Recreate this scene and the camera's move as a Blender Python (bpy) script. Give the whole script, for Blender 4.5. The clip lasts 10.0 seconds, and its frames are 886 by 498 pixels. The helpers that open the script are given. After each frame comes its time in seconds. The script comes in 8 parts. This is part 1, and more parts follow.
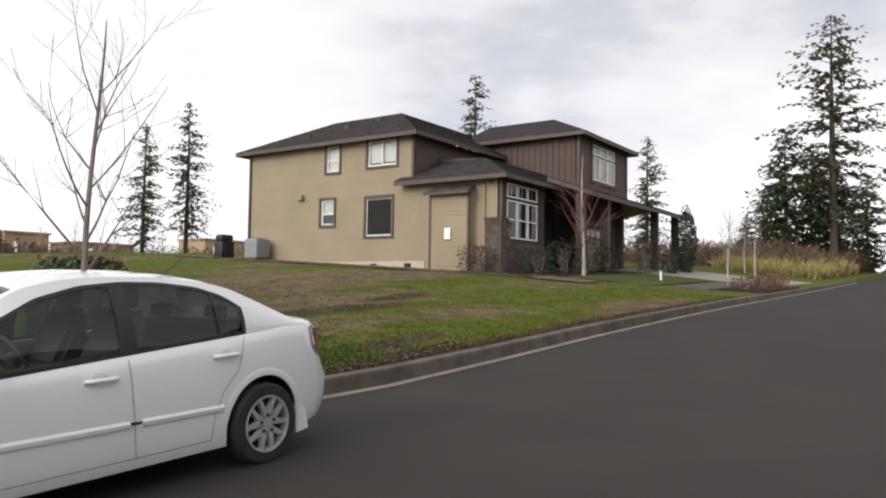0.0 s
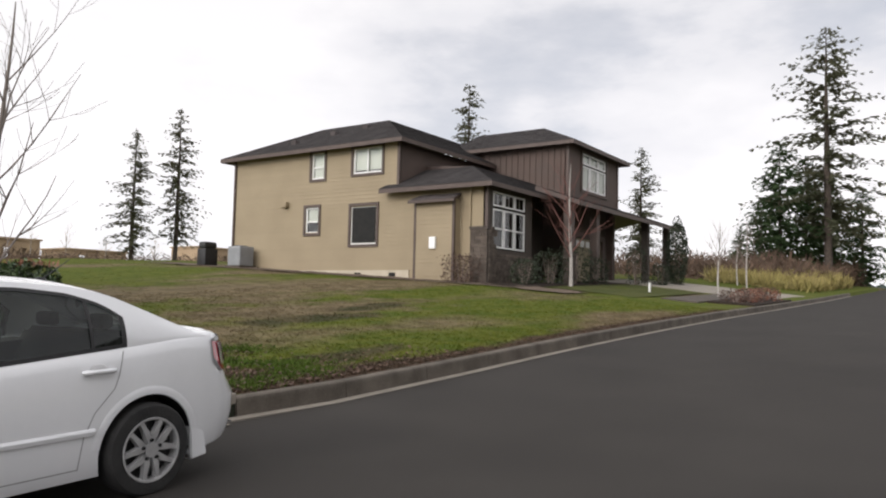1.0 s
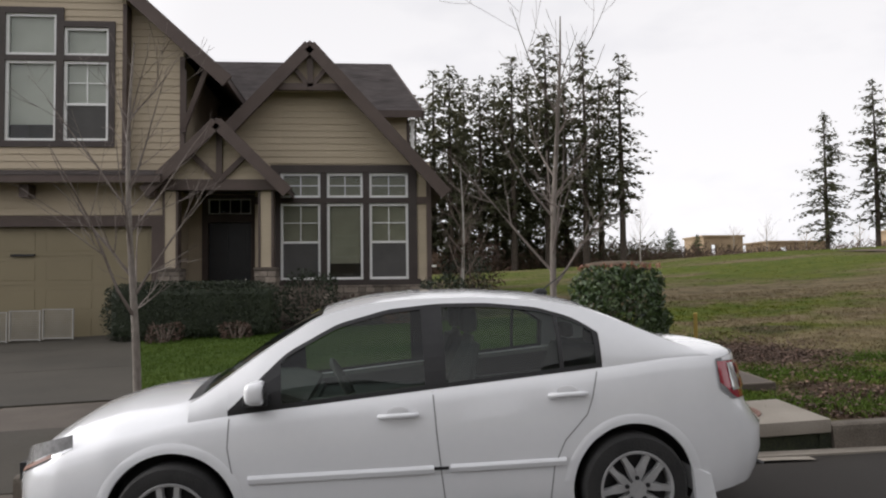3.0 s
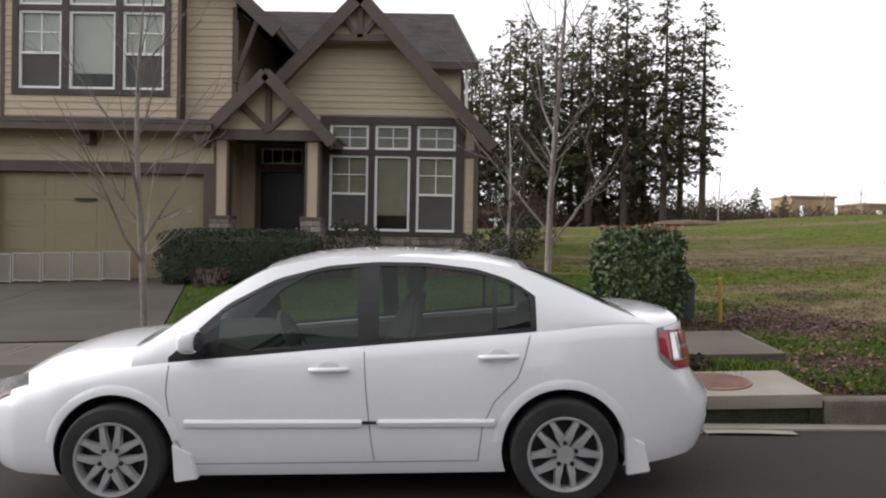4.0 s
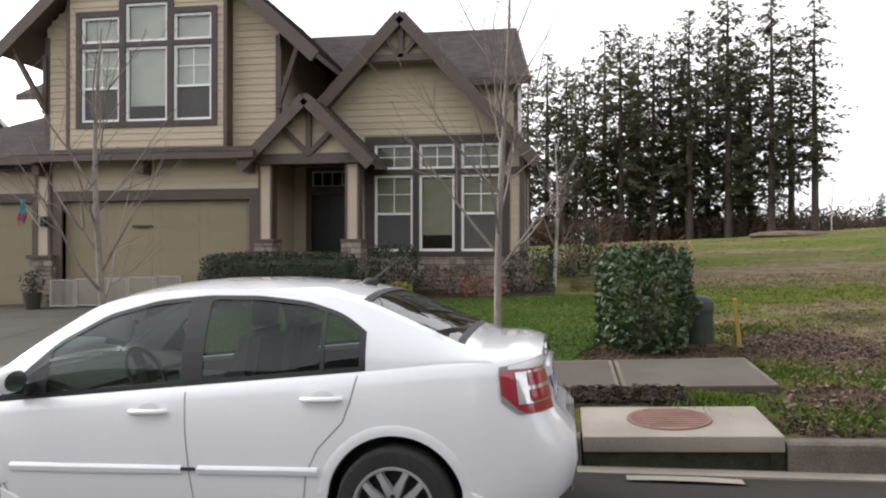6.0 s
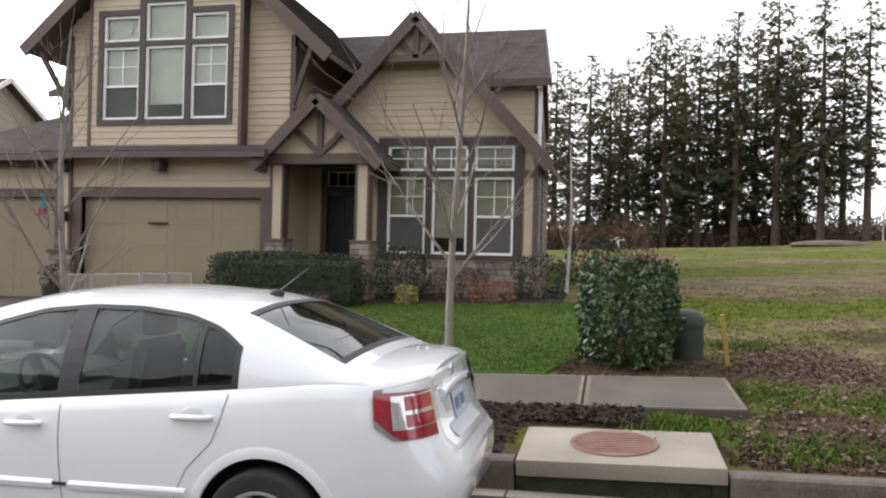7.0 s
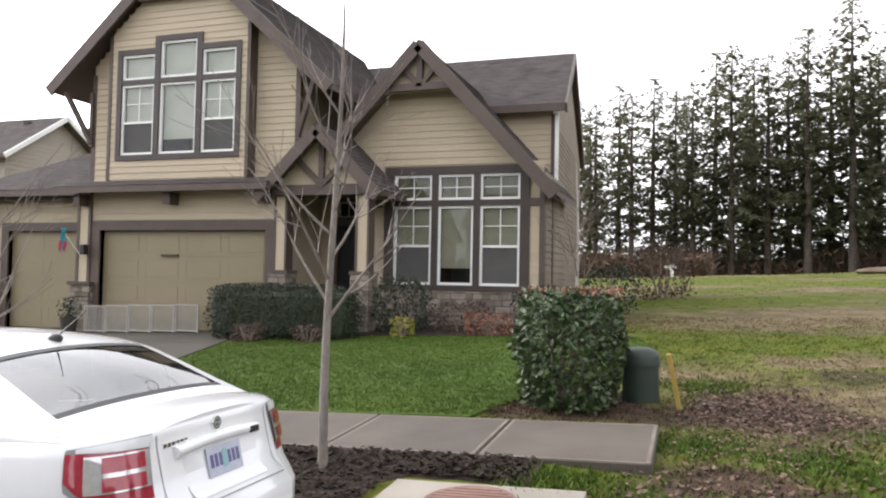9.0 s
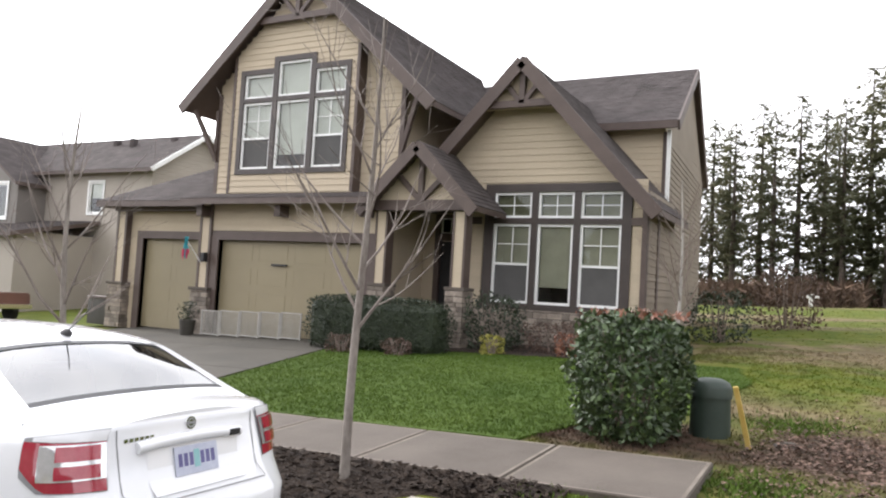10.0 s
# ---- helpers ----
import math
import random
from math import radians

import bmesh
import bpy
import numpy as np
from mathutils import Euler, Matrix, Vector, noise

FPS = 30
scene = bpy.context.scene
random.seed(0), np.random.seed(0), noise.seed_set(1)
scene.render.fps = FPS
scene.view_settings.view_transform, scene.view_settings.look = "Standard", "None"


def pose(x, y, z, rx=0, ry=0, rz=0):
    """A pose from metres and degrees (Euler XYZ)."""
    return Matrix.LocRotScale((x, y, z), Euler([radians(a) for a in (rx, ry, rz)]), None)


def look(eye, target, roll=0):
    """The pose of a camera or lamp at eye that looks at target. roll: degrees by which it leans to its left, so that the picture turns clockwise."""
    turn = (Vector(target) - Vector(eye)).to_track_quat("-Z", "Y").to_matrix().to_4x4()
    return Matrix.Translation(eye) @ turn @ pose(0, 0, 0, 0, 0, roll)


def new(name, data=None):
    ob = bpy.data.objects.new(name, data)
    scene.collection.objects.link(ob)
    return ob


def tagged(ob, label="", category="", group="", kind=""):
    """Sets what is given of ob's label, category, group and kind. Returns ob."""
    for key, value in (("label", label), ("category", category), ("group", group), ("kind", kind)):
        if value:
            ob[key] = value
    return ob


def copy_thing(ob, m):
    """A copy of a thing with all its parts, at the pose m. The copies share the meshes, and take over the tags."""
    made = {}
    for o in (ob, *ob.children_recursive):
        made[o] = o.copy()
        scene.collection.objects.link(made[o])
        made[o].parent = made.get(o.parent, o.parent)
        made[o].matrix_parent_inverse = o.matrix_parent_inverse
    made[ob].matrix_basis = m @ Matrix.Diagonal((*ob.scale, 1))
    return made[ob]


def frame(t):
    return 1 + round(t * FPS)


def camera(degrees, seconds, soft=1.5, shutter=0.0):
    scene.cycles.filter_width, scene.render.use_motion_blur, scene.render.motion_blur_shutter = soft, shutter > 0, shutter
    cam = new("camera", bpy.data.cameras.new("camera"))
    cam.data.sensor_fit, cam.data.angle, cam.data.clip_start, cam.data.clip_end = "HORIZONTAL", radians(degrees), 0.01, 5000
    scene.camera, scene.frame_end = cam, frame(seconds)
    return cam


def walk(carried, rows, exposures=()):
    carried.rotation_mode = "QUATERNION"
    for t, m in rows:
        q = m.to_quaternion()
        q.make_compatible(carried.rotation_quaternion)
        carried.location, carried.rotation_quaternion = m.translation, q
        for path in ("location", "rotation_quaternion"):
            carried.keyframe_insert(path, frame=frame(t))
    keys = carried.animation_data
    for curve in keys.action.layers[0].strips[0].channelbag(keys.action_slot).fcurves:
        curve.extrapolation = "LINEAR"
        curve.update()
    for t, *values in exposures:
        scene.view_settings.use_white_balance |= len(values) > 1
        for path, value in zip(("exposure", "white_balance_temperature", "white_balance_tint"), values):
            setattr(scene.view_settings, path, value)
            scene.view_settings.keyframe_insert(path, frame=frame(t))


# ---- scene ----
cam = camera(60.7, 10.0, soft=2.1)
PATH = [
    (0, (-5.099, -6.558, 1.385), (-3.456, -5.422, 1.49), 0.8),
    (0.5, (-4.653, -6.709, 1.391), (-2.998, -5.602, 1.582), 1.3),
    (1, (-4.185, -6.652, 1.39), (-2.54, -5.522, 1.522), 1.3),
    (1.5, (-3.777, -6.505, 1.444), (-2.38, -5.08, 1.58), -2.4),
    (2, (-3.291, -6.487, 1.48), (-2.292, -4.756, 1.517), -2.5),
    (2.5, (-2.912, -6.444, 1.473), (-2.287, -4.545, 1.545), -0.2),
    (3, (-2.476, -6.395, 1.508), (-2.295, -4.405, 1.606), -0.7),
    (3.2, (-2.291, -6.485, 1.51), (-2.293, -4.486, 1.58), -1.0),
    (4.3, (-1.421, -6.356, 1.563), (-1.443, -4.356, 1.526), 1.3),
    (4.5, (-1.275, -6.31, 1.558), (-1.37, -4.312, 1.561), -0.1),
    (5, (-0.814, -6.307, 1.602), (-1.252, -4.356, 1.591), -0.5),
    (5.5, (-0.461, -6.139, 1.584), (-0.864, -4.18, 1.545), 0.6),
    (6, (-0.091, -5.894, 1.642), (-0.407, -3.919, 1.654), -0.0),
    (6.2, (0.071, -5.831, 1.623), (-0.251, -3.858, 1.66), -1.3),
    (7.3, (0.921, -5.354, 1.773), (0.462, -3.407, 1.777), 2.0),
    (7.5, (1.07, -5.254, 1.787), (0.653, -3.298, 1.828), 0.4),
    (8, (1.515, -5.125, 1.812), (0.891, -3.224, 1.834), -0.0),
    (8.5, (1.855, -4.943, 1.807), (1.248, -3.038, 1.865), 0.4),
    (9, (2.224, -4.662, 1.846), (1.594, -2.766, 1.925), 1.1),
    (9.5, (2.648, -4.477, 1.863), (1.804, -2.666, 1.962), 1.6),
    (10, (2.963, -4.207, 1.844), (2.009, -2.453, 1.959), 3.4),
]
walk(cam, [(t, look(eye, target, roll)) for t, eye, target, roll in PATH],
     [(0.0, -0.19, 6440, 13), (1.5, -0.21, 6420, 13), (2.5, -0.27, 6400, 13), (3.0, -0.33, 6380, 13), (4.3, 0.14, 6340, 13), (5.0, 0.3, 6310, 13), (6.0, 0.38, 6300, 13),
      (7.5, 0.58, 6290, 13), (9.0, 0.80, 6290, 13), (10.0, 0.95, 6280, 13)])


# ---- light: bright overcast, soft low sun behind the houses ----
SUN_FROM = Vector((-0.90, 0.16, 0.40)).normalized()
world = bpy.data.worlds.new("world")
scene.world = world
world.use_nodes = True
wn, wl = world.node_tree.nodes, world.node_tree.links
bg = wn["Background"]
sky = wn.new("ShaderNodeTexSky")
sky.sky_type, sky.sun_disc = "NISHITA", False
sky.sun_elevation = math.asin(SUN_FROM.z)
sky.sun_rotation = math.atan2(SUN_FROM.x, SUN_FROM.y)
geo_w = wn.new("ShaderNodeTexCoord")
stretch = wn.new("ShaderNodeMapping")
stretch.inputs["Scale"].default_value = (1.0, 1.0, 2.6)
wl.new(geo_w.outputs["Generated"], stretch.inputs["Vector"])
cloud = wn.new("ShaderNodeTexNoise")
cloud.inputs["Scale"].default_value, cloud.inputs["Detail"].default_value, cloud.inputs["Roughness"].default_value = 1.7, 7, 0.55
wl.new(stretch.outputs["Vector"], cloud.inputs["Vector"])
cover = wn.new("ShaderNodeValToRGB")
cover.color_ramp.elements[0].position, cover.color_ramp.elements[0].color = 0.26, (0.6, 0.6, 0.6, 1)
cover.color_ramp.elements[1].position, cover.color_ramp.elements[1].color = 0.42, (1, 1, 1, 1)
wl.new(cloud.outputs["Fac"], cover.inputs["Fac"])
shade = wn.new("ShaderNodeValToRGB")
shade.color_ramp.elements[0].position, shade.color_ramp.elements[0].color = 0.36, (9.6, 9.75, 10.1, 1)
shade.color_ramp.elements[1].position, shade.color_ramp.elements[1].color = 0.56, (12.6, 12.5, 12.4, 1)
wl.new(cloud.outputs["Fac"], shade.inputs["Fac"])
blend = wn.new("ShaderNodeMix")
blend.data_type = "RGBA"
wl.new(cover.outputs["Color"], blend.inputs["Factor"])
wl.new(sky.outputs["Color"], blend.inputs["A"])
wl.new(shade.outputs["Color"], blend.inputs["B"])
# thin cloud glows round the hidden sun
toward = wn.new("ShaderNodeVectorMath")
toward.operation = "DOT_PRODUCT"
toward.inputs[1].default_value = SUN_FROM
wl.new(geo_w.outputs["Generated"], toward.inputs[0])
glow = wn.new("ShaderNodeMapRange")
glow.inputs["From Min"].default_value, glow.inputs["From Max"].default_value = 0.45, 1.0
glow.inputs["To Min"].default_value, glow.inputs["To Max"].default_value = 0.94, 2.9
glow.interpolation_type = "SMOOTHSTEP"
wl.new(toward.outputs["Value"], glow.inputs["Value"])
lit = wn.new("ShaderNodeVectorMath")
lit.operation = "SCALE"
wl.new(blend.outputs["Result"], lit.inputs[0])
wl.new(glow.outputs["Result"], lit.inputs["Scale"])
# hazy cloud is thinner and brighter low down than overhead
height = wn.new("ShaderNodeSeparateXYZ")
wl.new(geo_w.outputs["Generated"], height.inputs["Vector"])
low_sky = wn.new("ShaderNodeMapRange")
low_sky.inputs["From Min"].default_value, low_sky.inputs["From Max"].default_value = 0.05, 0.85
low_sky.inputs["To Min"].default_value, low_sky.inputs["To Max"].default_value = 1.16, 0.80
wl.new(height.outputs["Z"], low_sky.inputs["Value"])
veil = wn.new("ShaderNodeVectorMath")
veil.operation = "SCALE"
wl.new(lit.outputs["Vector"], veil.inputs[0])
wl.new(low_sky.outputs["Result"], veil.inputs["Scale"])
wl.new(veil.outputs["Vector"], bg.inputs["Color"])
bg.inputs["Strength"].default_value = 0.095

sun = new("sun", bpy.data.lights.new("sun", "SUN"))
sun.data.energy, sun.data.angle, sun.data.color = 1.15, radians(14), (1.0, 0.93, 0.82)
sun.matrix_basis = look(SUN_FROM * 60, (0, 0, 0))


# ---- materials ----
def mat(name, c1, c2=None, rough=0.8, scale=3.0, fine=60.0, bump=0.0, metal=0.0, spread=(0.35, 0.65), c3=None, island=0.0, rand=0.0, coat=0.0, aniso=None, bscale=None):
    """Two colours mixed by a broad noise and a fine one, with relief; island and rand vary pieces in brightness."""
    m = bpy.data.materials.new(name)
    m.use_nodes = True
    n, l = m.node_tree.nodes, m.node_tree.links
    p = n["Principled BSDF"]
    c2 = c2 or tuple(v * 0.82 for v in c1)
    pos = n.new("ShaderNodeNewGeometry")
    vec = pos.outputs["Position"]
    if aniso:
        mp = n.new("ShaderNodeMapping")
        mp.inputs["Scale"].default_value = aniso
        l.new(vec, mp.inputs["Vector"])
        vec = mp.outputs["Vector"]
    broad = n.new("ShaderNodeTexNoise")
    broad.inputs["Scale"].default_value, broad.inputs["Detail"].default_value = scale, 6
    l.new(vec, broad.inputs["Vector"])
    small = n.new("ShaderNodeTexNoise")
    small.inputs["Scale"].default_value, small.inputs["Detail"].default_value = fine, 3
    l.new(vec, small.inputs["Vector"])
    add = n.new("ShaderNodeMath")
    add.operation = "MULTIPLY_ADD"
    add.inputs[1].default_value = 0.35
    l.new(small.outputs["Fac"], add.inputs[0])
    half = n.new("ShaderNodeMath")
    half.operation = "MULTIPLY"
    half.inputs[1].default_value = 0.65
    l.new(broad.outputs["Fac"], half.inputs[0])
    l.new(half.outputs[0], add.inputs[2])
    ramp = n.new("ShaderNodeValToRGB")
    ramp.color_ramp.elements[0].position, ramp.color_ramp.elements[0].color = spread[0], (*c1, 1)
    ramp.color_ramp.elements[1].position, ramp.color_ramp.elements[1].color = spread[1], (*c2, 1)
    if c3:
        e = ramp.color_ramp.elements.new((spread[0] + spread[1]) / 2)
        e.color = (*c3, 1)
    l.new(add.outputs[0], ramp.inputs["Fac"])
    col = ramp.outputs["Color"]
    for amount, src in ((island, ("ShaderNodeNewGeometry", "Random Per Island")), (rand, ("ShaderNodeObjectInfo", "Random"))):
        if amount:
            r = n.new(src[0])
            rng = n.new("ShaderNodeMapRange")
            rng.inputs["To Min"].default_value, rng.inputs["To Max"].default_value = 1 - amount, 1 + amount
            l.new(r.outputs[src[1]], rng.inputs["Value"])
            hsv = n.new("ShaderNodeHueSaturation")
            l.new(col, hsv.inputs["Color"])
            l.new(rng.outputs["Result"], hsv.inputs["Value"])
            col = hsv.outputs["Color"]
    l.new(col, p.inputs["Base Color"])
    p.inputs["Roughness"].default_value, p.inputs["Metallic"].default_value = rough, metal
    p.inputs["Coat Weight"].default_value = coat
    if bump:
        b = n.new("ShaderNodeBump")
        b.inputs["Strength"].default_value, b.inputs["Distance"].default_value = bump, 0.02
        src = small
        if bscale:
            src = n.new("ShaderNodeTexNoise")
            src.inputs["Scale"].default_value, src.inputs["Detail"].default_value = bscale, 4
            l.new(pos.outputs["Position"], src.inputs["Vector"])
        l.new(src.outputs["Fac"], b.inputs["Height"])
        l.new(b.outputs["Normal"], p.inputs["Normal"])
    return m


def glass(name, tint, ior=1.5):
    """A thin pane: clear by tint, with a mirror coat by the angle."""
    m = bpy.data.materials.new(name)
    m.use_nodes = True
    n, l = m.node_tree.nodes, m.node_tree.links
    n.remove(n["Principled BSDF"])
    t, g, mix, f = n.new("ShaderNodeBsdfTransparent"), n.new("ShaderNodeBsdfGlossy"), n.new("ShaderNodeMixShader"), n.new("ShaderNodeFresnel")
    t.inputs["Color"].default_value = (*tint, 1)
    g.inputs["Roughness"].default_value = 0.01
    f.inputs["IOR"].default_value = ior
    l.new(f.outputs[0], mix.inputs[0]), l.new(t.outputs[0], mix.inputs[1]), l.new(g.outputs[0], mix.inputs[2])
    l.new(mix.outputs[0], n["Material Output"].inputs["Surface"])
    return m


ASPHALT = mat("asphalt", (0.032, 0.029, 0.026), (0.050, 0.045, 0.040), 0.85, 0.5, 90, 0.5, spread=(0.3, 0.7))
PALECON = mat("pale_concrete", (0.22, 0.195, 0.16), (0.32, 0.285, 0.24), 0.9, 1.3, 70, 0.25)
CONCRETE = mat("concrete", (0.066, 0.053, 0.042), (0.108, 0.089, 0.073), 0.9, 1.3, 70, 0.25, rand=0.08)
TOOLED = mat("tooled_concrete_edge", (0.095, 0.077, 0.061), (0.20, 0.17, 0.138), 0.9, 3.0, 50, 0.2)
KERB = mat("kerb_concrete", (0.060, 0.050, 0.039), (0.15, 0.128, 0.104), 0.92, 2.2, 60, 0.4, rand=0.12)
DRIVE = mat("driveway_concrete", (0.038, 0.033, 0.025), (0.060, 0.052, 0.040), 0.9, 0.8, 60, 0.2, rand=0.06)


def turf(name, gain, bump):
    """Winter grass: soft green and straw patches metres wide, finer mottling, and bare leafy soil by the kerb."""
    m = bpy.data.materials.new(name)
    m.use_nodes = True
    n, l = m.node_tree.nodes, m.node_tree.links
    p = n["Principled BSDF"]
    pos = n.new("ShaderNodeNewGeometry").outputs["Position"]

    def tex(scale, detail, squash=(1, 1, 1)):
        mp, t = n.new("ShaderNodeMapping"), n.new("ShaderNodeTexNoise")
        mp.inputs["Scale"].default_value = squash
        t.inputs["Scale"].default_value, t.inputs["Detail"].default_value = scale, detail
        l.new(pos, mp.inputs["Vector"])
        l.new(mp.outputs["Vector"], t.inputs["Vector"])
        return t.outputs["Fac"]

    def lerp(fac, a, b):
        x = n.new("ShaderNodeMix")
        x.data_type = "RGBA"
        l.new(fac, x.inputs["Factor"])
        for v, k in ((a, "A"), (b, "B")):
            if isinstance(v, tuple):
                x.inputs[k].default_value = (*[c * gain for c in v], 1)
            else:
                l.new(v, x.inputs[k])
        return x.outputs["Result"]

    def band(fac, a, b):
        r = n.new("ShaderNodeMapRange")
        r.interpolation_type = "SMOOTHSTEP"
        r.inputs["From Min"].default_value, r.inputs["From Max"].default_value = a, b
        l.new(fac, r.inputs["Value"])
        return r.outputs["Result"]

    mid = tex(1.5, 5)
    green = lerp(band(mid, 0.35, 0.65), (0.072, 0.098, 0.013), (0.108, 0.120, 0.020))
    straw = lerp(band(mid, 0.35, 0.65), (0.125, 0.098, 0.055), (0.185, 0.145, 0.085))
    edge_noise = tex(1.1, 6)

    def blob(cx, cy, rx, ry, fray=2.0):
        """1 inside an uneven patch of the ground, falling to 0 round it."""
        v, w, s = n.new("ShaderNodeVectorMath"), n.new("ShaderNodeVectorMath"), n.new("ShaderNodeMath")
        v.operation, w.operation, s.operation = "SUBTRACT", "MULTIPLY", "MULTIPLY_ADD"
        v.inputs[1].default_value, w.inputs[1].default_value = (cx, cy, 0), (1 / rx, 1 / ry, 0)
        l.new(pos, v.inputs[0])
        l.new(v.outputs["Vector"], w.inputs[0])
        d = n.new("ShaderNodeVectorMath")
        d.operation = "LENGTH"
        l.new(w.outputs["Vector"], d.inputs[0])
        l.new(edge_noise, s.inputs[0])
        s.inputs[1].default_value = fray
        l.new(d.outputs["Value"], s.inputs[2])
        inv = n.new("ShaderNodeMath")
        inv.operation = "SUBTRACT"
        inv.inputs[0].default_value = 1.0
        l.new(band(s.outputs[0], fray * 0.5 + 0.55, fray * 0.5 + 1.25), inv.inputs[1])
        return inv.outputs[0]

    col = lerp(band(tex(0.22, 6, (0.45, 1.0, 1.0)), 0.47, 0.64), green, straw)
    for patch_ in ((7.5, 14.5, 8.0, 3.6), (10.0, 7.6, 5.0, 1.9), (4.5, 7.3, 1.5, 0.8), (19.0, 12.0, 6.0, 2.0), (16.0, 0.9, 4.0, 0.5)):
        col = lerp(blob(*patch_), col, straw)
    for patch_ in ((8.7, 5.9, 2.6, 0.7), (12.5, 7.0, 1.6, 0.6), (5.2, 1.6, 1.4, 0.5), (4.4, 6.2, 0.8, 0.5)):
        col = lerp(blob(*patch_), col, lerp(band(mid, 0.35, 0.65), (0.050, 0.052, 0.022), (0.085, 0.070, 0.036)))
    for patch_ in ((1.0, 3.9, 1.3, 1.0), (3.0, 4.3, 1.15, 1.1), (2.5, 1.2, 0.9, 0.75), (3.6, 0.35, 3.2, 0.5), (12.0, 0.2, 14.0, 0.4)):
        col = lerp(blob(*patch_), col, lerp(band(tex(7, 4), 0.35, 0.65), (0.050, 0.038, 0.025), (0.095, 0.062, 0.045)))
    grain = n.new("ShaderNodeHueSaturation")
    r = n.new("ShaderNodeMapRange")
    r.inputs["From Min"].default_value, r.inputs["From Max"].default_value = 0.3, 0.7
    r.inputs["To Min"].default_value, r.inputs["To Max"].default_value = 0.78, 1.22
    l.new(tex(9, 6), r.inputs["Value"])
    l.new(r.outputs["Result"], grain.inputs["Value"])
    l.new(col, grain.inputs["Color"])
    l.new(grain.outputs["Color"], p.inputs["Base Color"])
    p.inputs["Roughness"].default_value, p.inputs["Specular IOR Level"].default_value = 1.0, 0.1
    if bump:
        b = n.new("ShaderNodeBump")
        b.inputs["Strength"].default_value, b.inputs["Distance"].default_value = bump, 0.02
        l.new(tex(16, 4), b.inputs["Height"])
        l.new(b.outputs["Normal"], p.inputs["Normal"])
    return m


FIELD = turf("field_turf", 0.92, 0.5)
LAWN = mat("lawn_turf", (0.040, 0.072, 0.009), (0.064, 0.100, 0.015), 1.0, 0.8, 12, 0.5, bscale=25)
LAWNB = mat("thin_lawn_turf", (0.050, 0.062, 0.014), (0.080, 0.084, 0.022), 1.0, 0.8, 12, 0.5, bscale=25)
MULCH = mat("bark_mulch", (0.016, 0.012, 0.010), (0.055, 0.040, 0.030), 1.0, 9, 40, 1.0, bscale=40)
SOIL = mat("bare_soil", (0.08, 0.055, 0.038), (0.15, 0.11, 0.075), 1.0, 2, 25, 1.0, bscale=18)
RUST = mat("rusty_iron", (0.16, 0.085, 0.065), (0.24, 0.14, 0.11), 0.8, 6, 60, 0.3)
DARK = mat("dark_hollow", (0.012, 0.012, 0.012), (0.02, 0.02, 0.018), 0.95)
MOSS = mat("mossy_iron", (0.012, 0.015, 0.008), (0.040, 0.046, 0.018), 0.9, 5, 40, 0.4)
TAN = mat("tan_lap_siding", (0.425, 0.354, 0.255), (0.490, 0.410, 0.298), 0.75, 0.8, 30, 0.12, rand=0.04, aniso=(0.4, 1, 1))
TANB = mat("beige_lap_siding", (0.275, 0.220, 0.141), (0.32, 0.258, 0.167), 0.75, 0.6, 30, 0.12, island=0.02)
TANDOOR = mat("tan_door_paint", (0.222, 0.184, 0.110), (0.252, 0.210, 0.127), 0.55, 0.8, 40, 0.03)
TRIM = mat("dark_brown_trim", (0.070, 0.048, 0.040), (0.098, 0.070, 0.058), 0.6, 2.0, 50, 0.15)
WINBOARD = mat("near_black_window_board", (0.036, 0.026, 0.022), (0.056, 0.042, 0.036), 0.55, 2.0, 50, 0.1)
# tan siding darkened: the shade on the east walls is in this colour
TANSHADE = mat("shaded_tan_siding", (0.175, 0.142, 0.106), (0.215, 0.176, 0.133), 0.75, 0.8, 30, 0.12, island=0.03)
BROWNB = mat("brown_board_siding", (0.066, 0.046, 0.037), (0.092, 0.060, 0.047), 0.7, 0.7, 40, 0.15, island=0.04)
TAUPE = mat("taupe_stucco", (0.054, 0.042, 0.034), (0.072, 0.058, 0.047), 0.8, 1.0, 40, 0.15)
SHINGLE = mat("asphalt_shingle", (0.062, 0.053, 0.051), (0.10, 0.086, 0.083), 0.95, 1.6, 30, 0.5, island=0.14)
CHARCOAL = mat("charcoal_shingle", (0.036, 0.033, 0.033), (0.062, 0.056, 0.055), 0.95, 1.6, 30, 0.5, island=0.14)
STONE = mat("ledge_stone", (0.13, 0.105, 0.085), (0.30, 0.255, 0.21), 0.9, 4, 40, 0.5, rand=0.35)
STONEJ = mat("ledge_stone_far", (0.065, 0.050, 0.040), (0.13, 0.105, 0.085), 0.9, 4, 40, 0.5, island=0.3)
WHITEV = mat("white_vinyl", (0.84, 0.84, 0.82), (0.78, 0.78, 0.76), 0.45, 2, 50)
# lower blinds toned olive for the trees and field mirrored in the panes
BLINDLOW = mat("reflection_toned_blind", (0.37, 0.36, 0.27), (0.45, 0.435, 0.335), 0.8, 3, 40)
OLIVEROOM = mat("olive_valance", (0.165, 0.165, 0.095), (0.24, 0.235, 0.15), 0.9, 3, 20)
FLYSCREEN = mat("grey_insect_screen", (0.075, 0.072, 0.070), (0.095, 0.092, 0.088), 0.85, 2, 80)
BLIND = mat("window_blind", (0.60, 0.61, 0.54), (0.68, 0.69, 0.62), 0.8, 3, 40)
ROOM = mat("unlit_room_dark", (0.06, 0.055, 0.05), (0.10, 0.09, 0.08), 0.9)
PANE = glass("window_glass", (0.90, 0.93, 0.92), 1.6)
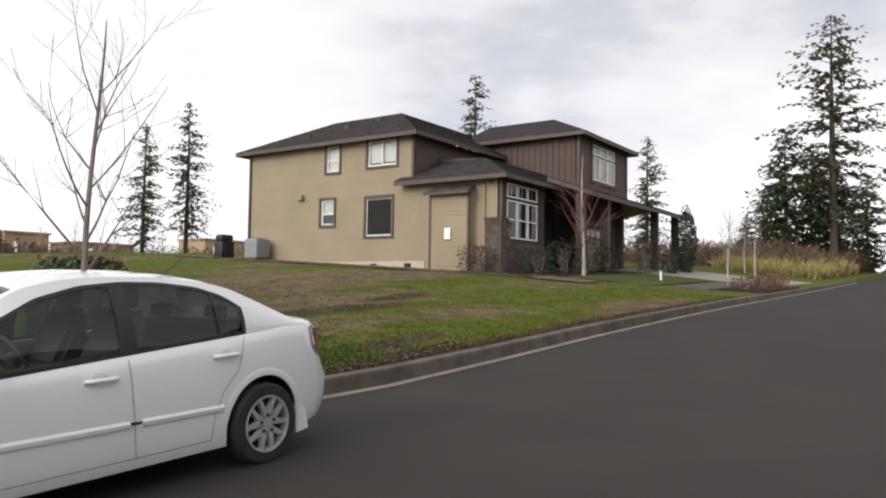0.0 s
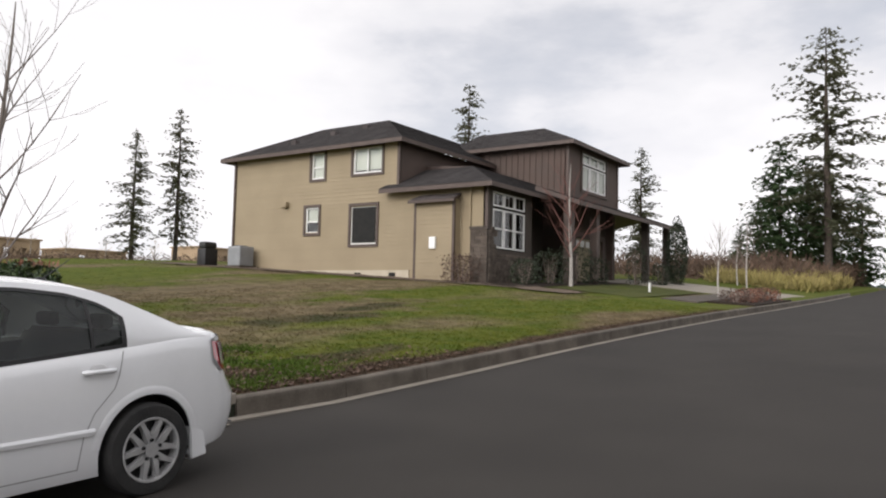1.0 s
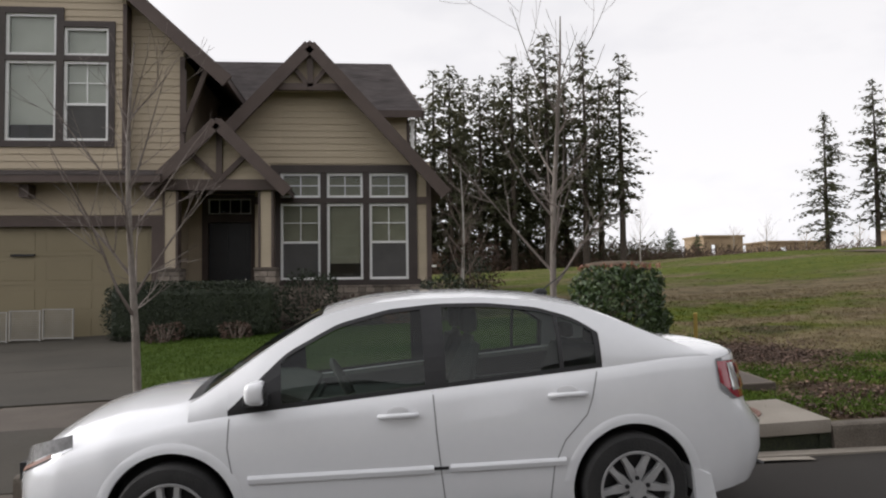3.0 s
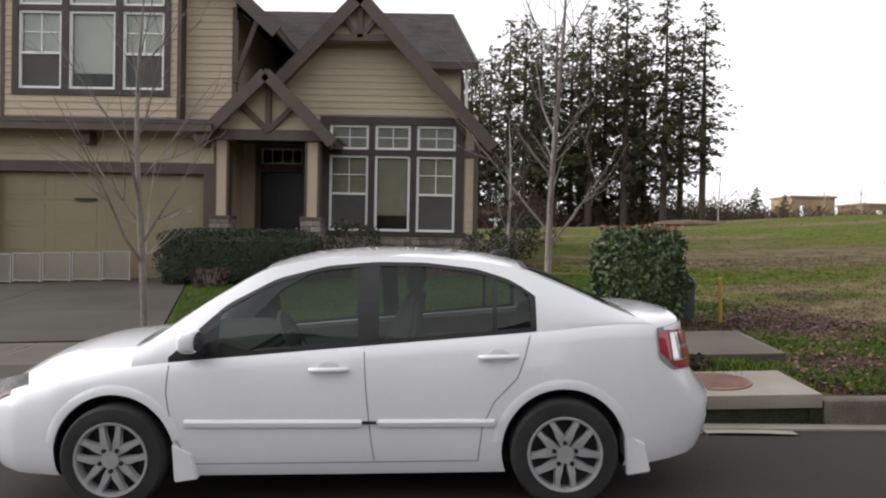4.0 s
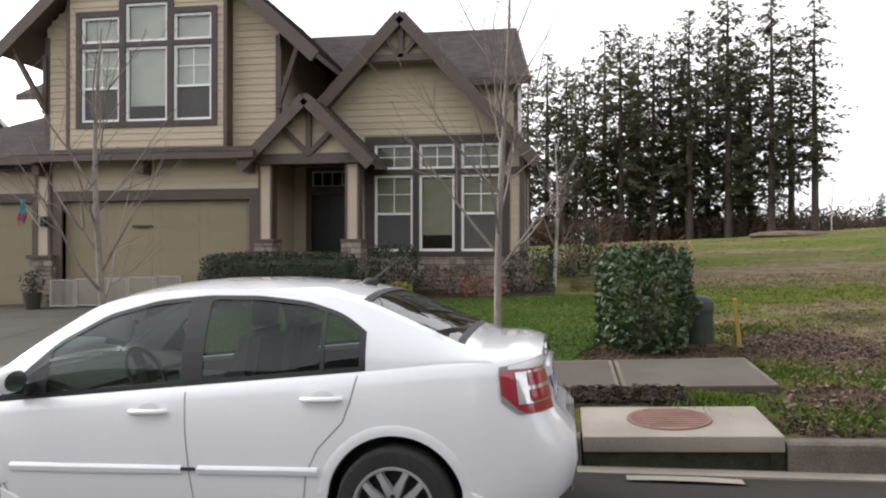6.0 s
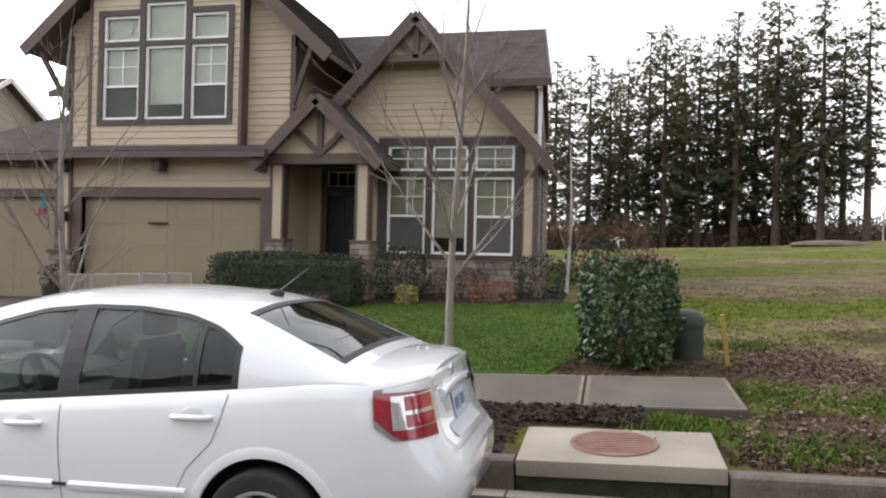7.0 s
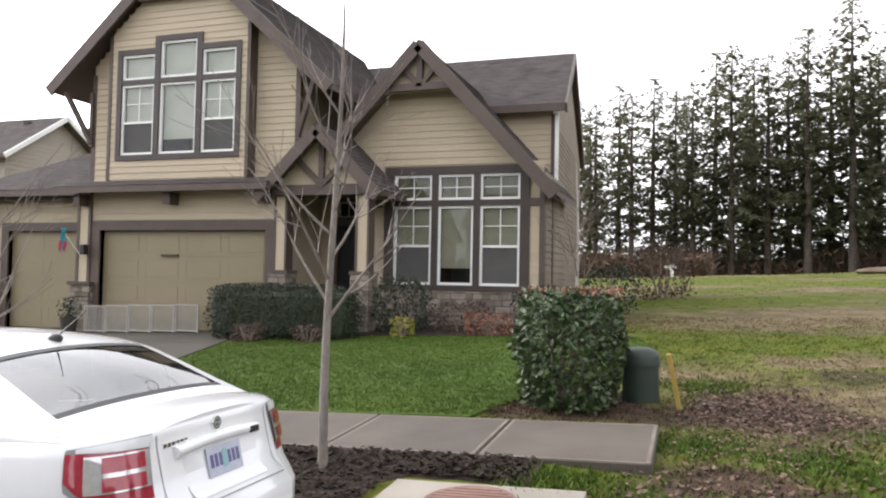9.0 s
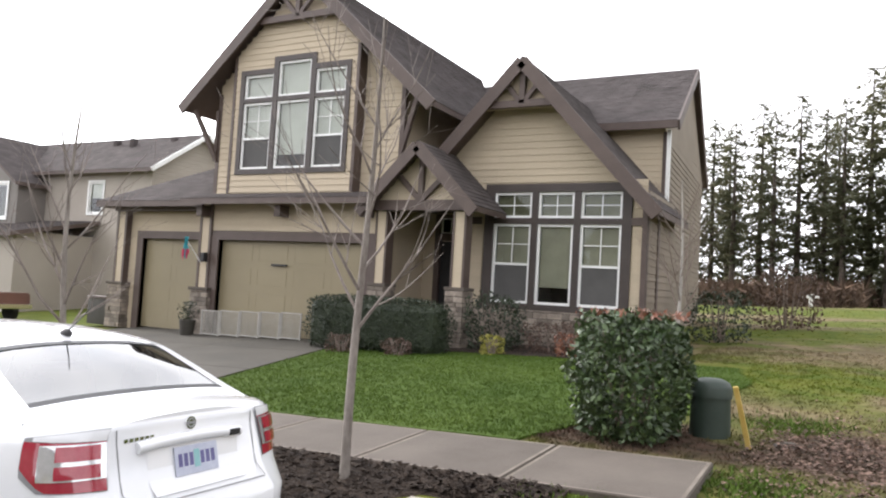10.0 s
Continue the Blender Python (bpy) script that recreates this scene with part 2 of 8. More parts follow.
SCREENGLASS = glass("rear_screen_glass", (0.26, 0.33, 0.33), 2.6)
CARGLASS = glass("tinted_car_glass", (0.54, 0.63, 0.59), 1.55)
FRONTDOOR = mat("black_door_paint", (0.010, 0.011, 0.014), (0.018, 0.018, 0.020), 0.4)
FOUND = mat("foundation_concrete", (0.42, 0.37, 0.28), (0.52, 0.46, 0.36), 0.9, 1.5, 40, 0.2)
BARK = mat("pale_bark", (0.14, 0.118, 0.10), (0.27, 0.24, 0.21), 0.9, 5, 40, 0.4, aniso=(1, 1, 0.35))
TWIG = mat("twig_bark", (0.15, 0.115, 0.095), (0.25, 0.20, 0.17), 0.9, 4, 30)
DRYTWIG = mat("yellowish_twigs", (0.26, 0.19, 0.10), (0.36, 0.27, 0.16), 0.9, 4, 30)
PALETWIG = mat("pale_twig_bark", (0.13, 0.105, 0.09), (0.25, 0.215, 0.19), 0.9, 4, 30)
BIRCH = mat("white_bark", (0.32, 0.295, 0.265), (0.46, 0.43, 0.395), 0.85, 6, 30, 0.2)
REDTWIG = mat("reddish_twigs", (0.13, 0.055, 0.045), (0.19, 0.09, 0.075), 0.9, 3, 30)
FIRBARK = mat("fir_bark", (0.045, 0.035, 0.028), (0.09, 0.07, 0.055), 0.95, 4, 20, 0.4)
FIR = mat("fir_needles", (0.056, 0.064, 0.038), (0.100, 0.108, 0.064), 0.85, 0.5, 6, island=0.35)
FIRGREEN = mat("green_conifer_needles", (0.022, 0.050, 0.016), (0.05, 0.085, 0.028), 0.85, 0.5, 6, island=0.3)
PHOT = mat("laurel_leaf", (0.028, 0.055, 0.016), (0.065, 0.095, 0.032), 0.42, 5, 30, island=0.45)
PHOTRED = mat("red_leaf_tip", (0.15, 0.050, 0.032), (0.25, 0.11, 0.06), 0.5, 5, 30, island=0.3)
BOXLEAF = mat("hedge_leaf", (0.014, 0.023, 0.009), (0.028, 0.039, 0.016), 0.6, 4, 30, island=0.25)
BROWNLEAF = mat("dry_shrub_leaf", (0.060, 0.038, 0.028), (0.115, 0.070, 0.050), 0.8, 4, 30, island=0.35)
YELLOWLEAF = mat("yellow_green_leaf", (0.20, 0.19, 0.03), (0.30, 0.27, 0.05), 0.7, 4, 30, island=0.3)
LITTER = mat("fallen_leaves", (0.062, 0.034, 0.024), (0.185, 0.122, 0.092), 0.9, 5, 30, island=0.6)
BLADE = turf("grass_blade", 1.0, 0)
LAWNBLADE = mat("lawn_blade", (0.049, 0.086, 0.011), (0.080, 0.120, 0.019), 0.9, 0.8, 12, island=0.3)
DRYGRASS = mat("tall_dry_grass", (0.24, 0.21, 0.06), (0.34, 0.27, 0.11), 0.9, 0.6, 8, island=0.3)
BRAMBLE = mat("bare_brush", (0.075, 0.048, 0.032), (0.12, 0.076, 0.05), 0.95, 0.4, 6, island=0.35)
FARWOOD = mat("far_woods", (0.035, 0.050, 0.045), (0.06, 0.075, 0.068), 1.0, 0.02, 0.3)
GREENBOX = mat("dark_green_plastic", (0.022, 0.036, 0.026), (0.032, 0.048, 0.036), 0.55, 4, 60)
YELLOW = mat("yellow_stake_paint", (0.55, 0.38, 0.09), (0.63, 0.46, 0.14), 0.6, 8, 60)
PAINT = mat("white_car_paint", (0.77, 0.78, 0.795), (0.80, 0.805, 0.82), 0.24, 1.5, 20, coat=1.0)
BLACKP = mat("black_plastic", (0.012, 0.012, 0.013), (0.02, 0.02, 0.021), 0.5, 6, 60)
RUBBER = mat("tyre_rubber", (0.016, 0.016, 0.016), (0.030, 0.029, 0.028), 0.85, 8, 80, 0.3)
ALLOY = mat("silver_wheel_paint", (0.44, 0.44, 0.44), (0.54, 0.54, 0.54), 0.32, 8, 60, metal=0.4)
SEAM = mat("panel_gap", (0.24, 0.24, 0.245), (0.30, 0.30, 0.305), 0.9)
REDLENS = mat("red_lamp_lens", (0.30, 0.012, 0.030), (0.36, 0.025, 0.045), 0.12, 20, 90, coat=1.0)
CLEARLENS = mat("clear_lamp_lens", (0.62, 0.62, 0.62), (0.75, 0.75, 0.75), 0.10, 25, 90, coat=1.0, metal=0.6)
HEADLENS = mat("headlamp_lens", (0.40, 0.40, 0.405), (0.68, 0.68, 0.69), 0.10, 18, 60, coat=1.0, metal=0.5)
CHROME = mat("chrome", (0.75, 0.75, 0.76), (0.8, 0.8, 0.8), 0.12, metal=1.0)
PLATE = mat("plate_paint", (0.42, 0.45, 0.56), (0.55, 0.57, 0.66), 0.5, 12, 60)
PLATEINK = mat("plate_ink", (0.11, 0.10, 0.24), (0.15, 0.14, 0.30), 0.5)
PLATEGREEN = mat("plate_tree_print", (0.22, 0.45, 0.47), (0.30, 0.52, 0.52), 0.5)
SEAT = mat("grey_seat_cloth", (0.085, 0.086, 0.082), (0.12, 0.12, 0.114), 0.9, 5, 80)
ACGREY = mat("grey_metal_cabinet", (0.24, 0.25, 0.26), (0.30, 0.31, 0.32), 0.55, 3, 50)
REDTRUCK = mat("dark_red_car_paint", (0.075, 0.022, 0.018), (0.10, 0.03, 0.024), 0.35, 2, 30, coat=0.6)
CSIDING = mat("grey_beige_siding", (0.335, 0.298, 0.255), (0.39, 0.348, 0.30), 0.75, 0.6, 30, 0.1, island=0.03)
CGREY = mat("grey_board_siding", (0.17, 0.155, 0.14), (0.21, 0.19, 0.17), 0.75, 0.6, 30, 0.1)
PLYWOOD = mat("raw_sheathing", (0.33, 0.235, 0.145), (0.42, 0.31, 0.20), 0.85, 0.3, 8)
CYAN = mat("cyan_cloth", (0.05, 0.36, 0.42), (0.07, 0.42, 0.48), 0.8)
PINK = mat("pink_cloth", (0.55, 0.07, 0.14), (0.62, 0.10, 0.18), 0.8)
LATTICE = mat("white_plastic_fence", (0.33, 0.315, 0.285), (0.42, 0.40, 0.365), 0.6, 5, 60)
POT = mat("dark_planter", (0.03, 0.026, 0.02), (0.05, 0.045, 0.035), 0.7)


# ---- mesh helpers ----
def link(name, bm, material, smooth=0.0):
    me = bpy.data.meshes.new(name)
    bm.normal_update()
    bm.to_mesh(me)
    bm.free()
    for m in (material if isinstance(material, (list, tuple)) else [material]):
        me.materials.append(m)
    if smooth:
        me.shade_smooth()
        me.set_sharp_from_angle(angle=radians(smooth))
    return new(name, me)


def under(ob, parent):
    """Hangs ob, whose mesh is laid out in its root's surroundings, under parent."""
    ob.parent = parent
    if parent.type == "EMPTY":
        ob.matrix_parent_inverse = parent.matrix_basis.inverted()
    return ob


def part(name, bm, material, parent, label="", smooth=0.0):
    ob = under(link(name, bm, material, smooth), parent)
    if label:
        ob["label"] = label
    return ob


def thing(name, at, label, category, group="", kind=""):
    e = new(name)
    e.empty_display_size = 0.2
    e.matrix_basis = at if isinstance(at, Matrix) else Matrix.Translation(at)
    return tagged(e, label, category, group, kind)


def add_box(bm, x0, x1, y0, y1, z0, z1, m=None):
    mm = Matrix.Translation(((x0 + x1) / 2, (y0 + y1) / 2, (z0 + z1) / 2)) @ Matrix.Diagonal((abs(x1 - x0), abs(y1 - y0), abs(z1 - z0), 1))
    return bmesh.ops.create_cube(bm, size=1, matrix=(m @ mm) if m else mm)["verts"]


def box(x0, x1, y0, y1, z0, z1, bevel=0.0, m=None):
    bm = bmesh.new()
    add_box(bm, x0, x1, y0, y1, z0, z1, m)
    if bevel:
        bmesh.ops.bevel(bm, geom=bm.edges[:], offset=bevel, segments=2, affect="EDGES", profile=0.6)
    return bm


def each(name, rows, material, parent, label="", smooth=0.0):
    """Every box of the rows as a part of its own."""
    for r in rows:
        ob = part(name, box(*r), material, parent, label)
    return ob


def boxes(rows):
    bm = bmesh.new()
    for r in rows:
        add_box(bm, *r)
    return bm


def prism(bm, poly, a, b, axis="y"):
    """A polygon in (x, z) pushed from y = a to y = b, or in (y, z) from x = a to x = b."""
    put = (lambda p, v: (p[0], v, p[1])) if axis == "y" else ((lambda p, v: (v, p[0], p[1])) if axis == "x" else (lambda p, v: (p[0], p[1], v)))
    lo, hi = [bm.verts.new(put(p, a)) for p in poly], [bm.verts.new(put(p, b)) for p in poly]
    n = len(poly)
    fs = [bm.faces.new(lo), bm.faces.new(hi[::-1])] + [bm.faces.new((lo[i], hi[i], hi[(i + 1) % n], lo[(i + 1) % n])) for i in range(n)]
    bmesh.ops.recalc_face_normals(bm, faces=fs)
    return bm


def beam(bm, p, q, w, d, up=(0, -1, 0)):
    """A square timber from p to q, w wide and d deep along up."""
    p, q = Vector(p), Vector(q)
    z = (q - p).normalized()
    y = Vector(up)
    y = (y - z * y.dot(z)).normalized()
    x = y.cross(z)
    m = Matrix((x, y, z)).transposed().to_4x4()
    m.translation = (p + q) / 2
    add_box(bm, -w / 2, w / 2, -d / 2, d / 2, -(q - p).length / 2, (q - p).length / 2, m)


def tube(bm, pts, radii, sides=6):
    """A round, tapering tube through the points."""
    rings = []
    for i, p in enumerate(pts):
        p = Vector(p)
        d = (Vector(pts[min(i + 1, len(pts) - 1)]) - Vector(pts[max(i - 1, 0)])).normalized()
        a = d.orthogonal().normalized()
        b = d.cross(a)
        rings.append([bm.verts.new(p + (a * math.cos(k * math.tau / sides) + b * math.sin(k * math.tau / sides)) * radii[i]) for k in range(sides)])
    for r, s in zip(rings, rings[1:]):
        off = min(range(sides), key=lambda o: (r[0].co - s[o].co).length)
        for k in range(sides):
            bm.faces.new((r[k], r[(k + 1) % sides], s[(k + 1 + off) % sides], s[(k + off) % sides]))
    bm.faces.new(rings[0][::-1])
    bm.faces.new(rings[-1])
    return bm


def disc(bm, c, r0, r1, depth, axis="y", sides=24):
    """A round drum of end radii r0 and r1, depth long, centred at c."""
    turn = {"y": Matrix.Rotation(radians(90), 4, "X"), "x": Matrix.Rotation(radians(90), 4, "Y"), "z": Matrix.Identity(4)}[axis]
    bmesh.ops.create_cone(bm, cap_ends=True, segments=sides, radius1=r0, radius2=r1, depth=depth, matrix=Matrix.Translation(c) @ turn)
    return bm


def soup(name, verts, faces, material):
    me = bpy.data.meshes.new(name)
    me.from_pydata(verts, [], faces)
    me.materials.append(material)
    return new(name, me)


def lerp_table(table):
    xs, ys = [p[0] for p in table], [p[1] for p in table]
    return lambda u: float(np.interp(u, xs, ys))


def smooth_table(table, width=0.12):
    f = lerp_table(table)
    return lambda u: (f(u - width) + 2 * f(u - width / 2) + 3 * f(u) + 2 * f(u + width / 2) + f(u + width)) / 9


def step(a, b, x):
    t = min(1.0, max(0.0, (x - a) / (b - a)))
    return t * t * (3 - 2 * t)


# ---- the lie of the land: the street climbs towards +x, the lots climb away from it ----
swell = smooth_table([(0.8, 0.0), (1.9, -0.075), (4.0, -0.065), (7.0, -0.025), (10.0, 0.03), (16.0, 0.07), (22.0, 0.075), (30.0, 0.04), (45.0, 0.0)], 0.4)


def kerb_z(x):
    return 0.24 + 0.039 * max(-45.0, min(85.0, x)) + swell(x)


def road_z(x, y):
    return kerb_z(x) - 0.23 + 0.02 * min(-y, 4.5)


def lot_z(x, y):
    pad = 0.38 * step(9, 23, x) * step(0.5, 10, y)
    return kerb_z(x) - swell(x) * step(2, 9, y) + 0.05 * (min(y, 38) if y < 38 else 38 + 4 * (1 - math.exp((38 - y) / 12))) + pad
for dull in (ASPHALT, LAWN, LAWNB, CHARCOAL, SHINGLE, MULCH, LAWNBLADE, FIR):
    dull.node_tree.nodes["Principled BSDF"].inputs["Specular IOR Level"].default_value = 0.2


def sheer(m, amount, tint):
    """Lets part of the light through thin leaves."""
    n, l = m.node_tree.nodes, m.node_tree.links
    tr, mix = n.new("ShaderNodeBsdfTranslucent"), n.new("ShaderNodeMixShader")
    tr.inputs["Color"].default_value = (*tint, 1)
    mix.inputs[0].default_value = amount
    l.new(n["Principled BSDF"].outputs[0], mix.inputs[1])
    l.new(tr.outputs[0], mix.inputs[2])
    l.new(mix.outputs[0], n["Material Output"].inputs["Surface"])


sheer(FIR, 0.5, (0.19, 0.18, 0.11))
sheer(FIRGREEN, 0.3, (0.09, 0.13, 0.04))



# ---- ground, road, kerb, pavement ----
def sheet(name, xs, ys, height, material, label="", category="", kind="structure", drop=0.0, warp=None):
    bm = bmesh.new()
    warp = warp or (lambda x, y: x)
    rows = [[bm.verts.new((warp(x, y), y, height(warp(x, y), y))) for x in xs] for y in ys]
    for a, b in zip(rows, rows[1:]):
        for i in range(len(xs) - 1):
            bm.faces.new((a[i], a[i + 1], b[i + 1], b[i]))
    if drop:
        ring = [e for e in bm.edges if e.is_boundary]
        low = bmesh.ops.extrude_edge_only(bm, edges=ring)["geom"]
        for v in low:
            if isinstance(v, bmesh.types.BMVert):
                v.co.z -= drop
    bmesh.ops.recalc_face_normals(bm, faces=bm.faces[:])
    ob = link(name, bm, material, 40)
    return tagged(ob, label, category, "", kind) if kind else ob


def span(a, b, n):
    return [a + (b - a) * i / n for i in range(n + 1)]


def rough_lot(x, y):
    if y < 0:
        return road_z(x, -10.4) + 0.2
    if y < 0.158:
        return lot_z(x, y) - 0.35
    bump = noise.noise(Vector((x * 0.35, y * 0.35, 0))) * 0.05 + noise.noise(Vector((x * 1.3, y * 1.3, 4))) * 0.02
    if -16.4 < x < -5.0 and y < 1.7:
        k = step(-0.1, 1.6, y)
        return (road_z(x, 0) + 0.045) * (1 - k) + lot_z(x, y) * k - 0.08
    near = -6.5 < x < 2.2 and y < 12.5
    return lot_z(x, y) + (bump * step(0.3, 2.0, y) if not near else bump * 0.15) - 0.012


gx = [-900, -500, -250, -120, -70] + span(-45, 60, 210) + [65, 70, 75, 80, 85, 90, 120, 250, 500, 900]
gy = [0.155, 0.16] + span(0.6, 44, 124) + [48, 55, 65, 80, 110, 160, 260, 450, 900]
ground = sheet("ground", gx, gy, rough_lot, FIELD, "rough mown field grass, green with straw-brown patches", "ground")
verge = sheet("ground_across", [-900, -100, -40, 0, 40, 60, 100, 900], [-900, -200, -60, -20, -10.4], rough_lot, FIELD, "grass verge across the street", "ground")
road = sheet("road", [-900, -200, -45, -20] + span(0, 48, 32) + [70, 85, 200, 900], [-10.4, -7, -4.5, -2, 0.02], road_z, ASPHALT, "smooth dark grey asphalt street climbing gently", "road")

pavement = thing("pavement", (0, 2.3, 0.3), "pale broom-finished concrete pavement of square slabs", "pavement", kind="structure")
kerb = thing("kerb", (0, 0, 0.2), "weathered grey concrete kerb in short lengths", "kerb", kind="structure")
SLOPE = -math.degrees(math.atan(0.039))


def kerb_mesh(length, up):
    bm = bmesh.new()
    prof = [(-0.03, -0.30), (-0.012, up - 0.05), (-0.002, up - 0.015), (0.03, up), (0.15, up), (0.165, up - 0.012), (0.165, -0.30)]
    prism(bm, prof, 0.006, length - 0.006, "x")
    me = bpy.data.meshes.new("kerb_stone")
    bm.to_mesh(me)
    bm.free()
    me.materials.append(KERB)
    return me


def lay(name, me, parent, m, label=""):
    ob = new(name, me)
    ob.parent = parent
    ob.matrix_parent_inverse = parent.matrix_basis.inverted() if parent.type == "EMPTY" else Matrix.Identity(4)
    ob.matrix_basis = m
    if label:
        ob["label"] = label
    return ob


long_kerb, drop_kerb = kerb_mesh(1.8, 0.0), kerb_mesh(1.8, -0.17)
x = 1.52
while x < 56:
    lay("kerb_stone", long_kerb, kerb, pose(x, 0, kerb_z(x), 0, -math.degrees(math.atan((kerb_z(x + 1.8) - kerb_z(x)) / 1.8)), 0))
    x += 1.8
x = 0.04 - 1.8
while x > -46:
    low = -15.5 < x + 0.9 < -5.6
    lay("kerb_stone", drop_kerb if low else long_kerb, kerb, pose(x, 0, kerb_z(x), 0, SLOPE, 0))
    x -= 1.8
for i in range(-26, 32):
    lay("kerb_stone", long_kerb, kerb, pose(i * 1.8 + 1.8, -10.36, road_z(i * 1.8 + 1.8, -10.4) + 0.2, 0, -SLOPE, 180))
gut = bmesh.new()
prism(gut, [(-0.17, -0.02), (-0.17, 0.006), (-0.02, 0.010), (-0.02, -0.02)], 0.004, 2.99, "x")
gutter_me = bpy.data.meshes.new("gutter_slab")
gut.to_mesh(gutter_me)
gut.free()
gutter_me.materials.append(PALECON)
for i in range(-12, 19):
    lay("gutter_slab", gutter_me, kerb, pose(i * 3, 0, road_z(i * 3, 0.0) + 0.003, 0, -math.degrees(math.atan((kerb_z(i * 3 + 3) - kerb_z(i * 3)) / 3)), 0))

# storm drain: slab with a round iron cover over a kerb opening
basin = thing("storm_drain", (0.78, 0.4, 0.2), "concrete storm drain slab with a rusty round cover", "storm drain")
tilt = pose(0.05, 0, lot_z(0.05, 0.0) - 0.03, 0, SLOPE, 0) @ pose(0, 0, 0, 2.9, 0, 0)
sb = box(0, 1.46, -0.02, 0.88, -0.085, 0.035, 0.012)
sb.transform(tilt)
part("slab", sb, PALECON, basin, smooth=30)
sb = box(0.0, 0.1, 0.0, 0.85, -0.32, -0.086)
add_box(sb, 1.36, 1.46, 0.0, 0.85, -0.32, -0.086)
add_box(sb, 0.1, 1.36, 0.25, 0.85, -0.32, -0.086)
sb.transform(tilt)
part("drain_wall", sb, MOSS, basin, "dark mossy drain opening")
sb = box(0.1, 1.36, 0.02, 0.035, -0.26, -0.10)
sb.transform(tilt)
part("drain_plate", sb, MOSS, basin, "mossy iron kerb plate")
sb = bmesh.new()
disc(sb, (0.70, 0.47, 0.038), 0.335, 0.33, 0.02, "z", 40)
sb.transform(tilt)
cover_ob = part("manhole_cover", sb, RUST, basin, "rusty red-brown iron manhole cover")
sb = bmesh.new()
for i in range(-4, 5):
    hl = math.sqrt(max(0, 0.30 ** 2 - (i * 0.06) ** 2))
    add_box(sb, 0.70 - hl, 0.70 + hl, 0.47 + i * 0.06 - 0.012, 0.47 + i * 0.06 + 0.012, 0.047, 0.053)
sb.transform(tilt)
part("cover_ribs", sb, RUST, cover_ob)

# pavement slabs, 1.45 m long, and the driveway of the gabled house
slab = bmesh.new()
add_box(slab, 0.006, 1.454, 0, 1.38, -0.12, 0.0)
bmesh.ops.bevel(slab, geom=slab.edges[:], offset=0.012, segments=1, affect="EDGES")
top_face = max(slab.faces, key=lambda f: f.calc_center_median().z)
for f in bmesh.ops.inset_individual(slab, faces=[top_face], thickness=0.045, depth=-0.0015)["faces"]:
    f.material_index = 1
slab_me = bpy.data.meshes.new("slab")
slab.to_mesh(slab_me)
slab.free()
slab_me.materials.append(CONCRETE)
slab_me.materials.append(TOOLED)
for i in range(-30, 1):
    x = 0.46 + i * 1.46
    lay("slab", slab_me, pavement, pose(x, 1.62, lot_z(x, 1.62) + 0.016, 2.86, SLOPE, 0))


def drive_z(x, y):
    k = step(-0.1, 1.6, y)
    return (road_z(x, 0) + 0.045) * (1 - k) + (lot_z(x, y) + 0.034) * k


def drive_edge(y):
    return -5.1 - 0.30 * max(0.0, y - 2.2) + 0.2 * max(0.0, 1.6 - y)


driveway = thing("driveway", (-11, 6, 0.1), "wide grey concrete driveway sloping up to the garage", "driveway", kind="structure")
for i in range(3):
    for y0, y1 in ((0.18, 1.60), (3.02, 5.9), (5.92, 8.8), (8.82, 12.6)):
        s = sheet("drive_slab", span(i / 3 + 0.001, (i + 1) / 3 - 0.001, 4), span(y0, y1, 5), drive_z, DRIVE, kind="", drop=0.1, warp=lambda f, y: -16.3 + f * (drive_edge(y) + 16.3))
        under(s, driveway)

mulch = sheet("planting_strip", span(0, 1, 50), span(0.17, 1.61, 12), lambda x, y: lot_z(x, y) + 0.012 + 0.02 * noise.noise(Vector((x * 5, y * 5, 1))) - (0.07 if x > -0.02 and y < 0.9 else 0.0), MULCH, "dark bark mulch in the planting strip", "planting bed", drop=0.1, warp=lambda f, y: drive_edge(y) + 0.01 + f * (1.05 - drive_edge(y)))


def lawn_h(x, y):
    return lot_z(x, y) + 0.018 + 0.012 * noise.noise(Vector((x, y, 7)))


def lawn_right(y):
    return 0.15 + 1.25 * step(4.3, 5.8, y) + 0.2 * math.sin(y * 1.7)


lawn = sheet("lawn", span(0, 1, 44), span(3.02, 10.3, 36), lawn_h, LAWN, "dense green front lawn", "lawn", drop=0.05, warp=lambda f, y: drive_edge(y) + 0.02 + f * (lawn_right(y) - drive_edge(y)))
bed = sheet("flower_bed", span(-8.2, -0.3, 40), span(10.25, 12.9, 14), lambda x, y: lot_z(x, y) + 0.03 + 0.02 * noise.noise(Vector((x * 4, y * 4, 2))), MULCH, "dark soil shrub bed along the house", "planting bed", drop=0.1)
bed_b = sheet("side_bed", span(22.6, 24.9, 6), span(6.0, 33, 60), lambda x, y: lot_z(x, y) + 0.03 + 0.04 * noise.noise(Vector((x * 2, y * 2, 9))), SOIL, "bare dark soil strip along the house wall", "planting bed")
lawn_b = sheet("lawn_b", span(25.5, 35.5, 14), span(4.2, 8.6, 8), lawn_h, LAWNB, "mown green lawn before the brown house", "lawn")
bed_b2 = sheet("front_bed", span(23.4, 36, 16), span(8.4, 10.4, 5), lambda x, y: lot_z(x, y) + 0.04, MULCH, "dark mulch bed under the bay window", "planting bed")
drive_b = sheet("driveway_b", span(36.0, 45, 10), span(0.17, 12, 12), lambda x, y: lot_z(x, y) + 0.03 - 0.2 * (1 - step(0.1, 1.5, y)), PALECON, "pale concrete driveway of the brown house", "driveway", drop=0.1)
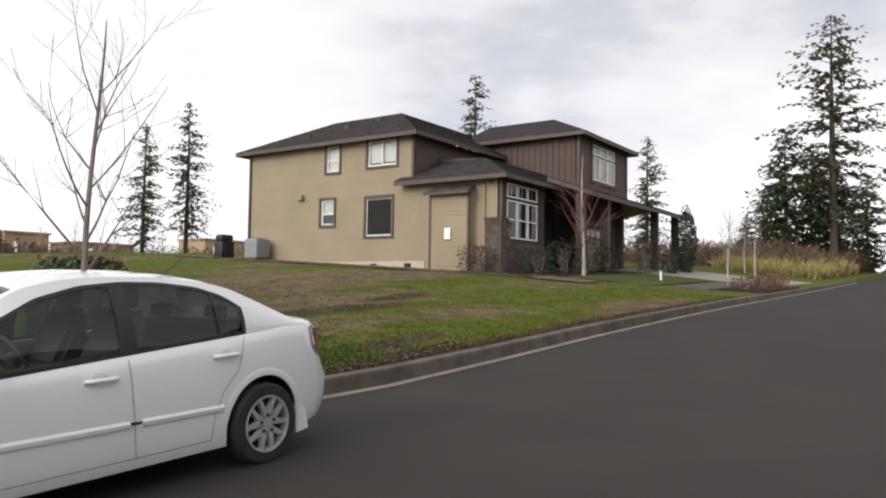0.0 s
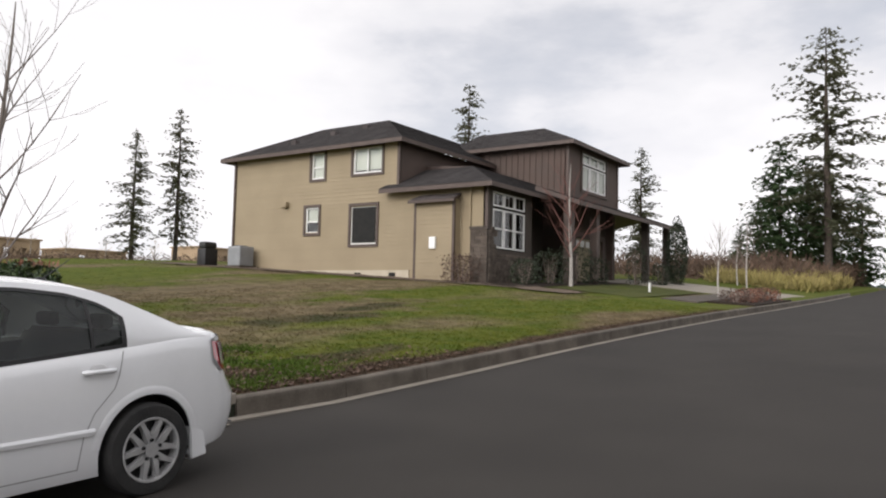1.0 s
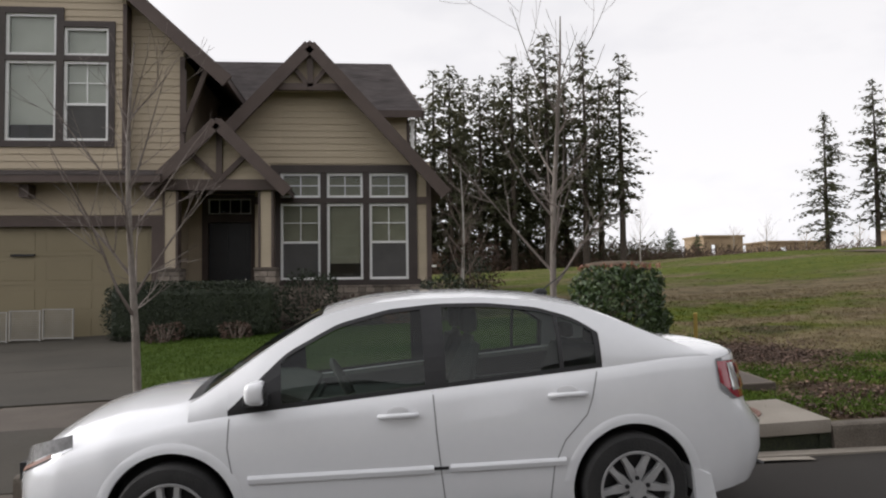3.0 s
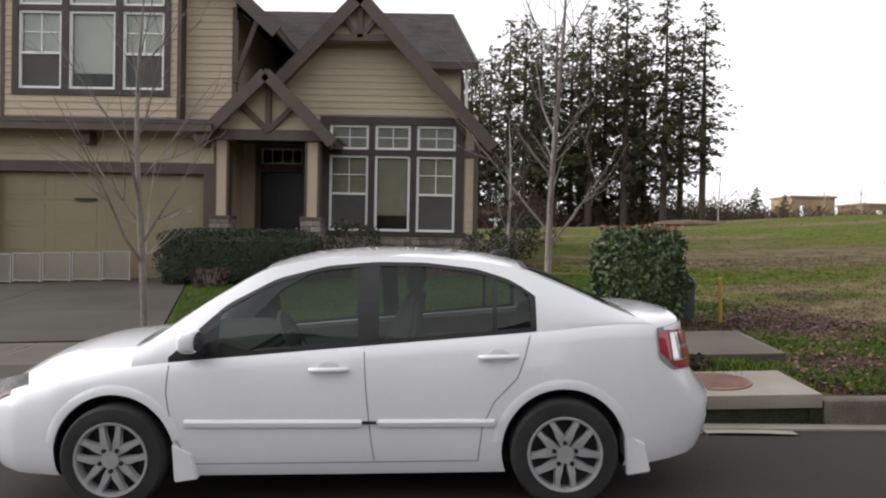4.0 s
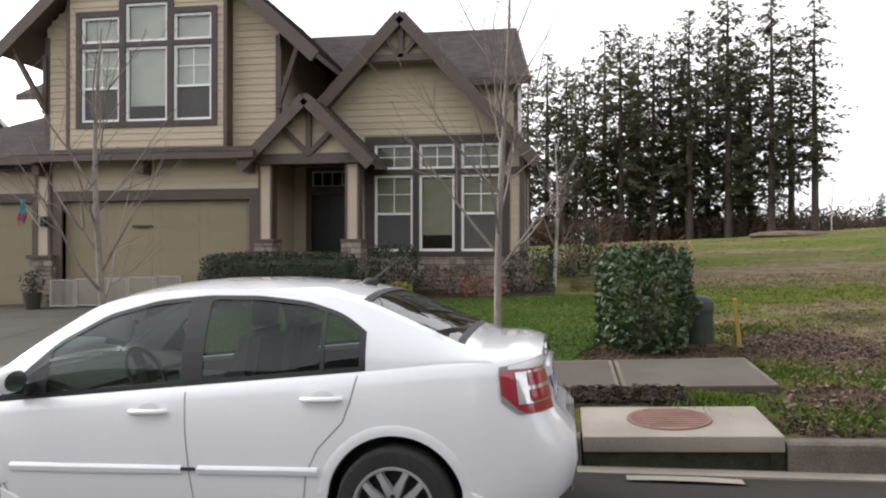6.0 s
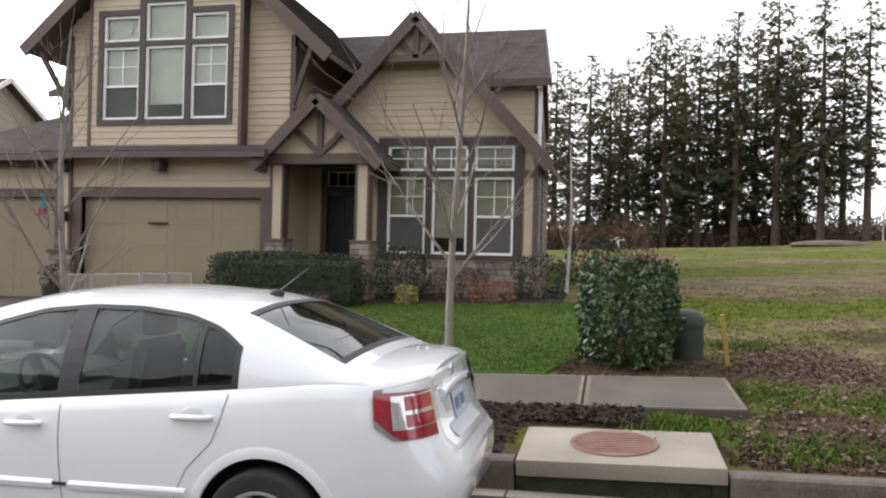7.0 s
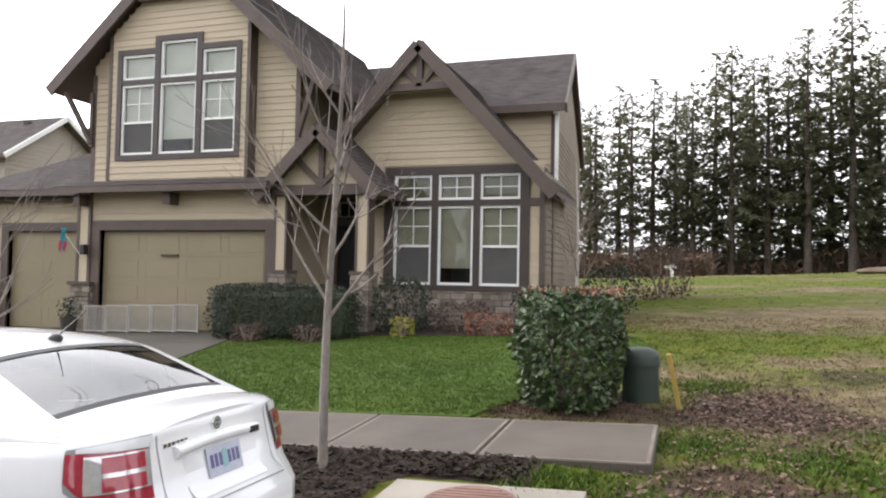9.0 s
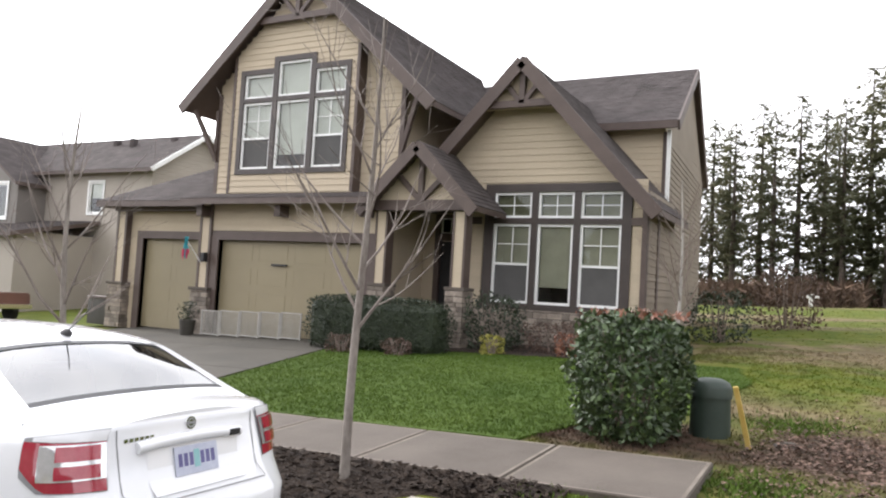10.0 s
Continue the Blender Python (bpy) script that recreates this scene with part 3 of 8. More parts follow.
walk_b = sheet("pavement_b", span(27.0, 35.9, 10), span(2.2, 3.7, 3), lambda x, y: lot_z(x, y) + 0.03, CONCRETE, "pale concrete pavement beside the drive", "pavement", drop=0.1)
bed_b3 = sheet("kerb_bed", span(28.0, 35.9, 10), span(0.2, 2.1, 4), lambda x, y: lot_z(x, y) + 0.05, MULCH, "dark mulch bed beside the kerb", "planting bed", drop=0.1)
patch = sheet("road_patch", span(0.35, 1.15, 3), [-0.37, -0.25], lambda x, y: road_z(x, y) + 0.004, PALECON, "pale cement patch in the asphalt", "road patch")



# ---- building helpers ----
def cut_spans(a, b, gaps):
    """What is left of a..b without the gaps."""
    out, at = [], a
    for g0, g1 in sorted(gaps):
        if g1 <= at or g0 >= b:
            continue
        if g0 > at:
            out.append((at, g0))
        at = max(at, g1)
    if at < b:
        out.append((at, b))
    return out


def wall_mesh(a0, a1, zb, top, holes, d0, d1, axis="y"):
    """A wall from a0 to a1 with a level or gabled top, and square openings right through it."""
    bm = bmesh.new()
    breaks = sorted({a0, a1, *[h for H in holes for h in H[:2] if a0 < h < a1], *[p for p in top.peaks if a0 < p < a1]})
    for p, q in zip(breaks, breaks[1:]):
        m = (p + q) / 2
        for z0, z1 in cut_spans(zb, 99, [(h[2], h[3]) for h in holes if h[0] < m < h[1]]):
            poly = [(p, z0), (q, z0), (q, min(z1, top(q))), (p, min(z1, top(p)))] if z1 < 90 else [(p, z0), (q, z0), (q, top(q)), (p, top(p))]
            if max(poly[2][1], poly[3][1]) - z0 > 0.01:
                prism(bm, poly, d0, d1, axis)
    bmesh.ops.remove_doubles(bm, verts=bm.verts[:], dist=0.001)
    return bm


class Top:
    """The upper edge of a wall: (place, height) pairs."""

    def __init__(self, *pts):
        self.pts, self.peaks = pts, [p[0] for p in pts]

    def __call__(self, v):
        return float(np.interp(v, self.peaks, [p[1] for p in self.pts]))


def board_rows(a0, a1, zb, top, holes, rise):
    """The lap boards of a wall: (start, end, height)."""
    out, z = [], zb
    zt = max(p[1] for p in top.pts)
    while z < zt - 0.03:
        m = z + rise * 0.5
        grid = np.linspace(a0, a1, 161)
        ok = [g for g in grid if top(g) >= m]
        if ok:
            for s, e in cut_spans(min(ok), max(ok), [(h[0], h[1]) for h in holes if h[2] < z + rise * 0.55 and h[3] > z + rise * 0.45]):
                if e - s > 0.04:
                    out.append((s, e, z))
        z += rise
    return out


RISE = 0.165
bd = bmesh.new()
prism(bd, [(0, 0), (-0.024, 0.0), (-0.022, 0.012), (-0.006, RISE), (0, RISE)], 0, 1, "x")
BOARD = bpy.data.meshes.new("siding_board")
bd.to_mesh(BOARD)
bd.free()
BOARD.materials.append(TAN)


def clad(parent, rows, depth, axis="y"):
    """Lap boards as pieces, on a wall that faces -y, or +x."""
    for s, e, z in rows:
        m = Matrix.Translation((s, depth, z)) if axis == "y" else Matrix.Translation((depth, s, z)) @ Matrix.Rotation(radians(90), 4, "Z")
        lay("siding_board", BOARD, parent, m @ Matrix.Diagonal((e - s, 1, 1, 1)))


def clad_joined(name, parent, rows, depth, material, axis, flip=1, rise=RISE):
    bm = bmesh.new()
    for s, e, z in rows:
        prism(bm, [(depth, z), (depth - 0.024 * flip, z), (depth - 0.006 * flip, z + rise), (depth, z + rise)], s, e, "x")
    return part(name, bm, material, parent)


def prism_yz(bm, poly, a, b):
    lo, hi = [bm.verts.new((p[0], a, p[1])) for p in poly], [bm.verts.new((p[0], b, p[1])) for p in poly]
    n = len(poly)
    fs = [bm.faces.new(lo), bm.faces.new(hi[::-1])] + [bm.faces.new((lo[i], hi[i], hi[(i + 1) % n], lo[(i + 1) % n])) for i in range(n)]
    bmesh.ops.recalc_face_normals(bm, faces=fs)


def clad_side(name, parent, rows, x, material, out=-1, rise=RISE):
    """Lap boards joined in one part, on a wall along y that faces out (-1 or +1 in x)."""
    bm = bmesh.new()
    for s, e, z in rows:
        prism_yz(bm, [(x, z), (x + 0.024 * out, z), (x + 0.006 * out, z + rise), (x, z + rise)], s, e)
    return part(name, bm, material, parent)


def window(parent, a0, a1, z0, z1, depth, axis="y", out=-1, rail=None, grid=None, blind=1.0, trim=0.0, room=True, frame=0.062, blind_mat=None, screen=False):
    """A vinyl window filling a0..a1 x z0..z1 of a wall plane; out: the way it faces. rail: height share of the middle
    rail; grid: panes over and up above the rail; blind: how far down the blind, or a sheet coloured like the pane's
    reflection, hangs."""
    def B(bm, p, q, r, s, d0, d1):
        lo, hi = sorted((depth + out * d0, depth + out * d1))
        if axis == "y":
            add_box(bm, p, q, lo, hi, r, s)
        else:
            add_box(bm, lo, hi, p, q, r, s)
    w = thing("window", ((a0 + a1) / 2, depth, z0) if axis == "y" else (depth, (a0 + a1) / 2, z0), "", "")
    w.parent = parent
    w.matrix_parent_inverse = parent.matrix_basis.inverted() if parent.type == "EMPTY" else Matrix.Identity(4)
    bm = bmesh.new()
    f = frame
    for p, q, r, s in ((a0, a0 + f, z0, z1), (a1 - f, a1, z0, z1), (a0 + f, a1 - f, z0, z0 + f), (a0 + f, a1 - f, z1 - f, z1)):
        B(bm, p, q, r, s, -0.05, 0.03)
    zm = z0 + (z1 - z0) * rail if rail else z0
    if rail:
        B(bm, a0 + f, a1 - f, zm - f * 0.45, zm + f * 0.45, -0.04, 0.022)
    part("window_frame", bm, WHITEV, w)
    if grid:
        bm = bmesh.new()
        gx_, gz_ = grid
        lo = zm if rail else z0
        for i in range(1, gx_):
            c = a0 + (a1 - a0) * i / gx_
            B(bm, c - 0.012, c + 0.012, lo + f * 0.5, z1 - f, -0.028, -0.012)
        for i in range(1, gz_):
            c = lo + (z1 - lo) * i / gz_
            B(bm, a0 + f, a1 - f, c - 0.012, c + 0.012, -0.026, -0.014)
        part("muntin", bm, WHITEV, w)
    bm = bmesh.new()
    d = depth - out * 0.02
    corners = [(a0 + f, z0 + f), (a1 - f, z0 + f), (a1 - f, z1 - f), (a0 + f, z1 - f)]
    quad = bm.faces.new([bm.verts.new((p, d, q) if axis == "y" else (d, p, q)) for p, q in corners])
    quad.normal_update()
    if (quad.normal.y if axis == "y" else quad.normal.x) * out < 0:
        quad.normal_flip()
    g = part("pane", bm, PANE, w)
    g.visible_shadow = False
    if screen:
        bm = bmesh.new()
        B(bm, a0 + f, a1 - f, z0 + f, zm - f * 0.45, -0.012, -0.008)
        part("insect_screen", bm, FLYSCREEN, w, "grey insect screen")
    if blind > 0:
        bm = bmesh.new()
        zb = z1 - f - (z1 - z0 - 2 * f) * blind
        B(bm, a0 + f, a1 - f, zb, z1 - f, -0.09, -0.08)
        B(bm, a0 + f, a1 - f, zb - 0.012, zb + 0.02, -0.095, -0.075)
        part("blind", bm, blind_mat or BLIND, w)
    # added box behind the pane; its dark colour stands for an unlit interior
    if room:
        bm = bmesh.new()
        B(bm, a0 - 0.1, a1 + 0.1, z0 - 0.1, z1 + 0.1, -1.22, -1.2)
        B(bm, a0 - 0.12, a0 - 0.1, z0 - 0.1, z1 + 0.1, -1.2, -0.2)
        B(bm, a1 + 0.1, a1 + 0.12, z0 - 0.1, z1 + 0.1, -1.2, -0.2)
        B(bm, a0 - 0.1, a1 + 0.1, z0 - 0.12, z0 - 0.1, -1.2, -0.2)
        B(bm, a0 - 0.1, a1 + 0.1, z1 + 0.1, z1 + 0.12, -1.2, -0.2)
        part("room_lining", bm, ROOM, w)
    return w


def trim_round(parent, a0, a1, z0, z1, depth, w=0.12, proud=0.045, axis="y", out=-1, sill=True, material=None):
    bm = bmesh.new()
    lo, hi = sorted((depth, depth + out * proud))
    rows = [(a0 - w, a0, z0 - (w if sill else 0), z1 + w), (a1, a1 + w, z0 - (w if sill else 0), z1 + w), (a0, a1, z1, z1 + w)]
    if sill:
        rows.append((a0, a1, z0 - w, z0))
    for p, q, r, s in rows:
        if axis == "y":
            add_box(bm, p, q, lo, hi, r, s)
        else:
            add_box(bm, lo, hi, p, q, r, s)
    return part("window_trim" if sill else "door_trim", bm, material or TRIM, parent)


def shingled(name, parent, quad, courses=0.16, tile=0.34, seed=1, label=""):
    """A roof slope over four corners (eave start, eave end, ridge end, ridge start) in courses of single shingles."""
    rng = random.Random(seed)
    e0, e1, r1, r0 = [Vector(p) for p in quad]
    nrm = (e1 - e0).cross(r0 - e0)
    if nrm.length < 1e-6:
        nrm = (e1 - e0).cross(r1 - e0)
    nrm.normalize()
    if nrm.z < 0:
        nrm = -nrm
    n = max(2, int(max((r0 - e0).length, (r1 - e1).length) / courses))
    verts, faces = [], []

    def add(a, b, c, d, la, lb):
        k = len(verts)
        verts.extend([a + nrm * la, b + nrm * la, c + nrm * lb, d + nrm * lb, a - nrm * 0.004, b - nrm * 0.004])
        faces.extend([(k, k + 1, k + 2, k + 3), (k + 4, k + 5, k + 1, k), (k, k + 3, k + 4), (k + 1, k + 5, k + 2)])
    for i in range(n):
        t0, t1 = i / n, min(1.0, (i + 1.15) / n)
        a, b, c, d = e0.lerp(r0, t0), e1.lerp(r1, t0), e1.lerp(r1, t1), e0.lerp(r0, t1)
        m = max(1, int((b - a).length / tile))
        cuts = [0] + [(j + rng.uniform(-0.25, 0.25) + (0.5 if i % 2 else 0) * (0 < j < m)) / (m + 0.5) for j in range(1, m)] + [1]
        cuts = sorted(min(1, max(0, c_)) for c_ in cuts)
        for s0, s1 in zip(cuts, cuts[1:]):
            add(a.lerp(b, s0), a.lerp(b, s1), d.lerp(c, s1), d.lerp(c, s0), 0.014 + rng.uniform(0, 0.006), 0.003)
    ob = soup(name, verts, faces, CHARCOAL if label.startswith("charcoal") else SHINGLE)
    tagged(ob, label, "", "", "")
    return under(ob, parent)


def slope_slab(bm, quad, thick=0.16):
    """The deck under a roof slope."""
    vs = [bm.verts.new(p) for p in quad] + [bm.verts.new((p[0], p[1], p[2] - thick)) for p in quad]
    fs = [bm.faces.new(vs[:4]), bm.faces.new(vs[7:3:-1])] + [bm.faces.new((vs[i], vs[i + 4], vs[(i + 1) % 4 + 4], vs[(i + 1) % 4])) for i in range(4)]
    bmesh.ops.recalc_face_normals(bm, faces=fs)


def roof(parent, quads, thick=0.18, label="dark grey-brown shingle roof", seed=3):
    """Slopes with shingles over a dark deck whose edge shows as the fascia."""
    bm = bmesh.new()
    for q in quads:
        slope_slab(bm, [(p[0], p[1], p[2] - 0.012) for p in q], thick)
    r = part("roof", bm, TRIM, parent, label)
    for i, q in enumerate(quads):
        shingled("shingles", r, q, seed=seed + i, label="charcoal shingles" if label.startswith("charcoal") else "")
    return r


def stone_block(parent, x0, x1, y0, y1, z0, z1, seed=1, faces="front,left,right", course=0.13):
    """Split ledge stones in courses around a core: each stone its own piece."""
    rng = random.Random(seed)
    part("stone_core", box(x0 + 0.03, x1 - 0.03, y0 + 0.03, y1 - 0.01, z0, z1 - 0.005), MORTAR, parent)
    z = z0
    while z < z1 - 0.04:
        h = min(course * rng.uniform(0.7, 1.25), z1 - z)
        for face in faces.split(","):
            a, b = (x0, x1) if face == "front" else (y0 + 0.05, y1)
            while a < b - 0.03:
                w = min(rng.uniform(0.16, 0.46), b - a)
                if b - a - w < 0.08:
                    w = b - a
                d = 0.05 + rng.uniform(-0.012, 0.018)
                if face == "front":
                    m = pose(a + w / 2, y0 + 0.03 - d / 2 + 0.02, z + h / 2)
                    s = (w - 0.012, d + 0.02, h - 0.012)
                elif face == "left":
                    m = pose(x0 + 0.03 - d / 2 + 0.02, a + w / 2, z + h / 2)
                    s = (d + 0.02, w - 0.012, h - 0.012)
                else:
                    m = pose(x1 - 0.03 + d / 2 - 0.02, a + w / 2, z + h / 2)
                    s = (d + 0.02, w - 0.012, h - 0.012)
                lay("stone", STONE_ME, parent, m @ Matrix.Diagonal((*s, 1)))
                a += w
        z += h


MORTAR = mat("dark_mortar", (0.06, 0.052, 0.045), (0.09, 0.08, 0.07), 0.95)
sm = bmesh.new()
add_box(sm, -0.5, 0.5, -0.5, 0.5, -0.5, 0.5)
bmesh.ops.bevel(sm, geom=sm.edges[:], offset=0.06, segments=1, affect="EDGES")
STONE_ME = bpy.data.meshes.new("stone")
sm.to_mesh(STONE_ME)
sm.free()
STONE_ME.materials.append(STONE)

# ================= the gabled house =================
HA = thing("gabled_house", (-7, 14, 0.4), "tan lap-sided two-storey house with dark brown timber gables", "house")
GB = 0.36

# -- right front wing with the tall triple window
YB = 12.57
bay_top = Top((-6.3, 5.1), (-4.0, 7.42), (-1.07, 4.25))
frame_hole = (-4.90, -1.52, 1.66, 4.44)
bay = part("front_wall", wall_mesh(-6.3, -1.07, 0.45, bay_top, [frame_hole, (-6.3, -5.32, 0.45, 3.97)], YB, YB + 0.2), TAN, HA)
clad(bay, board_rows(-4.75, -1.07, 4.6, bay_top, [], RISE) + board_rows(-5.4, -1.07, 1.66, Top((-5.4, 4.6), (-1.07, 4.6)), [(-5.05, -1.37, 0, 9)], RISE)
     + board_rows(-5.9, -4.75, 4.6, bay_top, [], RISE), YB)
each("frame_board", [(-5.02, -4.78, YB - 0.05, YB + 0.10, 1.62, 4.56), (-1.62, -1.40, YB - 0.05, YB + 0.10, 1.62, 4.56),
                            (-4.78, -1.62, YB - 0.05, YB + 0.10, 4.36, 4.56), (-4.78, -1.62, YB - 0.045, YB + 0.10, 3.60, 3.74),
                            (-3.80, -3.64, YB - 0.045, YB + 0.10, 1.7, 3.60), (-2.75, -2.59, YB - 0.045, YB + 0.10, 1.7, 3.60),
                            (-3.80, -3.64, YB - 0.045, YB + 0.10, 3.74, 4.36), (-2.75, -2.59, YB - 0.045, YB + 0.10, 3.74, 4.36),
                            (-5.10, -1.32, YB - 0.09, YB + 0.10, 1.56, 1.70)], WINBOARD, bay, "near-black window boards")
for i, (a, b) in enumerate(((-4.78, -3.80), (-3.64, -2.75), (-2.59, -1.62))):
    window(bay, a, b, 3.74, 4.36, YB + 0.03, grid=(2, 2), blind=1.0, blind_mat=OLIVEROOM)
    window(bay, a, b, 1.70, 3.60, YB + 0.03, rail=None if i == 1 else 0.49, grid=None if i == 1 else (2, 2), blind=(0.50, 0.80, 0.50)[i], blind_mat=BLINDLOW, screen=i != 1)
each("corner_board", [(-1.16, -1.04, YB - 0.05, YB + 0.12, 0.9, 4.3), (-1.40, -1.04, YB - 0.052, YB, 3.58, 3.76), (-5.40, -5.10, YB - 0.052, YB, 3.58, 3.76)], TRIM, bay)
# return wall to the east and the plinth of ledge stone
ret = part("side_wall", box(-1.27, -1.07, YB + 0.2, 15.4, 0.45, 4.4), TANSHADE, HA, "side wall in tan siding darkened for shade")
clad_side("siding", ret, board_rows(YB + 0.1, 15.4, 0.9, Top((YB, 4.3), (16, 4.3)), [], RISE), -1.07, TANSHADE, out=1)
each("corner_board", [(-1.075, -1.04, YB - 0.04, YB + 0.1, 0.8, 4.3), (-1.07, -1.03, 13.55, 13.72, 0.8, 4.3)], TRIM, ret)
plinth = part("stone_plinth", box(-5.35, -1.08, YB - 0.10, YB + 0.02, 0.5, 1.55), MORTAR, HA, "grey-brown ledge stone plinth")
stone_block(plinth, -5.4, -1.02, YB - 0.16, YB + 0.02, 0.55, 1.56, seed=5, faces="front,right")

# steep gable roof over that wing
PK, EY = (-4.0, 7.52), 11.95
rl = lambda z: PK[0] - (PK[1] - z) / 1.06
rr = lambda z: PK[0] + (PK[1] - z) / 1.10
lowL, lowR = 4.3, 3.95
roof(HA, [((rl(lowL), 19, lowL), (rl(lowL), EY, lowL), (PK[0], EY, PK[1]), (PK[0], 19, PK[1])),
          ((rr(lowR), EY, lowR), (rr(lowR), 15.6, lowR), (PK[0], 15.6 + 3.0, PK[1]), (PK[0], EY, PK[1]))], 0.14, seed=11)
gt = bmesh.new()
for s, zl in ((-1, 4.75), (1, 3.9)):
    xs = rl(zl) if s < 0 else rr(zl)
    beam(gt, (PK[0], EY - 0.02, PK[1] - 0.14), (xs, EY - 0.02, zl - 0.14), 0.30, 0.07)
verge_a = part("barge_board", gt, TRIM, HA, "dark brown barge boards")
gt = bmesh.new()
beam(gt, (-4.98, EY + 0.12, 6.40), (-3.04, EY + 0.12, 6.40), 0.17, 0.12)
beam(gt, (-4.0, EY + 0.12, 6.4), (-4.0, EY + 0.12, 7.25), 0.14, 0.12)
for s in (-1, 1):
    beam(gt, (-4.0 + s * 0.05, EY + 0.12, 6.45), (-4.0 + s * 0.42, EY + 0.12, 6.90), 0.11, 0.10)
part("gable_truss", gt, TRIM, HA, "open timber truss in the gable")
gt = bmesh.new()
prism(gt, [(-4.98, 6.32), (-3.05, 6.32), (-4.0, 7.34)], EY + 0.22, EY + 0.30)
part("gable_panel", gt, TAN, HA)

# -- porch with its own small gable
YP = 10.75
porch = part("porch_floor", box(-7.3, -4.5, 10.9, 14.4, 0.3, 0.62), CONCRETE, HA)
for xc in (-7.03, -4.92):
    ped = part("pedestal", box(xc - 0.26, xc + 0.26, 10.90, 11.42, 1.9, 1.98, 0.012), CONCRETE, HA, "pale concrete cap")
    stone_block(ped, xc - 0.24, xc + 0.24, 10.92, 11.40, 0.45, 1.9, seed=int(xc * 10) + 200)
    part("column", box(xc - 0.145, xc + 0.145, 11.02, 11.30, 1.98, 3.72), TAN, HA)
    each("column_trim", [(xc - 0.17, xc - 0.12, 11.0, 11.32, 1.98, 3.72), (xc + 0.12, xc + 0.17, 11.0, 11.32, 1.98, 3.72)], TRIM, HA)
pp, pe = (-5.94, 5.32), 3.92
xl_, xr_ = pp[0] - (pp[1] - pe) / 1.0, pp[0] + (pp[1] - pe) / 1.0
roof(HA, [((xl_ - 0.1, 13.6, pe - 0.1), (xl_ - 0.1, YP - 0.12, pe - 0.1), (pp[0], YP - 0.12, pp[1]), (pp[0], 13.6, pp[1])),
          ((xr_ + 0.1, YP - 0.12, pe - 0.1), (xr_ + 0.1, 12.5, pe - 0.1), (pp[0], 12.5, pp[1]), (pp[0], YP - 0.12, pp[1]))], 0.12, seed=21)
gt = bmesh.new()
for s in (-1, 1):
    beam(gt, (pp[0], YP - 0.14, pp[1] - 0.13), (pp[0] + s * 1.55, YP - 0.14, pp[1] - 1.68), 0.27, 0.07)
part("barge_board", gt, TRIM, HA)
gt = bmesh.new()
beam(gt, (-7.25, 11.05, 3.85), (-4.62, 11.05, 3.85), 0.24, 0.28)
part("porch_beam", gt, TRIM, HA)
gt = bmesh.new()
beam(gt, (pp[0], 10.93, 3.9), (pp[0], 10.93, 5.05), 0.13, 0.10)
for s in (-1, 1):
    beam(gt, (pp[0] + s * 0.04, 10.93, 3.98), (pp[0] + s * 0.62, 10.93, 4.55), 0.12, 0.09)
part("gable_truss", gt, TRIM, HA, "dark timber king post and braces")
gt = bmesh.new()
prism(gt, [(-7.15, 3.96), (-4.73, 3.96), (pp[0], 5.16)], 11.0, 11.08)
pg = part("gable_panel", gt, TAN, HA)
clad(pg, board_rows(-7.1, -4.8, 3.98, Top((-7.15, 3.96), (pp[0], 5.14), (-4.73, 3.96)), [], RISE), 11.0)
part("porch_ceiling", box(-7.2, -4.7, 11.1, 14.4, 3.95, 4.0), TAUPE, HA)
each("porch_wall", [(-7.32, -7.2, 11.3, 13.6, 0.4, 4.0), (-5.32, -5.2, YB + 0.2, 13.6, 0.4, 4.0)], TAN, HA)
YD = 13.4
rear = part("entry_wall", wall_mesh(-7.2, -5.32, 0.6, Top((-7.2, 4.0), (-5.32, 4.0)), [(-6.78, -5.56, 0.62, 3.86)], YD, YD + 0.2), TAN, HA)
fd = part("front_door", box(-6.70, -5.64, YD + 0.06, YD + 0.12, 0.64, 3.20, 0.01), FRONTDOOR, HA, "black panelled front door, closed")
each("door_panel", [(-6.60, -6.22, YD + 0.04, YD + 0.062, 0.8, 1.75), (-6.12, -5.74, YD + 0.04, YD + 0.062, 0.8, 1.75), (-6.60, -6.22, YD + 0.04, YD + 0.062, 1.92, 3.04), (-6.12, -5.74, YD + 0.04, YD + 0.062, 1.92, 3.04)], FRONTDOOR, fd)
part("door_handle", box(-5.78, -5.74, YD - 0.01, YD + 0.05, 1.55, 1.75, 0.01), CHROME, fd)
each("door_frame", [(-6.86, -6.71, YD - 0.03, YD + 0.1, 0.62, 3.92), (-5.63, -5.48, YD - 0.03, YD + 0.1, 0.62, 3.92), (-6.71, -5.63, YD - 0.03, YD + 0.1, 3.21, 3.42), (-6.71, -5.63, YD - 0.03, YD + 0.1, 3.82, 3.92)], TRIM, HA)
window(rear, -6.71, -5.63, 3.42, 3.82, YD + 0.06, grid=(4, 1), blind=0.0, frame=0.03)

# -- garage wall, wide door
YG = 11.08
gtop = Top((-13.2, 4.15), (-7.2, 4.15))
gw = part("garage_wall", wall_mesh(-13.0, -7.2, 0.2, gtop, [(-12.32, -7.44, 0.2, 2.93)], YG, YG + 0.22), TAN, HA)
clad(gw, board_rows(-13.0, -7.2, 0.55, gtop, [(-12.62, -7.2, 0, 3.2)], RISE), YG)
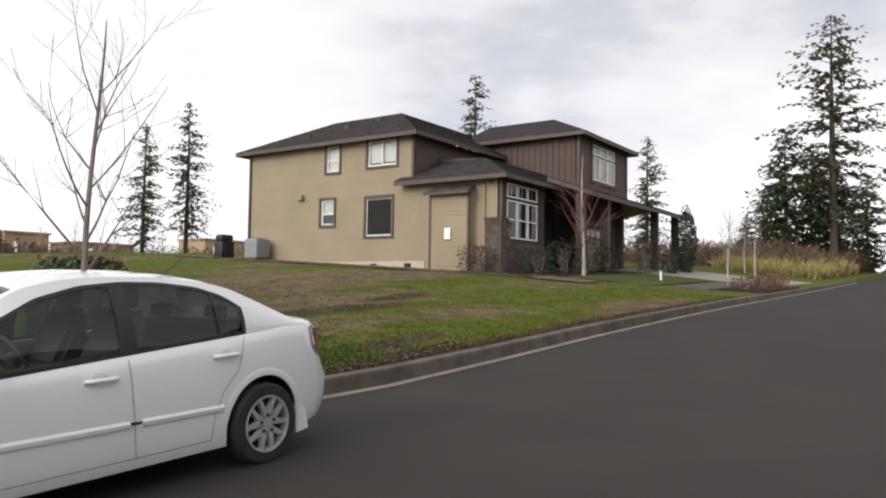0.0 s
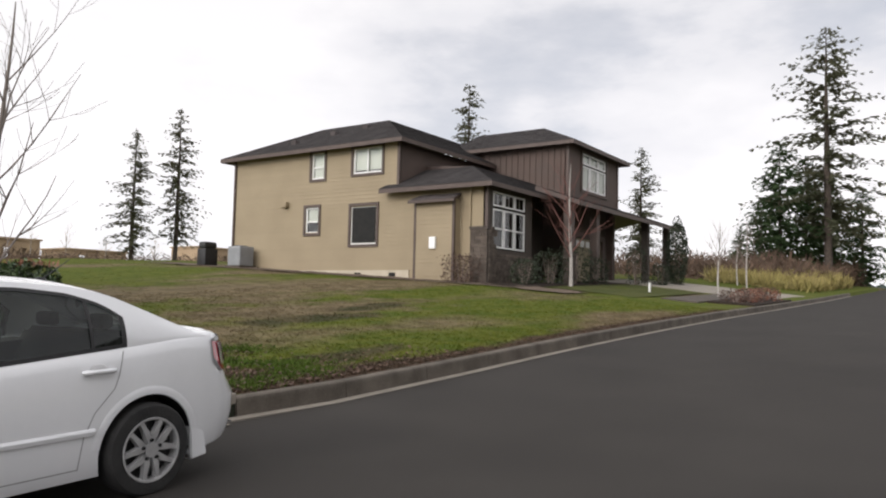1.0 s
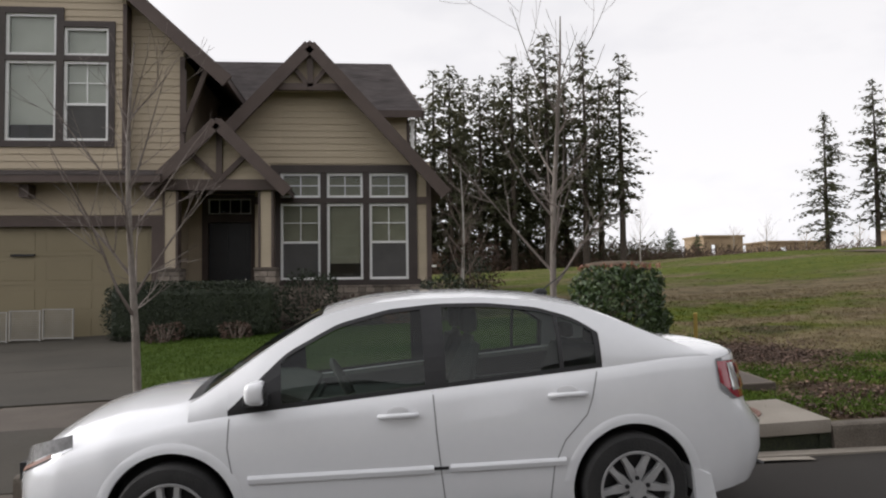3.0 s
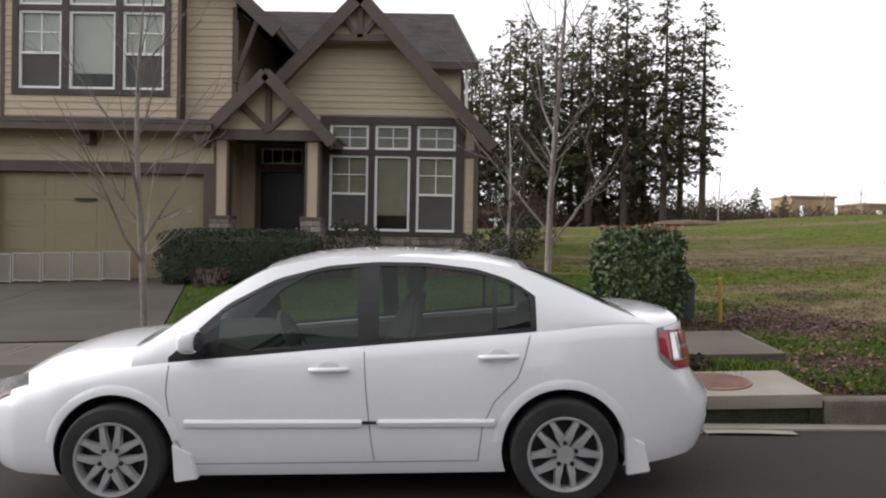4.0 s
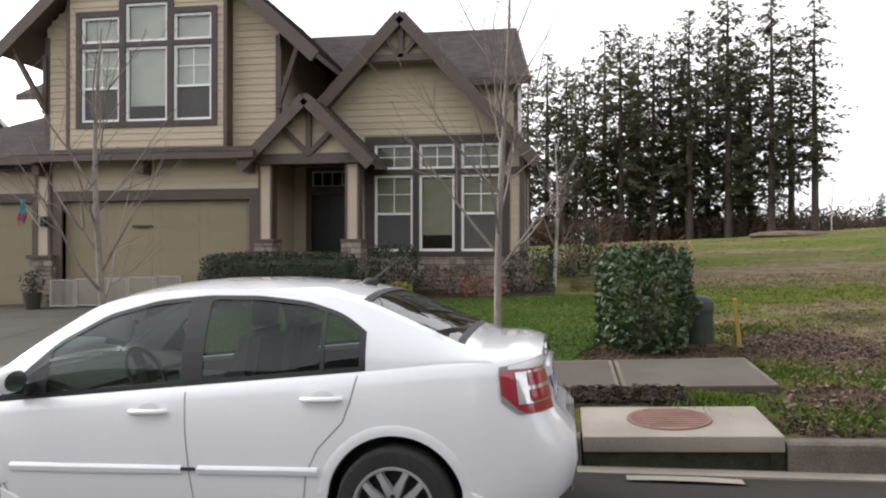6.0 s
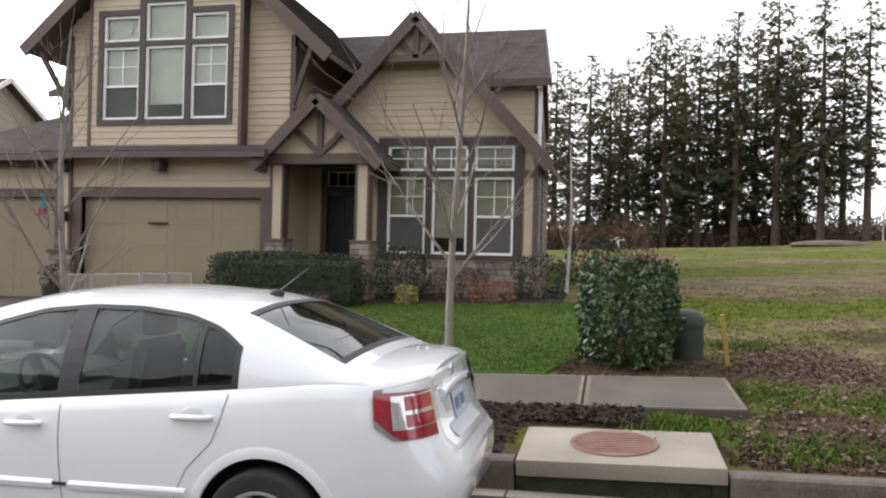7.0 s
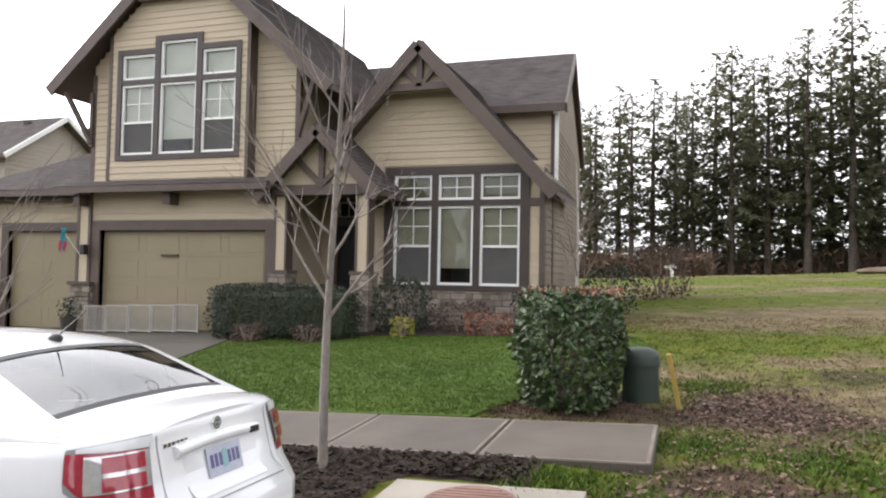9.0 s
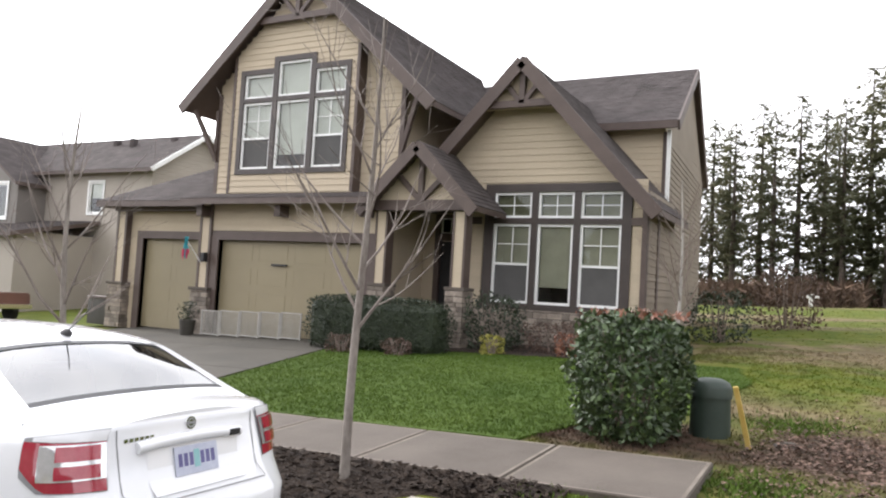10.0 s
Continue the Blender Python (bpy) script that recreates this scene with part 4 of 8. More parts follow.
each("door_trim", [(-12.60, -12.32, YG - 0.05, YG + 0.2, 0.3, 3.17), (-7.44, -7.20, YG - 0.05, YG + 0.2, 0.3, 3.17), (-12.32, -7.44, YG - 0.05, YG + 0.2, 2.93, 3.17)], TRIM, gw)


def garage_door(x0, x1, z0, z1, y, parent):
    d = part("garage_door", box(x0, x1, y + 0.03, y + 0.08, z0, z1), TANDOOR, parent, "closed tan panelled garage door")
    n, m = 4, max(2, round((x1 - x0) / 1.2))
    h, w = (z1 - z0) / n, (x1 - x0) / m
    for i in range(n):
        bm = bmesh.new()
        add_box(bm, x0, x1, y, y + 0.03, z0 + i * h + 0.003, z0 + (i + 1) * h - 0.003)
        s = part("door_section", bm, TANDOOR, d)
        for j in range(m):
            part("door_panel", box(x0 + j * w + 0.12, x0 + (j + 1) * w - 0.12, y - 0.004, y, z0 + i * h + 0.11, z0 + (i + 1) * h - 0.11, 0.006), TANDOOR, s)
    return d


def floor_at(x, y):
    return drive_z(x, y) - 0.01


gd1 = garage_door(-12.32, -7.44, floor_at(-12.3, 11.2), 2.93, YG + 0.12, HA)
part("door_handle", box(-10.5, -10.0, YG + 0.06, YG + 0.118, 2.28, 2.33), BLACKP, gd1, "dark pull handle")

# -- single garage set back, under a hipped roof
Y2 = 11.85
g2top = Top((-17.0, 4.1), (-13.0, 4.1))
gw2 = part("garage_wall", wall_mesh(-16.9, -13.0, 0.0, g2top, [(-16.25, -13.72, 0.0, 2.97)], Y2, Y2 + 0.22), TAN, HA)
clad(gw2, board_rows(-16.9, -13.0, 0.5, g2top, [(-16.5, -13.5, 0, 3.2)], RISE), Y2)
each("door_trim", [(-16.5, -16.25, Y2 - 0.05, Y2 + 0.2, 0.1, 3.2), (-13.72, -13.5, Y2 - 0.05, Y2 + 0.2, 0.1, 3.2), (-16.25, -13.72, Y2 - 0.05, Y2 + 0.2, 2.97, 3.2)], TRIM, gw2)
garage_door(-16.25, -13.72, floor_at(-15, 12), 2.97, Y2 + 0.12, HA)
for xc, yc in ((-17.05, 11.55), (-12.82, 10.92)):
    ped = part("pedestal", box(xc - 0.36, xc + 0.36, yc - 0.05, yc + 0.5, 1.52, 1.60, 0.012), CONCRETE, HA, "pale concrete cap")
    stone_block(ped, xc - 0.33, xc + 0.33, yc, yc + 0.45, 0.2, 1.52, seed=int(-xc * 7))
    each("column_trim", [(xc - 0.22, xc - 0.14, yc + 0.08, yc + 0.3, 1.6, 4.0), (xc + 0.14, xc + 0.22, yc + 0.08, yc + 0.3, 1.6, 4.0)], TRIM, HA)
    part("column", box(xc - 0.14, xc + 0.14, yc + 0.1, yc + 0.3, 1.6, 4.0), TAN, HA)
part("side_wall", box(-17.1, -16.9, Y2, 22, 0.0, 4.1), TAN, HA)
each("eave_beam", [(-17.3, -12.8, 11.55, 11.8, 3.78, 4.02)], TRIM, HA)
roof(HA, [((-17.75, 11.2, 4.05), (-12.8, 11.2, 4.05), (-12.8, 14.0, 5.62), (-14.95, 14.0, 5.62)),
          ((-17.75, 22, 4.05), (-17.75, 11.2, 4.05), (-14.95, 14.0, 5.62), (-14.95, 22, 5.62)),
          ((-12.8, 14.0, 5.62), (-12.8, 22, 5.62), (-14.9, 22, 5.62), (-14.95, 14.0, 5.615))], 0.16, seed=31)
# pent roof between the storeys
roof(HA, [((-13.3, 10.45, 4.0), (-7.1, 10.45, 4.0), (-7.1, 11.2, 4.22), (-13.3, 11.2, 4.22))], 0.15, seed=41)
each("corbel", [(-10.15, -9.95, 10.7, 11.1, 3.55, 3.84), (-12.9, -12.7, 10.7, 11.1, 3.55, 3.84), (-7.5, -7.3, 10.7, 11.1, 3.55, 3.84)], TRIM, HA)

# -- upper storey over the garage with the great gable
YU, YW = 11.42, 11.12
PU = (-10.02, 10.25)
slopeL, slopeR = 0.89, 0.92
utop = Top((-13.0, PU[1] - 0.25 - 2.98 * slopeL), (PU[0], PU[1] - 0.25), (-6.85, PU[1] - 0.25 - 3.17 * slopeR))
up = part("upper_wall", wall_mesh(-13.0, -6.85, 4.0, utop, [(-11.84, -8.42, 4.86, 7.45)], YU, YU + 0.2), TAN, HA)
clad(up, board_rows(-13.0, -12.28, 4.235, utop, [], RISE) + board_rows(-8.02, -6.85, 4.235, utop, [], RISE), YU)
btop = Top((-12.22, PU[1] - 0.3 - 2.2 * slopeL), (PU[0], PU[1] - 0.3), (-8.06, PU[1] - 0.3 - 1.96 * slopeR))
bump = part("window_bay_wall", wall_mesh(-12.22, -8.06, 4.20, btop, [(-11.84, -8.42, 4.86, 7.45), (-10.72, -9.52, 7.45, 7.75)], YW, YU), TAN, HA)
clad(bump, board_rows(-12.16, -8.12, 4.235, btop, [(-11.96, -8.30, 4.74, 7.57), (-10.85, -9.40, 7.4, 7.88)], RISE), YW)
each("corner_board", [(-12.25, -12.16, YW - 0.035, YU, 4.22, 8.0), (-8.12, -8.03, YW - 0.035, YU, 4.22, 8.0), (-13.05, -12.92, YU - 0.03, YU + 0.1, 4.2, 7.1), (-6.93, -6.82, YU - 0.03, YU + 0.1, 4.2, 6.9)], TRIM, up)
WX = ((-11.84, -10.82), (-10.66, -9.56), (-9.40, -8.42))
each("frame_board", [(-11.98, -11.84, YW - 0.05, YW + 0.1, 4.72, 7.59), (-8.42, -8.28, YW - 0.05, YW + 0.1, 4.72, 7.59), (-11.84, -8.42, YW - 0.05, YW + 0.1, 4.72, 4.86),
                            (-11.84, -10.82, YW - 0.05, YW + 0.1, 7.45, 7.59), (-9.40, -8.42, YW - 0.05, YW + 0.1, 7.45, 7.59), (-10.66, -9.56, YW - 0.05, YW + 0.1, 7.75, 7.89),
                            (-10.82, -10.66, YW - 0.05, YW + 0.1, 4.86, 7.89), (-9.56, -9.40, YW - 0.05, YW + 0.1, 4.86, 7.89), (-11.84, -10.82, YW - 0.045, YW + 0.1, 6.68, 6.80),
                            (-10.66, -9.56, YW - 0.045, YW + 0.1, 6.68, 6.80), (-9.40, -8.42, YW - 0.045, YW + 0.1, 6.68, 6.80)], WINBOARD, up, "near-black window boards")
for i, (a, b) in enumerate(WX):
    window(up, a, b, 6.80, 7.75 if i == 1 else 7.45, YW + 0.03, blind=1.0, room=False)
    window(up, a, b, 4.86, 6.68, YW + 0.03, rail=None if i == 1 else 0.46, grid=None if i == 1 else (2, 2), blind=(0.53, 0.80, 0.53)[i], screen=i != 1)
eL, eR = -13.98, -5.75
zL, zR = PU[1] - (PU[0] - eL) * slopeL, PU[1] - (eR - PU[0]) * slopeR
EU = 10.85
roof(HA, [((eL, 22, zL), (eL, EU, zL), (PU[0], EU, PU[1]), (PU[0], 22, PU[1])),
          ((eR, EU, zR), (eR, 15.0, zR), (PU[0], 22, PU[1]), (PU[0], EU, PU[1]))], 0.14, seed=51)
gt = bmesh.new()
beam(gt, (PU[0], EU - 0.02, PU[1] - 0.14), (eL, EU - 0.02, zL - 0.14), 0.30, 0.07)
beam(gt, (PU[0], EU - 0.02, PU[1] - 0.14), (eR, EU - 0.02, zR - 0.14), 0.30, 0.07)
part("barge_board", gt, TRIM, HA, "dark brown barge boards")
gt = bmesh.new()
beam(gt, (PU[0] - 1.25, EU + 0.1, 8.85), (PU[0] + 1.25, EU + 0.1, 8.85), 0.17, 0.12)
beam(gt, (PU[0], EU + 0.1, 8.85), (PU[0], EU + 0.1, 10.0), 0.14, 0.12)
for s in (-1, 1):
    beam(gt, (PU[0] + s * 0.05, EU + 0.1, 8.9), (PU[0] + s * 0.6, EU + 0.1, 9.5), 0.11, 0.1)
part("gable_truss", gt, TRIM, HA, "open timber truss in the gable")
for x0, s, top_ in ((-13.0, -1, zL), (-6.85, 1, zR + 0.35)):
    gt = bmesh.new()
    beam(gt, (x0 + s * 0.02, YU - 0.06, top_ - 1.45), (x0 + s * 0.62, EU + 0.2, top_ - 0.12), 0.11, 0.11)
    beam(gt, (x0 + s * 0.03, YU - 0.05, top_ - 1.55), (x0 + s * 0.03, YU - 0.05, top_ - 0.1), 0.10, 0.08)
    beam(gt, (x0 + s * 0.05, EU + 0.2, top_ - 0.25), (x0 + s * 0.05, YU + 0.1, top_ - 0.25), 0.13, 0.13)
    part("eave_brace", gt, TRIM, HA, "dark timber eave brace")
part("side_wall", box(-13.0, -12.8, YU + 0.2, 22, 4.0, 7.0), TAN, HA)
part("side_wall", box(-7.05, -6.85, YU + 0.2, 22, 4.0, 6.9), TAN, HA)

# -- main body behind, ridge along the street
YM = 15.75
mt = Top((-7.0, 6.55), (-1.45, 6.55))
mw = part("main_wall", wall_mesh(-7.0, -1.45, 0.4, mt, [], YM, YM + 0.2), TAN, HA)
clad(mw, board_rows(-7.0, -1.45, 4.2, mt, [], RISE), YM)
ridge_y, ridge_z, eave_y, eave_z = 22.0, 9.95, 15.3, 6.60
# end wall in the darkened tan, its shade put into the colour
gable_e = bmesh.new()
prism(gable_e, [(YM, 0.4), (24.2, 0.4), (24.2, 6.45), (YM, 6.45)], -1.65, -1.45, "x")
se = part("side_wall", gable_e, TANSHADE, HA, "lap-sided end wall in tan darkened for shade")
boards_e = clad_side("siding", se, board_rows(YM, 24.2, 0.9, Top((YM, 6.4), (24.2, 6.4)), [], RISE), -1.45, TANSHADE, out=1)
# the gable leans in from the eaves to the shorter ridge
gable_e = bmesh.new()
tri_out = [(-1.46, YM, 6.45), (-1.46, 24.2, 6.45), (-1.66, ridge_y, 9.7)]
ring_out, ring_in = [gable_e.verts.new(p) for p in tri_out], [gable_e.verts.new((p[0] - 0.2, p[1], p[2])) for p in tri_out]
gable_e.faces.new(ring_out), gable_e.faces.new(ring_in[::-1])
for k in range(3):
    gable_e.faces.new((ring_out[k], ring_in[k], ring_in[(k + 1) % 3], ring_out[(k + 1) % 3]))
bmesh.ops.recalc_face_normals(gable_e, faces=gable_e.faces[:])
gable_ob = part("gable_wall", gable_e, TANSHADE, HA)
# the end wall runs back at a slight angle to the street
for ob in (se, boards_e, gable_ob):
    for v in ob.data.vertices:
        v.co.x -= 0.5 * max(0.0, v.co.y - YM) / (24.2 - YM)
each("downpipe", [(-1.38, -1.29, YM - 0.11, YM - 0.03, 0.8, 6.42)], WHITEV, HA, "white downpipe")
each("corner_board", [(-1.50, -1.41, YM - 0.03, YM + 0.12, 0.8, 6.4)], TRIM, se)
roof(HA, [((-17.0, eave_y, eave_z), (-1.05, eave_y, eave_z), (-1.84, ridge_y, ridge_z), (-17.0, ridge_y, ridge_z)),
          ((-1.88, 24.8, 6.4), (-17.0, 24.8, 6.4), (-17.0, ridge_y, ridge_z), (-1.84, ridge_y, ridge_z))], 0.17, seed=61)
rk = bmesh.new()
beam(rk, (-1.03, eave_y, eave_z - 0.13), (-1.82, ridge_y, ridge_z - 0.13), 0.26, 0.06, up=(1, 0, 0))
beam(rk, (-1.86, 24.8, 6.28), (-1.82, ridge_y, ridge_z - 0.13), 0.26, 0.06, up=(1, 0, 0))
part("barge_board", rk, TRIM, HA, "dark brown barge boards")
each("eave_board", [(-7.0, -1.06, eave_y - 0.02, eave_y + 0.05, eave_z - 0.2, eave_z)], TRIM, HA)
each("back_wall", [(-17.0, -2.15, 24.0, 24.2, 0.2, 6.5), (-17.0, -16.8, 13, 24, 0.2, 4.1)], TAN, HA)



# ================= the white saloon car, nose towards -x =================
# Laid out from its rear bumper: u metres forward, y to either side, z up from the road.
CAR = thing("car", pose(0.0, -1.155, 0.036, 0, -2.03, 0), "white four-door saloon parked at the kerb", "car")
W = smooth_table([(-0.2, 0.40), (0.0, 0.50), (0.03, 0.60), (0.08, 0.69), (0.16, 0.76), (0.3, 0.82), (0.5, 0.856), (0.9, 0.885), (2.3, 0.895), (3.5, 0.888), (3.95, 0.868), (4.25, 0.80), (4.42, 0.70), (4.52, 0.56), (4.57, 0.44), (4.8, 0.4)], 0.025)
SH = smooth_table([(-0.2, 1.03), (0.0, 1.05), (0.3, 1.065), (0.7, 1.06), (1.13, 1.022), (2.2, 0.95), (3.27, 0.875), (3.6, 0.84), (4.0, 0.765), (4.3, 0.69), (4.5, 0.62), (4.57, 0.56), (4.8, 0.5)], 0.10)
TP = smooth_table([(-0.2, 1.085), (0.0, 1.09), (0.15, 1.115), (0.55, 1.13), (0.75, 1.10), (0.95, 0.80), (3.1, 0.80), (3.3, 0.98), (3.5, 1.005), (3.9, 0.972), (4.2, 0.897), (4.4, 0.805), (4.5, 0.72), (4.57, 0.61), (4.8, 0.55)], 0.08)
BT = smooth_table([(-0.2, 0.34), (0.0, 0.33), (0.12, 0.27), (0.5, 0.225), (0.9, 0.20), (3.7, 0.20), (4.2, 0.205), (4.45, 0.23), (4.57, 0.30), (4.8, 0.3)], 0.06)
FR = [(0.0, 0.945), (0.08, 0.972), (0.22, 0.985), (0.40, 1.0), (0.58, 1.0), (0.75, 0.993), (0.90, 0.972), (0.97, 0.953), (1.0, 0.925)]


def lean(u, z):
    """How far the tail and the nose lean in with height."""
    a = max(0.0, 1 - u / 0.55) ** 1.3
    b = max(0.0, (u - 4.1) / 0.47) ** 1.3
    tail = np.interp(z, [0.2, 0.33, 0.45, 0.60, 0.68, 0.75, 1.0, 1.1, 1.15], [0.10, 0.04, 0.0, 0.0, 0.035, 0.12, 0.175, 0.175, 0.20])
    nose = np.interp(z, [0.2, 0.35, 0.55, 0.75, 1.0], [0.05, 0.0, 0.0, 0.06, 0.2])
    return u + a * tail - b * nose


def side_y(u, z):
    b, s = BT(u), SH(u)
    return W(u) * float(np.interp((z - b) / (s - b), [f[0] for f in FR], [f[1] for f in FR]))


def skin(u, z, off=0.0, side=-1):
    return Vector((-lean(u, z), side * (side_y(u, z) + off), z))


us = [0, 0.01, 0.025] + span(0.045, 0.6, 16) + span(0.6, 3.9, 56)[1:] + span(3.9, 4.57, 16)[1:]
bm = bmesh.new()
loops = []
for u in us:
    w, s, t, b = W(u), SH(u), TP(u), BT(u)
    half = [(0.0, b), (0.55 * w, b - 0.002)] + [(w * f[1], b + (s - b) * f[0]) for f in FR]
    half += [(w * 0.86, s + (t - s) * 0.30), (w * 0.72, s + (t - s) * 0.58), (w * 0.5, s + (t - s) * 0.82), (w * 0.25, s + (t - s) * 0.96), (0.0, t)]
    ring = [(y, z) for y, z in half] + [(-y, z) for y, z in half[-2:0:-1]]
    loops.append([bm.verts.new((-lean(u, z), y, z)) for y, z in ring])
for a, b in zip(loops, loops[1:]):
    n = len(a)
    for i in range(n):
        bm.faces.new((a[i], b[i], b[(i + 1) % n], a[(i + 1) % n]))
for cap in (loops[0], loops[-1]):
    twin = lambda i: cap[30 - i]
    bm.faces.new((cap[0], cap[1], twin(1)))
    bm.faces.new((cap[14], cap[15], twin(14)))
    for i in range(1, 14):
        bm.faces.new((cap[i], cap[i + 1], twin(i + 1), twin(i)))
bmesh.ops.recalc_face_normals(bm, faces=bm.faces[:])
shell = link("body", bm, [PAINT, BLACKP])
AX = (0.955, 3.60)
cut = bmesh.new()
for u in AX:
    for s in (-1, 1):
        disc(cut, (-u, s * 0.88, 0.325), 0.366, 0.366, 0.50, "y", 48)
for f in cut.faces:
    f.material_index = 1
cutter = link("cutter", cut, [PAINT, BLACKP])
bo = shell.modifiers.new("arches", "BOOLEAN")
bo.operation, bo.object, bo.solver = "DIFFERENCE", cutter, "EXACT"
bpy.context.view_layer.update()
done = bpy.data.meshes.new_from_object(shell.evaluated_get(bpy.context.evaluated_depsgraph_get()))
shell.modifiers.clear()
shell.data = done
bpy.data.objects.remove(cutter)
done.shade_smooth()
done.set_sharp_from_angle(angle=radians(38))


def hang(name, bm, material, parent=None, label="", smooth=0.0):
    ob = link(name, bm, material, smooth)
    ob.parent = parent or CAR
    if label:
        ob["label"] = label
    return ob


shell.parent = CAR

# -- greenhouse: centre line of roof and screens, roof edge, side windows
ZC = smooth_table([(0.36, 1.05), (0.50, 1.125), (0.60, 1.16), (0.9, 1.315), (1.15, 1.425), (1.4, 1.482), (1.8, 1.520), (2.2, 1.528), (2.5, 1.508), (2.75, 1.455), (3.1, 1.265), (3.4, 1.07), (3.5, 1.0)], 0.10)
YE = smooth_table([(0.36, 0.77), (0.50, 0.755), (0.8, 0.715), (1.2, 0.655), (1.6, 0.622), (2.3, 0.622), (2.8, 0.65), (3.2, 0.715), (3.5, 0.77)], 0.15)


def edge(u):
    return YE(u), max(SH(u) + 0.012 - 0.05 * (1 - step(0.38, 0.56, u)), ZC(u) - 0.052 - 0.02 * step(2.6, 3.4, u) + 0.02 * (1 - step(0.5, 1.0, u)))


def cab_y(u, z):
    """The side of the cabin: from the shoulder in to the roof edge."""
    ye, ze = edge(u)
    s = SH(u)
    t = min(1.0, max(0.0, (z - s) / max(0.02, ze - s)))
    y0 = W(u) * 0.935
    return y0 + (ye - y0) * t - 0.0 + 0.035 * math.sin(math.pi * t) * min(1, (ze - s) / 0.3)


D0, D1 = 1.10, 3.28
DT = smooth_table([(1.08, 1.20), (1.13, 1.25), (1.25, 1.325), (1.45, 1.39), (1.75, 1.43), (2.05, 1.44), (2.35, 1.42), (2.65, 1.35), (2.95, 1.20), (3.15, 1.02), (3.28, 0.89), (3.4, 0.875)], 0.05)
DB = lambda u: SH(u) + 0.022


def top_line(u):
    return min(DT(u), edge(u)[1] - 0.012)


def strip(u0, u1, low, high, n, m, off=0.0, side=-1):
    """A piece of the cabin's side between two height lines."""
    bm = bmesh.new()
    rows = []
    for u in span(u0, u1, n):
        a, b = low(u), max(low(u) + 0.002, high(u))
        rows.append([bm.verts.new((-u, side * (cab_y(u, z) + off), z)) for z in span(a, b, m)])
    for p, q in zip(rows, rows[1:]):
        for i in range(m):
            bm.faces.new((p[i], p[i + 1], q[i + 1], q[i]) if side < 0 else (p[i], q[i], q[i + 1], p[i + 1]))
    return bm


def thicken(bm, d):
    bmesh.ops.recalc_face_normals(bm, faces=bm.faces[:])
    bmesh.ops.solidify(bm, geom=bm.faces[:], thickness=d)
    return bm


def merge(parts):
    out = bmesh.new()
    for p in parts:
        me = bpy.data.meshes.new("t")
        p.to_mesh(me)
        p.free()
        out.from_mesh(me)
        bpy.data.meshes.remove(me)
    return out


belt = lambda u: SH(u) - 0.03
rim = lambda u: edge(u)[1]
for side in (-1, 1):
    white = merge([strip(0.38, D0, belt, rim, 20, 8, 0, side), strip(D0, D1, top_line, rim, 50, 3, 0, side), strip(D1, 3.5, belt, rim, 6, 3, 0, side)])
    bmesh.ops.remove_doubles(white, verts=white.verts[:], dist=0.0015)
    hang("roof_pillar", white, PAINT, label="white painted roof rail and pillars", smooth=50)
    black = merge([strip(D0, D1, lambda u: SH(u) - 0.004, DB, 40, 1, 0.0, side), strip(2.03, 2.155, DB, top_line, 4, 6, 0.002, side), strip(1.33, 1.355, DB, top_line, 2, 5, 0.002, side),
                   strip(D0, D0 + 0.035, DB, top_line, 2, 5, 0.003, side), strip(2.98, D1, DB, top_line, 8, 3, 0.003, side),
                   strip(D0, D1, lambda u: top_line(u) - 0.024, top_line, 60, 1, 0.003, side)])
    hang("window_seal", black, BLACKP, label="black window surround")
    for a, b, nm in ((1.135, 1.33, "quarter_pane"), (1.355, 2.03, "rear_door_pane"), (2.155, 2.98, "front_door_pane")):
        g = hang(nm, strip(a, b, DB, lambda u: top_line(u) - 0.018, 16, 6, -0.006, side), CARGLASS, label="tinted side window", smooth=60)
        g.visible_shadow = False


def across(u0, u1, inset, lift, n, m=10):
    """A piece of the roof's skin between two stations, inset from the edges."""
    bm = bmesh.new()
    rows = []
    for u in span(u0, u1, n):
        ye, ze = edge(u)
        zc = ZC(u)
        k = inset(u) if callable(inset) else inset
        row = []
        for f in span(-1, 1, m):
            v = f * (1 - k / ye)
            row.append(bm.verts.new((-u, v * ye, ze + (zc - ze) * (1 - abs(v) ** 2.4) + lift)))
        rows.append(row)
    for p, q in zip(rows, rows[1:]):
        for i in range(m):
            bm.faces.new((p[i], p[i + 1], q[i + 1], q[i]))
    return bm


def rails(u0, u1, inset, n, sides):
    """The two painted strips beside a screen."""
    bm = bmesh.new()
    for s in sides:
        rows = []
        for u in span(u0, u1, n):
            ye, ze = edge(u)
            zc = ZC(u)
            row = []
            for f in (1.0, 1 - inset * 0.5 / ye, 1 - inset / ye):
                row.append(bm.verts.new((-u, s * f * ye, ze + (zc - ze) * (1 - f ** 2.4))))
            rows.append(row)
        for p, q in zip(rows, rows[1:]):
            for i in range(2):
                bm.faces.new((p[i], p[i + 1], q[i + 1], q[i]))
    bmesh.ops.recalc_face_normals(bm, faces=bm.faces[:])
    return bm


hang("roof_panel", thicken(across(1.16, 2.74, 0.0, 0.0, 26, 16), 0.03), PAINT, smooth=50)
for side in (-1, 1):
    hang("screen_pillar", rails(2.74, 3.5, 0.05, 12, (side,)), PAINT, smooth=50)
    hang("rear_pillar", rails(0.38, 1.16, 0.085, 16, (side,)), PAINT, smooth=50)
hang("screen_cowl", across(0.38, 0.59, 0.08, 0.0, 6), PAINT, smooth=50)
hang("windscreen", across(2.74, 3.47, 0.05, -0.004, 14), CARGLASS, label="tinted windscreen", smooth=60).visible_shadow = False
